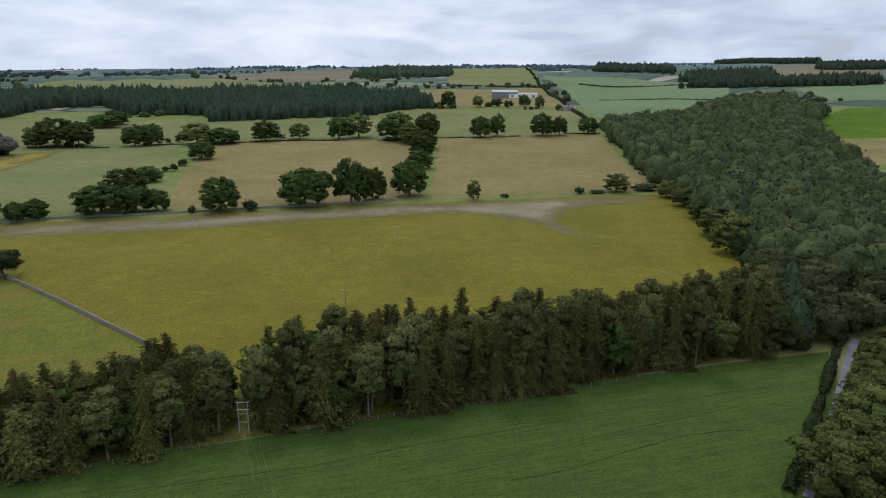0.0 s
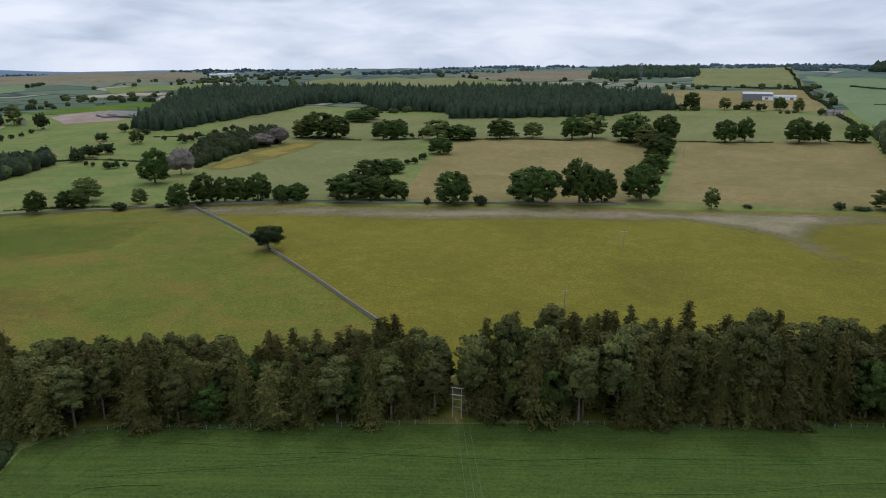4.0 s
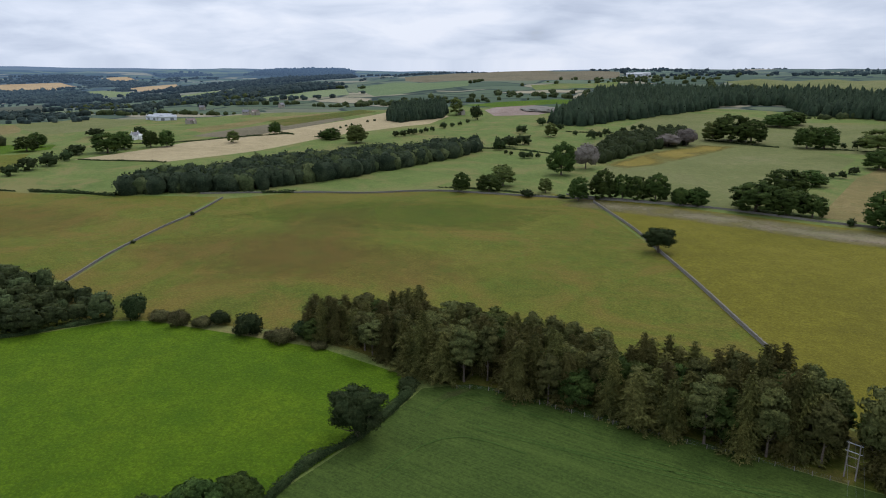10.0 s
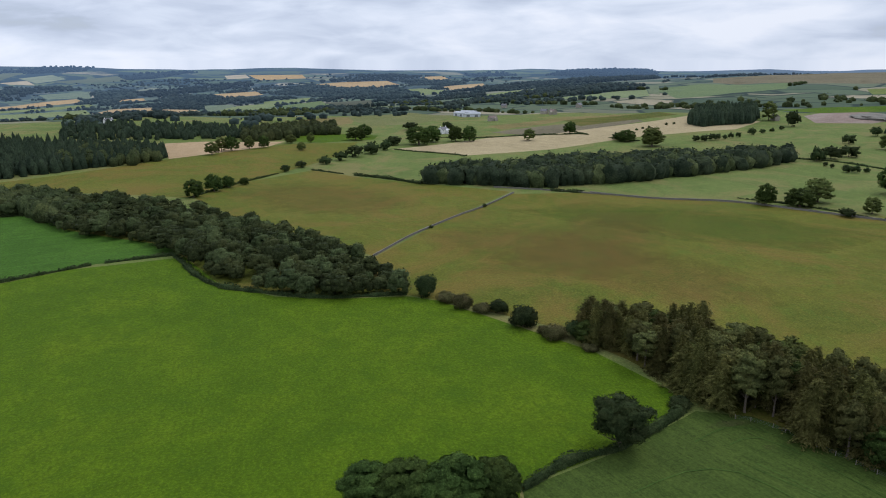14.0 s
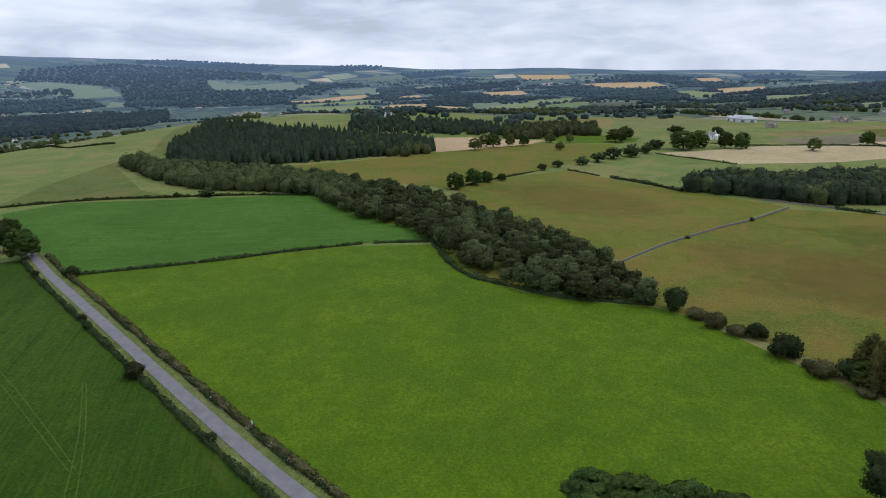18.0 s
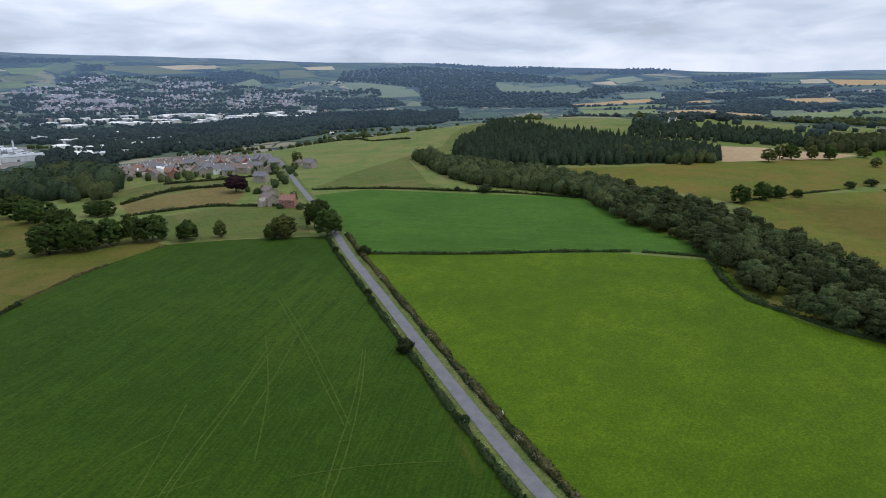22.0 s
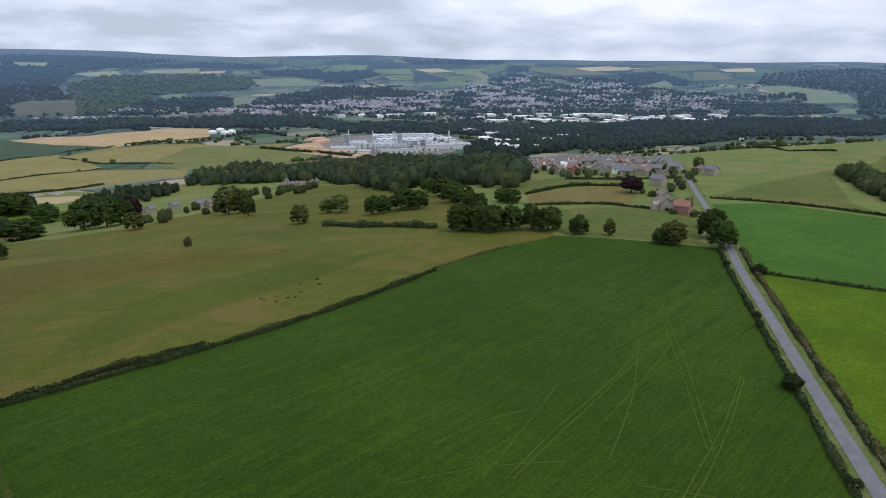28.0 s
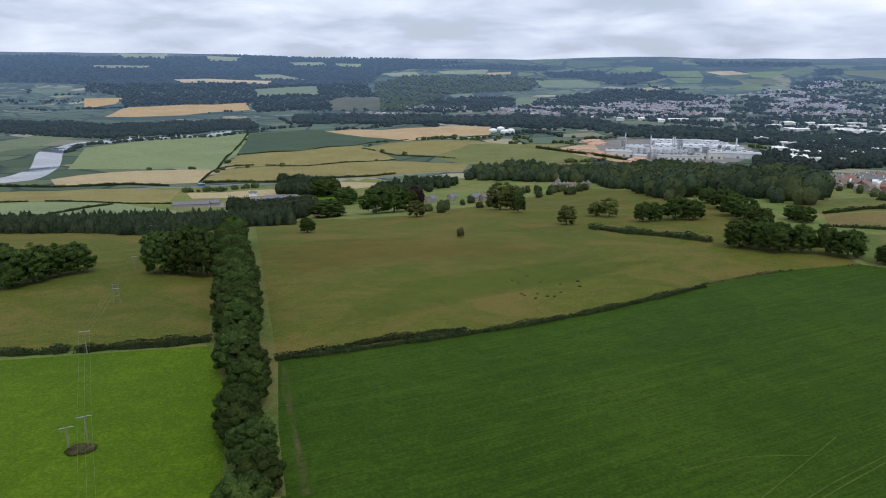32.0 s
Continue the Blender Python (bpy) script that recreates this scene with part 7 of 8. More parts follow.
def flowers(line, spread, n, seed):
    """White flower heads standing in the verge."""
    g = np.random.default_rng(seed)
    i = g.integers(0, len(line), n)
    lump = np.sin(i * 0.9) + np.sin(i * 0.37 + 1) > -0.2
    i = i[lump]
    p = line[i] + g.normal(size=(len(i), 2)) * spread
    cen = np.column_stack([p, height(p[:, 0], p[:, 1]) + g.uniform(0.7, 1.7, len(i))])
    up = np.tile((0.0, 0.0, 1.0), (len(i), 1))
    return tagged(new("wildflowers", leaf_mesh("wildflowers", *cards(cen, up, 0.09, g, up), M_FLOWER)), "white wildflowers in the road verge", "flowers", kind="stuff")


flowers(offset(near_road, 4.3), 0.6, 800, 5)
flowers(offset(near_road, -4.0), 0.5, 500, 6)


def fence(pts, label):
    """A post and wire stock fence."""
    line = smooth_line(pts, 3.4)
    root = new("fence")
    post = bm_mesh("post", cylinder_bm(0.07, -0.3, 1.25, 6), M_WOODPOLE)
    for x, y in line:
        ob = new("post", post)
        ob.parent = root
        ob.location = (x, y, float(height(x, y)))
    z = height(line[:, 0], line[:, 1])
    for k in range(3):
        bm = bmesh.new()
        tube(bm, [(x, y, h + 0.4 + 0.35 * k) for (x, y), h in zip(line, z)], [0.008] * len(line), 4)
        part("wire", bm, M_DARKSTEEL, root)
    return tagged(root, label, "fence")


# ---- stone walls ----
def stone_wall(pts, label, tall=1.2, wide=0.6, seed=0):
    """A dry stone wall: a battered body and a rough coping of upright stones."""
    g = np.random.default_rng(seed)
    line = smooth_line(pts, 2.0)
    d = unit(np.gradient(line, axis=0))
    side = np.column_stack([-d[:, 1], d[:, 0]])
    z = height(line[:, 0], line[:, 1])
    prof = ((-0.5, -0.3), (-0.36, 1.0), (0.36, 1.0), (0.5, -0.3))
    co = np.stack([np.column_stack([line + side * wide * u, z + (tall * v * g.uniform(0.86, 1.05, len(line)) if v > 0 else v)]) for u, v in prof], 1).reshape(-1, 3)
    f = [(i * 4 + j, i * 4 + j + 1, i * 4 + j + 5, i * 4 + j + 4) for i in range(len(line) - 1) for j in range(3)]
    f += [(0, 3, 2, 1), tuple(len(co) - 4 + k for k in range(4))]
    root = new("stone_wall")
    body = mesh_ob("wall_body", co, f, M_STONE, root)
    body.data.flip_normals()
    cc, cf = [], []
    fine = smooth_line(pts, 0.8)
    fz = height(fine[:, 0], fine[:, 1])
    for k, ((x, y), h) in enumerate(zip(fine, fz)):
        s = np.array((g.uniform(0.25, 0.4), g.uniform(0.22, 0.34), g.uniform(0.12, 0.24)))
        box = np.array([(a, b, c) for a in (-1, 1) for b in (-1, 1) for c in (-1, 1)]) * s + g.normal(size=(8, 3)) * 0.03
        cc.append(box + (x, y, h + tall + 0.05))
        cf += [tuple(8 * k + q for q in w) for w in ((0, 1, 3, 2), (4, 6, 7, 5), (0, 4, 5, 1), (2, 3, 7, 6), (1, 5, 7, 3), (0, 2, 6, 4))]
    cop = mesh_ob("coping_stones", np.concatenate(cc), cf, M_STONE, root)
    tagged(cop, kind="stuff")
    return tagged(root, label, "wall")


stone_wall([(-276, 340), (-217, 300), (-180, 270), (-137, 236), (-110, 214), (-90, 198)], "grey dry stone wall between two fields", seed=1)
stone_wall([(-303, 345), (-257, 362), (-222, 377), (-189, 387), (-159, 393), (-129, 402), (-84, 414), (-30, 436)], "grey tumbled dry stone wall below trees", 1.0, 0.55, seed=2)
stone_wall([(-424, 214), (-392, 246), (-369, 281), (-337, 307), (-282, 346), (-223, 376)], "long grey dry stone wall across the grazing land", 1.0, 0.45, seed=3)
stone_wall([(-297, 45), (-329, 68), (-348, 84), (-374, 107), (-396, 129), (-436, 163)], "low dry stone wall between two grazing fields", 0.8, 0.4, seed=4)
stone_wall([(-460, 157), (-442, 184), (-426, 207), (-402, 238)], "dry stone wall below the plantation", 0.8, 0.4, seed=5)


# ---- buildings ----
def slab(bm, cx, cy, z0, sx, sy, sz):
    m = Matrix.Translation((cx, cy, z0 + sz / 2)) @ Matrix.Diagonal((sx, sy, sz, 1))
    bmesh.ops.create_cube(bm, size=1, matrix=m)
    return bm


def gable_bm(sx, sy, z, rise, over=0.4, thick=0.22):
    """A pitched roof, its ridge along x, with thickness and eaves."""
    bm = bmesh.new()
    drop = over * rise / (sy / 2)
    prof = [(-sy / 2 - over, z - drop), (0, z + rise), (sy / 2 + over, z - drop), (sy / 2 + over, z - drop + thick), (0, z + rise + thick), (-sy / 2 - over, z - drop + thick)]
    ends = [[bm.verts.new((x, y, h)) for y, h in prof] for x in (-sx / 2 - over, sx / 2 + over)]
    for k in range(6):
        bm.faces.new((ends[0][k], ends[0][(k + 1) % 6], ends[1][(k + 1) % 6], ends[1][k]))
    for e in ends:
        bm.faces.new((e[0], e[1], e[4], e[5]))
        bm.faces.new((e[1], e[2], e[3], e[4]))
    bmesh.ops.recalc_face_normals(bm, faces=bm.faces)
    return bm


def wall_bm(sx, sy, z, rise):
    """House walls with gables."""
    bm = bmesh.new()
    prof = [(-sy / 2, -1.2), (sy / 2, -1.2), (sy / 2, z), (0, z + rise), (-sy / 2, z)]
    ends = [[bm.verts.new((x, y, h)) for y, h in prof] for x in (-sx / 2, sx / 2)]
    for k in range(5):
        bm.faces.new((ends[0][k], ends[0][(k + 1) % 5], ends[1][(k + 1) % 5], ends[1][k]))
    bm.faces.new(ends[0])
    bm.faces.new(ends[1])
    bmesh.ops.recalc_face_normals(bm, faces=bm.faces)
    return bm


def house(label, sx, sy, z, rise, wall, roof, wing=0.0):
    root = new("house")
    part("wall", wall_bm(sx, sy, z, rise), wall, root)
    part("roof", gable_bm(sx, sy, z, rise), roof, root)
    for x in (-sx / 2 + 0.7, sx / 2 - 0.7):
        part("chimney", slab(bmesh.new(), x, 0, z + rise - 0.9, 0.9, 0.7, 2.2), wall, root)
    if wing:
        w = part("wing", wall_bm(wing, wing * 0.8, z * 0.8, rise * 0.7), wall, root)
        w.matrix_local = pose(sx * 0.2, -sy / 2 - wing * 0.35, 0, 0, 0, 90)
        w2 = part("wing_roof", gable_bm(wing, wing * 0.8, z * 0.8, rise * 0.7), roof, root)
        w2.matrix_local = w.matrix_local.copy()
    for side in (-1, 1):
        for k in range(2):
            for zz in ((2.9,) if z > 4 else (0.9,)):
                x = (k - 0.5) * sx * 0.5
                fr = part("window", slab(bmesh.new(), x, side * (sy / 2 + 0.01), zz, 1.3, 0.1, 1.3), M_WHITE, root)
                part("pane", slab(bmesh.new(), x, side * (sy / 2 + 0.04), zz + 0.1, 1.1, 0.1, 1.1), M_GLASS, fr)
    part("door", slab(bmesh.new(), sx * 0.12, sy / 2 + 0.02, -0.05, 1.0, 0.12, 2.05), M_DARKSTEEL, root)
    return tagged(root, label, "house")


def settle(m_x, m_y, turn):
    return pose(m_x, m_y, float(height(m_x, m_y)), 0, 0, turn)


HOUSES = [
    house("grey stone house with slate roof", 10, 7, 5, 2.8, M_HOUSE, M_SLATE),
    house("white rendered house with slate roof", 11, 7, 5, 2.6, M_WHITE, M_SLATE, 5),
    house("brick house with red tiled roof", 9, 7, 5, 2.8, M_BRICK, M_TILE),
    house("sandstone house with brown tiled roof", 12, 7.5, 4.8, 2.6, M_HOUSE, M_BROWN, 5),
    house("low bungalow with brown tiled roof", 13, 8, 2.7, 2.4, M_HOUSE, M_BROWN),
]
used_house = set()


def put_house(i, x, y, turn, group="", label=""):
    if i not in used_house:
        used_house.add(i)
        ob = HOUSES[i]
        ob.matrix_basis = settle(x, y, turn)
    else:
        ob = copy_thing(HOUSES[i], settle(x, y, turn))
    return tagged(ob, label, group=group)


hg = np.random.default_rng(12)
VILLAGE = [(-570, -835), (-673, -898), (-819, -960), (-532, -551), (-500, -462), (-432, -402), (-401, -427), (-388, -477), (-385, -540)]
axis = math.degrees(math.atan2(ROAD[3][1] - ROAD[1][1], ROAD[3][0] - ROAD[1][0]))
for x, y in scatter(VILLAGE, 18, hg, 0.25):
    put_house(int(hg.choice([0, 0, 0, 1, 2, 3, 3, 3, 4, 4])), x, y, axis + 90 * hg.integers(2) + hg.normal() * 5, "village houses")
for i, (x, y), turn in zip((3, 2, 0, 4, 0, 4, 1, 0), [(-315, -298), (-314, -282), (-381, -367), (-479, -412), (-466, -391), (-347, -328), (-1416, -1112), (-723, -790)], (20, 70, 60, 10, 40, 15, 30, 50)):
    put_house(i, x, y, axis + turn, "houses by the road")
for i, (x, y) in zip((0, 3, 0, 0, 3, 0, 3, 0, 0, 0, 3, 0, 0, 3), [(-268, -929), (-280, -923), (-292, -905), (-116, -730), (-126, -722), (-110, -714), (-61, -757), (-70, -750), (-94, -762), (-278, -985), (-262, -938), (-300, -915), (0, -714), (-9, -706)]):
    put_house(i, x, y, hg.uniform(0, 180), "houses on the valley side", "old grey stone house among trees")
for i, (x, y) in zip((1, 0, 3, 0, 3, 0, 1), [(-819, 213), (-1027, 431), (-1016, 441), (-1268, 450), (-968, 326), (-1147, 547), (-982, -190)]):
    put_house(i, x, y, hg.uniform(0, 180), "farmhouses on the plateau")
for i, (x, y) in zip((0, 3, 0, 0), [(185, 1071), (196, 1071), (129, 1287), (-796, 666)]):
    put_house(i, x, y, hg.uniform(0, 180), "hill farm houses")
put_house(0, *[(288, 452)][0], 20)
mass("garden_trees", scatter([(-395, -589), (-648, -865), (-696, -790), (-493, -452), (-455, -387), (-356, -324), (-315, -269), (-292, -281), (-342, -346), (-416, -381), (-359, -448)], 17, hg), "wood", M_WOODS, "garden trees and shrubs round the village", seed=51, tall=(0.22, 0.5))


def shed(label, x, y, turn, sx, sy, z, rise=1.5, wall=M_STEEL, roof=M_ROOFS, vents=0, name="shed", doors=0, group=""):
    """A clad hall with a low pitched roof, roller doors and ridge vents."""
    root = new(name)
    root.matrix_world = settle(x, y, turn)
    part("wall", wall_bm(sx, sy, z, rise), wall, root)
    part("roof", gable_bm(sx, sy, z, rise, 0.6, 0.3), roof, root)
    for k in range(vents):
        part("roof_vent", slab(bmesh.new(), (k + 0.5) / vents * sx - sx / 2, 0, z + rise - 0.2, sx / vents * 0.35, 2.2, 1.6), M_DARKSTEEL, root)
    for k in range(doors):
        part("door", slab(bmesh.new(), (k + 0.5) / doors * sx - sx / 2, -sy / 2 - 0.03, 0, min(5, sx / doors * 0.5), 0.2, min(5, z * 0.7)), M_DARKSTEEL, root)
    return tagged(root, label, "building", group)


# farm and yard buildings
(fx, fy), (gx, gy) = [(110, 1275), (142, 1269)]
shed("large dark-fronted farm shed with pale roof", fx, fy, 0, 45, 22, 9, 3, M_DARKSTEEL, M_ROOFS, 0, "farm_shed", 5)
shed("low white farm shed", gx, gy, 0, 50, 14, 5, 2, M_WHITE, M_ROOFS, 0, "farm_shed", 4)
for k, (x, y) in enumerate([(-1080, 312), (-1091, 327), (-1068, 325)]):
    shed("pale farm shed among fields", x, y, 20 + 30 * k, 26, 13, 5, 2.2, M_STEEL, M_ROOFS, 0, "farm_shed", 2, "farm sheds")
for k, (x, y) in enumerate([(-1100, 1485), (-1107, 1524)]):
    shed("farm shed on the hill", x, y, 30 + 20 * k, 40, 18, 7, 2.5, M_STEEL, M_ROOFS, 0, "farm_shed", 2, "farm sheds")
for x, y, long, deep in ((226, -902, 44, 11), (206, -915, 26, 10), (150, -905, 38, 15), (112, -905, 48, 17), (108, -925, 52, 17), (150, -925, 34, 15), (128, -946, 60, 17), (120, -966, 44, 15)):
    shed("long grey shed with a slate roof in a farm yard", x, y, 4, long, deep, 4, 2.6, M_HOUSE, M_SLATE, 0, "yard_shed", 3, "yard sheds")
put_house(1, 167, -1020, 5, "", "white house behind the farm yard")
put_house(2, 48, -660, 12, "", "small red-roofed brick house below an oak")
(rx, ry), = [(-751, 789)]
heap = bmesh.new()
bmesh.ops.create_icosphere(heap, subdivisions=4, radius=1)
for v in heap.verts:
    n = noise.noise(v.co * 2.3) * 0.5 + noise.noise(v.co * 7) * 0.2
    v.co = Vector((v.co.x * 42 * (1 + n * 0.4), v.co.y * 24 * (1 + n * 0.4), max(-1, v.co.z) * 5 * (1 + n)))
ob = new("rubble_mound", bm_mesh("rubble_mound", heap, M_STONE))
ob.location = (rx, ry, float(height(rx, ry)))
tagged(ob, "pale grey heap of crushed stone", "rubble")

# ---- works in the valley ----
(wx, wy), (ex, ey) = [(-559, -1388), (-761, -1320)]
U = np.array((ex - wx, ey - wy), float)
span = float(np.linalg.norm(U))
U /= span
V = np.array((U[1], -U[0]))
if V @ np.array((wx, wy)) < 0:
    V = -V
TURN = math.degrees(math.atan2(U[1], U[0]))


def works(a, b):
    """A place in the works: a of its length along the front, b metres behind it."""
    p = np.array((wx, wy)) + U * a * span + V * b
    return float(p[0]), float(p[1])


for k in range(8):
    shed("long bay of a vast pale production hall", *works(0.74 - 0.02 * k, 58 + 36 * k), TURN, span * (0.86 if k < 5 else 0.74), 36, 11 + (k % 2) * 0.6, 2.6, M_STEEL, M_STEEL if k % 3 == 1 else M_ROOFS, 9, "production_hall", 6 if k == 0 else 0, "production hall bays")
shed("cream front block of the works", *works(0.66, 22), TURN, span * 0.26, 34, 12, 2, M_CREAM, M_ROOFS, 4, "works_block", 4)
shed("low cream despatch building", *works(0.40, 4), TURN, span * 0.42, 26, 9, 1.5, M_CREAM, M_ROOFS, 5, "works_block", 8)
shed("white steel process hall of the works", *works(0.35, 90), TURN, span * 0.4, 60, 12, 3, M_STEEL, M_ROOFS, 6, "process_hall", 4)
shed("white process hall with stepped roof", *works(0.05, 120), TURN, span * 0.3, 70, 11, 3, M_STEEL, M_ROOFS, 5, "process_hall", 4)
shed("cream clad hall beside the timber yard", *works(-0.16, 40), TURN, span * 0.28, 44, 11, 2, M_CREAM, M_ROOFS, 4, "timber_hall", 4)
shed("low shed by the timber yard", *works(0.02, -14), TURN, span * 0.12, 20, 9, 2, M_CREAM, M_ROOFS, 0, "timber_shed", 3)
shed("tall plant room on the roof", *works(0.62, 215), TURN, 40, 22, 20, 2, M_STEEL, M_ROOFS, 0, "plant_room", 0)


def silo(r, h):
    root = new("silo")
    part("body", cylinder_bm(r, -1, h), M_STEEL, root)
    part("roof", cylinder_bm(r * 1.02, h, h + r * 0.5, 14, r * 0.15), M_ROOFS, root)
    for k in range(3):
        part("band", cylinder_bm(r * 1.03, h * (0.25 + 0.25 * k), h * (0.25 + 0.25 * k) + 0.5), M_GALV, root)
    return tagged(root, "tall pale steel silo", "silo", "silos of the works")


def chimney(r, h):
    root = new("chimney_stack")
    part("shaft", cylinder_bm(r, -1, h, 12, r * 0.75), M_STEEL, root)
    part("collar", cylinder_bm(r * 1.3, h * 0.5, h * 0.5 + 1, 12), M_GALV, root)
    part("rim", cylinder_bm(r * 0.95, h - 1.2, h + 0.2, 12), M_DARKSTEEL, root)
    return tagged(root, "slim pale steel chimney", "chimney", "chimneys of the works")


s0, s1 = silo(5.5, 21), silo(3.6, 17)
first = [True, True]
for a, b, big in [(-0.02 + 0.028 * k, 18 + (k % 2) * 10, 0) for k in range(5)] + [(0.14 + 0.04 * k, 24 + (k % 2) * 12, 1) for k in range(10)]:
    x, y = works(a, b)
    ob = (s0, s1)[big]
    if first[big]:
        first[big] = False
        ob.matrix_basis = settle(x, y, TURN)
    else:
        copy_thing(ob, settle(x, y, TURN))
c0 = chimney(1.9, 38)
c0.matrix_basis = settle(*works(0.99, 110), 0)
for a, b in ((0.15, 95), (0.38, 120), (0.40, 122), (-0.1, 130)):
    copy_thing(c0, settle(*works(a, b), 0))


def plant_tower(x, y, h):
    """An open steel tower with ducts and cyclones."""
    root = new("process_tower")
    root.matrix_world = settle(x, y, TURN)
    for ax in (-5, 5):
        for ay in (-5, 5):
            part("column", slab(bmesh.new(), ax, ay, -1, 0.7, 0.7, h + 1), M_GALV, root)
    for k in range(4):
        part("platform", slab(bmesh.new(), 0, 0, h * (0.25 + 0.25 * k), 11.5, 11.5, 0.5), M_GALV, root)
    for k in range(3):
        c = part("cyclone", cylinder_bm(2.0, h * 0.35, h * 0.9), M_STEEL, root)
        c.location = ((k - 1) * 4.2, 0, 0)
    part("duct", slab(bmesh.new(), 0, 4, h * 0.92, 14, 2, 2), M_STEEL, root)
    return tagged(root, "steel process tower with ducts and cyclones", "tower", "towers of the works")


for a, b, h in ((0.55, 14, 22), (0.63, 10, 24), (0.42, 60, 34), (-0.12, 110, 28), (0.5, 40, 20), (0.10, 60, 22)):
    plant_tower(*works(a, b), h)
for k, (x, y) in enumerate([(-490, -1544), (-500, -1436), (-537, -1431), (-564, -1701), (-712, -1938), (-564, -1659), (-544, -1352)]):
    heap = bmesh.new()
    bmesh.ops.create_icosphere(heap, subdivisions=3, radius=1)
    for v in heap.verts:
        n = noise.noise(v.co * 2.3 + Vector((k, 0, 0))) * 0.6
        v.co = Vector((v.co.x * 34 * (1 + n * 0.4), v.co.y * 15 * (1 + n * 0.4), max(-0.5, v.co.z) * 6 * (1 + n)))
    ob = new("chip_mound", bm_mesh("chip_mound", heap, M_TIMBER))
    ob.matrix_world = settle(x, y, TURN + 10 * k)
    tagged(ob, "pinkish mound of wood chips in the yard", "mound", "chip mounds")
for k, (x, y) in enumerate([(-364, -1995), (-393, -2030), (-392, -1965), (-412, -1974)]):
    root = new("digester_tank")
    dm = bmesh.new()
    bmesh.ops.create_uvsphere(dm, u_segments=20, v_segments=10, radius=1)
    for v in dm.verts:
        v.co = Vector((v.co.x * 12, v.co.y * 12, max(v.co.z, 0) * 6 + 4))
    part("dome", dm, M_WHITE, root)
    part("tank_wall", cylinder_bm(12.2, -2, 4.2, 20), M_STEEL, root)
    root.matrix_world = settle(x, y, 0)
    tagged(root, "white domed tank by the stubble field", "tank", "domed tanks")

for k in range(26):
    x, y = works(hg.uniform(0.42, 0.98), hg.uniform(70, 235))
    root = new("rooftop_unit")
    root.matrix_world = pose(x, y, float(height(x, y)), 0, 0, TURN)
    sx, sy = hg.uniform(5, 14), hg.uniform(4, 8)
    part("casing", slab(bmesh.new(), 0, 0, 11, sx, sy, hg.uniform(4, 6)), M_STEEL if k % 3 else M_DARKSTEEL, root)
    part("fan_cowl", cylinder_bm(min(sx, sy) * 0.3, 14, 18.5), M_GALV, root)
    tagged(root, "grey ventilation unit on the hall roof", "vent unit", "rooftop units")
for k in range(9):
    x, y = works(0.08 + 0.07 * k, 2 + (k % 3) * 6)
    root = new("pipe_bridge")
    root.matrix_world = settle(x, y, TURN + (0 if k % 2 else 90))
    for ax in (-9, 9):
        part("support", slab(bmesh.new(), ax, 0, -1, 0.8, 0.8, 15), M_DARKSTEEL, root)
    for ay in (-0.8, 0.8):
        pipe = part("pipe", cylinder_bm(0.6, -12, 12, 10), M_GALV, root)
        pipe.matrix_local = pose(0, ay, 14.2, 0, 90, 0)
    tagged(root, "raised steel pipe bridge between plant buildings", "pipe bridge", "pipe bridges")

# trading estate on the edge of the town
estate = np.random.default_rng(8)
for k, (x, y) in enumerate([*[(-1054, -1555), (-1102, -1535), (-1045, -1384), (-940, -1457), (-912, -1295), (-955, -1286), (-888, -1341), (-1154, -1436), (-1083, -1285), (-1203, -1648)], *[(-867, -2328), (-958, -2370), (-1007, -2319), (-999, -1677), (-1026, -1604), (-1080, -1587), (-1094, -1514), (-926, -1473), (-965, -1429), (-1142, -1608), (-1205, -2313), (-1074, -2328), (-798, -2399), (-1183, -1414)], *scatter([(-1199, -2130), (-1462, -2170), (-1682, -2081), (-1866, -1918), (-2056, -1725), (-1946, -1608), (-1666, -1711), (-1440, -1809), (-1264, -1941)], 78, estate, 0.5)]):
    shed("white flat-roofed trading estate unit", x, y, TURN + estate.choice([0, 90]) + estate.normal() * 8, estate.uniform(26, 74), estate.uniform(18, 34), estate.uniform(6, 9), 1.5, (M_WHITE, M_WHITE, M_STEEL, M_CREAM)[k % 4], (M_WHITE, M_STEEL, M_WHITE)[k % 3], 0, "warehouse", 2, "trading estate units")


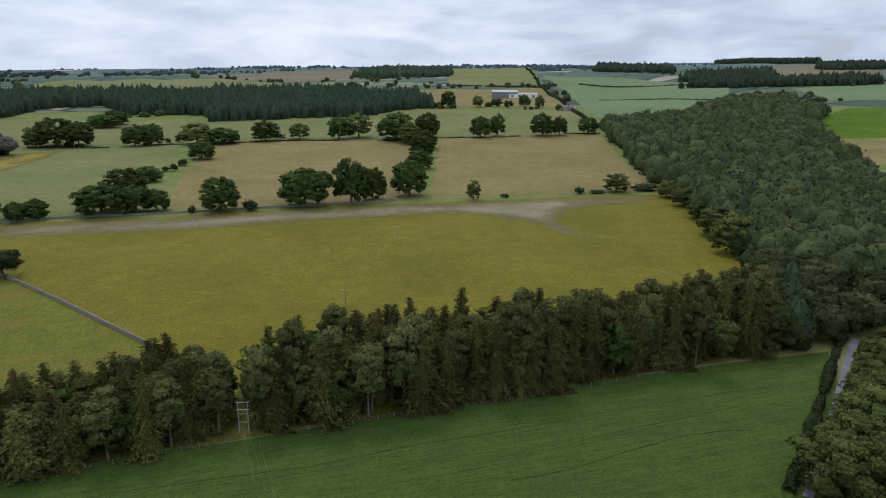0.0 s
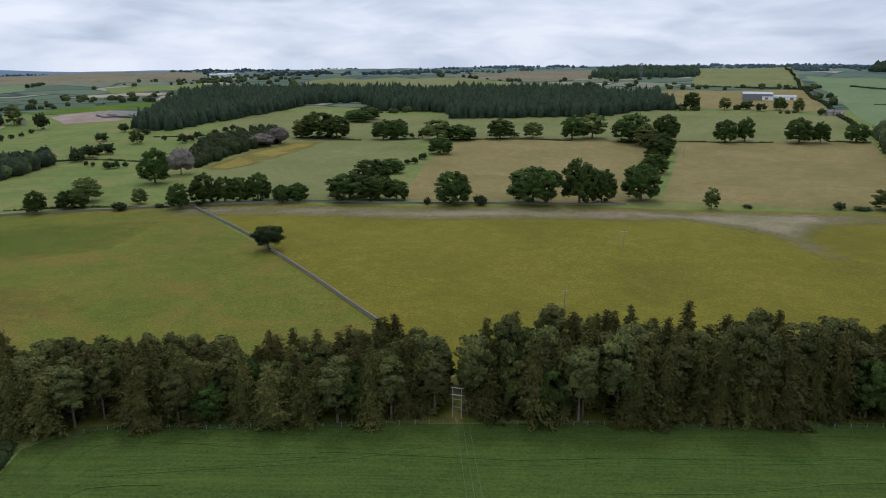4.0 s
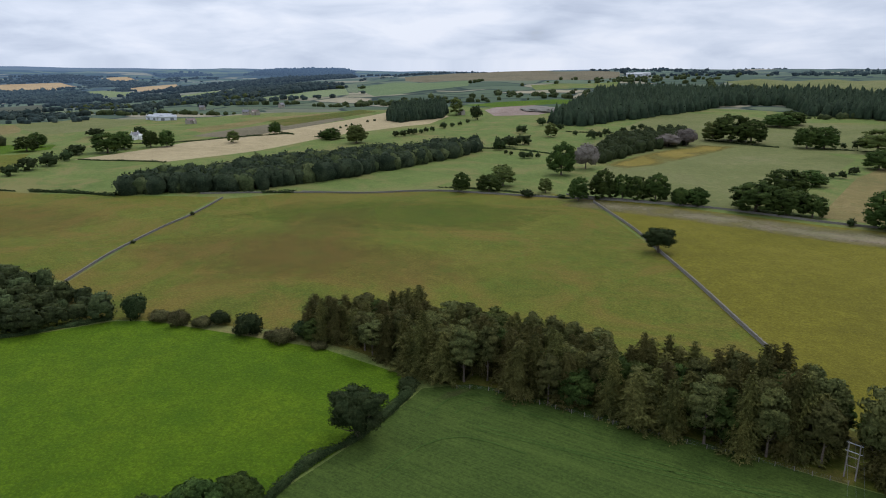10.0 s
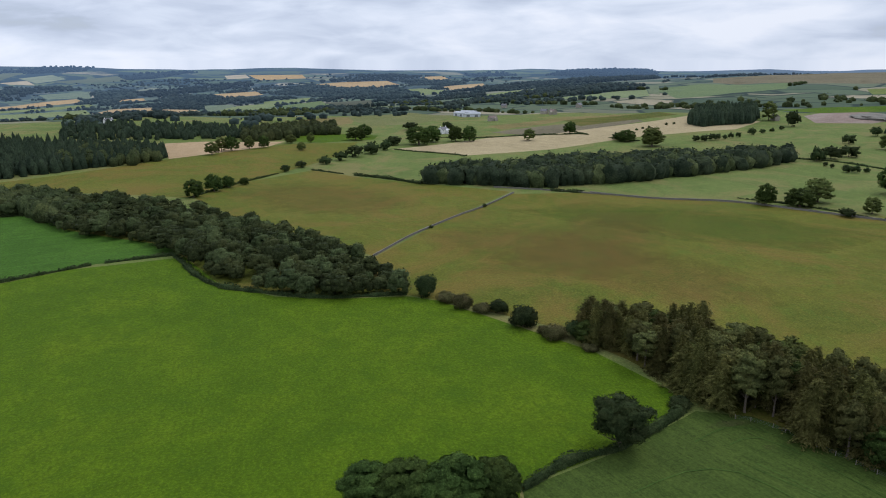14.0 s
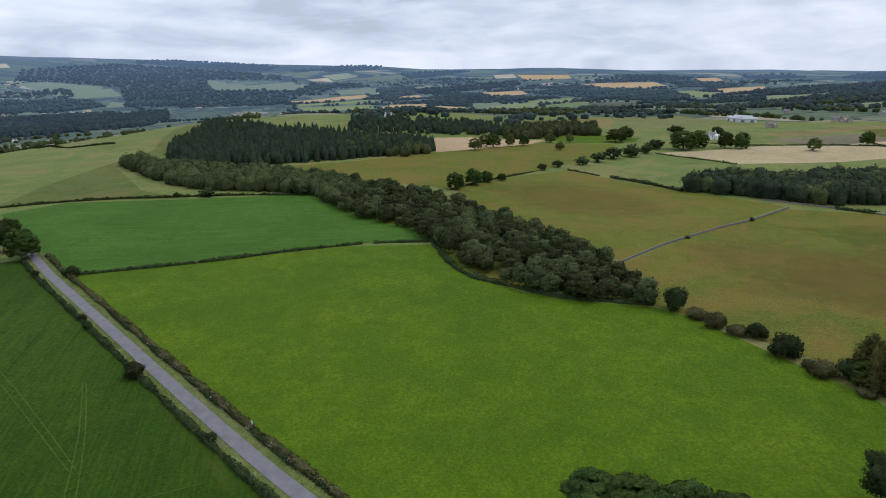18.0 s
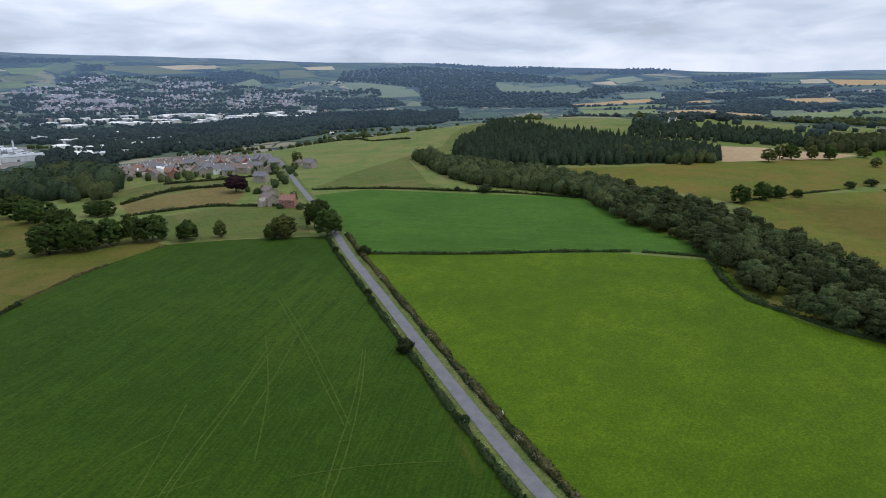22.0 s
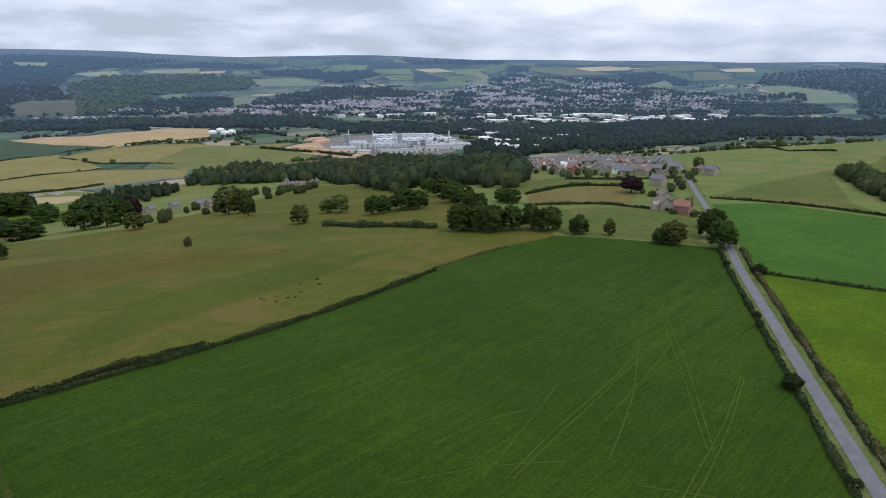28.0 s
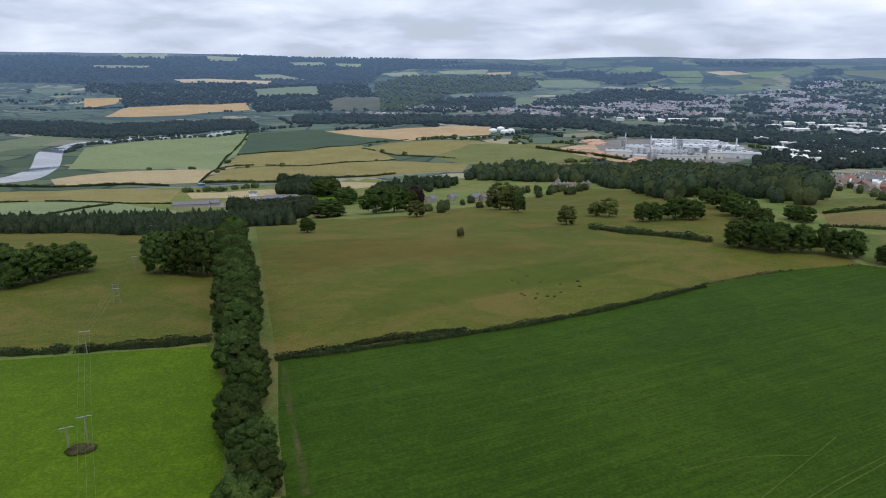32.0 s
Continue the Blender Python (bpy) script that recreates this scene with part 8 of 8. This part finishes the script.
def far_town():
    """Streets of small houses over the far valley side, as two meshes: walls and roofs."""
    g = np.random.default_rng(21)
    quarters = [(p, gap) for gap, ps in ((16, ([(-783, -2668), (-966, -2895), (-1214, -2995), (-1417, -2945), (-1599, -2951), (-1311, -2429), (-1126, -2441), (-907, -2462)], [(-1509, -2551), (-1811, -2939), (-2035, -2926), (-2011, -2651), (-1747, -2315), (-1568, -2329)], [(-2160, -3276), (-2273, -3431), (-2395, -3391), (-2331, -3201)])), (21, ([(-561, -2596), (-691, -2940), (-807, -2810), (-711, -2518)], [(-151, -2788), (-398, -2638), (-412, -2858), (-181, -2942)], [(82, -2575), (-207, -2395), (-210, -2620), (77, -2719)], [(-437, -2640), (-615, -2543), (-657, -2800), (-490, -2822)], [(-1929, -2046), (-2266, -2338), (-2549, -2375), (-2563, -2129), (-2127, -1864)])), (26, ([(-2256, -2800), (-2511, -3072), (-2729, -3001), (-2670, -2782), (-2437, -2633)], [(-1827, -2375), (-2143, -2701), (-2305, -2526), (-1987, -2140)], [(-1696, -3071), (-1987, -3342), (-2156, -3207), (-1944, -2992)], [(-1397, -3025), (-1648, -3160), (-1718, -3054), (-1599, -2951)])), (75, (TOWN,))) for p in ps]
    pts = np.concatenate([scatter(p, gap, g, 0.35) for p, gap in quarters])
    built = np.array([noise.noise(Vector((x / 105, y / 105, 5.0))) for x, y in pts])
    pts = pts[g.random(len(pts)) < np.clip(0.5 + 1.6 * built, 0.05, 0.75)]
    z = height(pts[:, 0], pts[:, 1])
    wc, wf, rc, rf = [], [], [], []
    for k, ((x, y), h) in enumerate(zip(pts, z)):
        street = 0.8 * math.sin(x / 300) + 1.1 * math.cos(y / 340)
        a = street + (math.pi / 2 if g.random() < 0.3 else 0)
        sx, sy, sz, up = g.uniform(7, 15), g.uniform(6, 8), g.uniform(4.5, 6), g.uniform(2.2, 3.0)
        R = np.array([[math.cos(a), math.sin(a), 0], [-math.sin(a), math.cos(a), 0], [0, 0, 1]])
        b = np.array([(i * sx / 2, j * sy / 2, w) for w in (-2, sz) for i, j in ((-1, -1), (1, -1), (1, 1), (-1, 1))])
        e = np.array([(-sx / 2, 0, sz + up), (sx / 2, 0, sz + up)])
        wc.append(np.vstack([b, e]) @ R + (x, y, h))
        o = 10 * k
        wf += [(o, o + 1, o + 5, o + 4), (o + 2, o + 3, o + 7, o + 6), (o + 1, o + 2, o + 6, o + 9, o + 5), (o + 3, o, o + 4, o + 8, o + 7)]
        q = np.array([(-sx / 2 - 0.4, -sy / 2 - 0.6, sz - 0.3), (sx / 2 + 0.4, -sy / 2 - 0.6, sz - 0.3), (sx / 2 + 0.4, 0, sz + up + 0.1), (-sx / 2 - 0.4, 0, sz + up + 0.1), (sx / 2 + 0.4, sy / 2 + 0.6, sz - 0.3), (-sx / 2 - 0.4, sy / 2 + 0.6, sz - 0.3)])
        rc.append(q @ R + (x, y, h))
        o = 6 * k
        rf += [(o, o + 1, o + 2, o + 3), (o + 3, o + 2, o + 4, o + 5)]
    w = mesh_ob("town_houses", np.concatenate(wc), wf, None)
    r = mesh_ob("town_roofs", np.concatenate(rc), rf, None)
    n = Nodes("town_walls", 0.9, 0.2)
    # blue glow on the walls stands for haze
    air_light(n)
    w.data.materials.append(n.done(n.ramp(n.island, ((0.0, (0.3, 0.28, 0.27)), (0.35, (0.42, 0.4, 0.38)), (0.55, (0.4, 0.37, 0.35)), (0.65, (0.62, 0.62, 0.62)), (0.72, (0.38, 0.24, 0.2)), (0.92, (0.42, 0.29, 0.25)), (1.0, (0.58, 0.57, 0.56))))))
    n = Nodes("town_roof_tiles", 0.8, 0.3)
    # the roofs glow likewise, for haze
    air_light(n)
    r.data.materials.append(n.done(n.ramp(n.island, ((0.0, (0.15, 0.155, 0.18)), (0.45, (0.2, 0.2, 0.225)), (0.62, (0.25, 0.2, 0.2)), (0.8, (0.32, 0.22, 0.2)), (0.88, (0.24, 0.24, 0.27)), (1.0, (0.42, 0.43, 0.46))))))
    tagged(w, "rows of small stone and rendered town houses", "houses", kind="stuff")
    r.parent = w
    tagged(r, "slate and clay tiled roofs", kind="stuff")


far_town()
spots = scatter(TOWN, 23, np.random.default_rng(77), 0.6)
thick = np.array([noise.noise(Vector((x / 105, y / 105, 5.0))) for x, y in spots])
mass("town_trees", spots[thick < 0.12], "wood", M_HAZED_LEAVES, "trees between the town's streets", seed=61, tall=(0.6, 1.15), lod=3)


# ---- power lines ----
def pole_thing(x, y, h, twin, turn, group):
    root = new("power_pole")
    root.matrix_world = settle(x, y, turn)
    legs = (-1.1, 1.1) if twin else (0,)
    for ax in legs:
        p = part("pole", cylinder_bm(0.17, -0.5, h, 8, 0.12), M_WOODPOLE, root)
        p.location.x = ax
    for zz in ((h - 0.3, h - 2.2) if twin else (h - 0.3,)):
        arm = part("crossarm", slab(bmesh.new(), 0, 0, zz, 3.2, 0.14, 0.16), M_GALV, root)
        for ax in (-1.45, 0, 1.45):
            ins = part("insulator", cylinder_bm(0.09, zz + 0.18, zz + 0.5, 8, 0.05), M_GLASS, arm)
            ins.location.x = ax
    if twin:
        for zz in (h * 0.35, h * 0.6):
            part("brace", slab(bmesh.new(), 0, 0, zz, 2.4, 0.14, 0.14), M_WOODPOLE, root)
    return tagged(root, "twin-pole wooden power pole with steel crossarms" if twin else "wooden power pole with a crossarm", "power pole", group)


def tops(x, y, h, turn):
    m = settle(x, y, turn)
    return [m @ Vector((ax, 0, h + 0.2)) for ax in (-1.45, 0, 1.45)]


def wires(a, b, sag, label):
    for p, q in zip(a, b):
        cu = bpy.data.curves.new("wire", "CURVE")
        cu.dimensions, cu.bevel_depth, cu.bevel_resolution = "3D", 0.012, 0
        s = cu.splines.new("POLY")
        s.points.add(12)
        for k in range(13):
            u = k / 12
            c = p.lerp(q, u) - Vector((0, 0, sag * 4 * u * (1 - u)))
            s.points[k].co = (*c, 1)
        cu.materials.append(M_DARKSTEEL)
        tagged(new("power_line_wire", cu), label, "wire", "power line wires")


LINE_A = [(-46.9, 146.7, 8.4, 1.2), (-34.2, 229.5, 8.5, 1.6), (-22.2, 324.2, 8.4, 2.2), (1.9, 664, 9.7, 4.4)]
LINE_B = [(65.5, -150.3, 7.4, 1.2), (88.9, -212.1, 7.7, 1.6), (100.7, -274.1, 7.4, 2), (113.1, -335.4, 6.7, 2.4), (161.4, -523.7, 7.3, 3.7)]
for line, far_end in ((LINE_A, (-20.0, 80.0)), (LINE_B, (32.0, -64.0))):
    spots = [(far_end[0], far_end[1], 10.5), *[(x, y, min(max(h, 8), 11.5)) for x, y, h, _ in line]]
    turns = []
    for k in range(len(spots)):
        p, q = spots[max(k - 1, 0)], spots[min(k + 1, len(spots) - 1)]
        turns.append(math.degrees(math.atan2(q[1] - p[1], q[0] - p[0])) - 90)
    ends = []
    for k, ((x, y, h), turn) in enumerate(zip(spots, turns)):
        pole_thing(x, y, h, k == (1 if line is LINE_A else 3), turn, "power poles")
        ends.append(tops(x, y, h, turn))
    for a, b in zip(ends, ends[1:]):
        wires(a, b, 1.2, "thin grey overhead power line wire")
(x, y, h, _), = [(69.5, -149.6, 5.8, 1.2)]
pole_thing(x, y, h, False, 20, "power poles")
stand("scrub", [(67, -148.6, 0.9, 5.4), (65.4, -149.3, 0.8, 4.2), (68.3, -148, 0.9, 3)], label="patch of rough weeds round the poles")


def pylon(x, y, h):
    """A lattice tower: four legs, braces and three pairs of arms."""
    root = new("pylon")
    root.matrix_world = settle(x, y, 30)
    w = lambda z: 3.6 * (1 - z / h) ** 0.8 + 0.5
    for sx in (-1, 1):
        for sy in (-1, 1):
            bm = bmesh.new()
            tube(bm, [(sx * w(z), sy * w(z), z) for z in (0, h * 0.3, h * 0.6, h)], [0.3, 0.28, 0.25, 0.2], 5)
            part("leg", bm, M_DARKSTEEL, root)
    for k in range(6):
        za, zb = h * k / 6, h * (k + 1) / 6
        for s in (-1, 1):
            bm = bmesh.new()
            tube(bm, [(-w(za), s * w(za), za), (w(zb), s * w(zb), zb)], [0.16, 0.16], 4)
            tube(bm, [(w(za), s * w(za), za), (-w(zb), s * w(zb), zb)], [0.16, 0.16], 4)
            part("brace", bm, M_DARKSTEEL, root)
    for k in range(3):
        bm = bmesh.new()
        z = h * (0.66 + 0.13 * k)
        tube(bm, [(-8, 0, z), (0, 0, z + 1.2), (8, 0, z)], [0.15, 0.4, 0.15], 5)
        part("arm", bm, M_DARKSTEEL, root)
    return tagged(root, "tall grey steel lattice pylon on the hill", "pylon", "pylons")


for x, y, h, _ in [(-107.1, 1756.7, 37.6, 11.5), (480.4, 1714, 39.1, 11.6)]:
    pylon(x, y, min(max(h, 35), 60))

# bus on the main road
(bx, by), = [(266, -1135)]
bus = new("bus")
bus.matrix_world = settle(bx, by, TURN + 20)
part("body", slab(bmesh.new(), 0, 0, 0.6, 11.5, 2.6, 3.4), M_BLUE, bus)
part("window_band", slab(bmesh.new(), 0, 0, 2.0, 10.9, 2.66, 1.1), M_GLASS, bus)
part("roof", slab(bmesh.new(), 0, 0, 4.0, 11.0, 2.3, 0.2), M_WHITE, bus)
for ax in (-3.6, 3.4):
    for s in (-1, 1):
        wh = part("wheel", cylinder_bm(0.5, -0.15, 0.15, 12), M_DARKSTEEL, bus)
        wh.matrix_local = pose(ax, s * 1.2, 0.85, 90, 0, 0)
tagged(bus, "blue single-deck bus on the main road", "bus")

fence([(-39, 147), (-25, 150), (-12, 155), (10, 161), (33, 169), (55, 177), (76, 184), (100, 193)], "wooden post and wire fence below the conifers")
fence([(-130, 108), (-124, 114), (-102, 122), (-76, 132), (-59, 139), (-46, 144)], "wooden post and wire fence below the conifers")
(sx, sy), = [(-142, -62)]
sign = new("road_sign")
sign.matrix_world = settle(sx, sy, 45)
part("post", cylinder_bm(0.05, -0.3, 2.0, 8), M_GALV, sign)
part("plate", slab(bmesh.new(), 0, 0.05, 1.5, 0.75, 0.04, 0.75), M_WHITE, sign)
tagged(sign, "small white road sign in the verge", "sign")
mass("garden_trees", scatter([(-39, -603), (-99, -714), (-229, -914), (-290, -884), (-244, -743), (-188, -729), (-90, -588), (-48, -554)], 30, hg), "wood", M_WOODS, "garden trees round the stone houses", seed=52, tall=(0.4, 0.8))
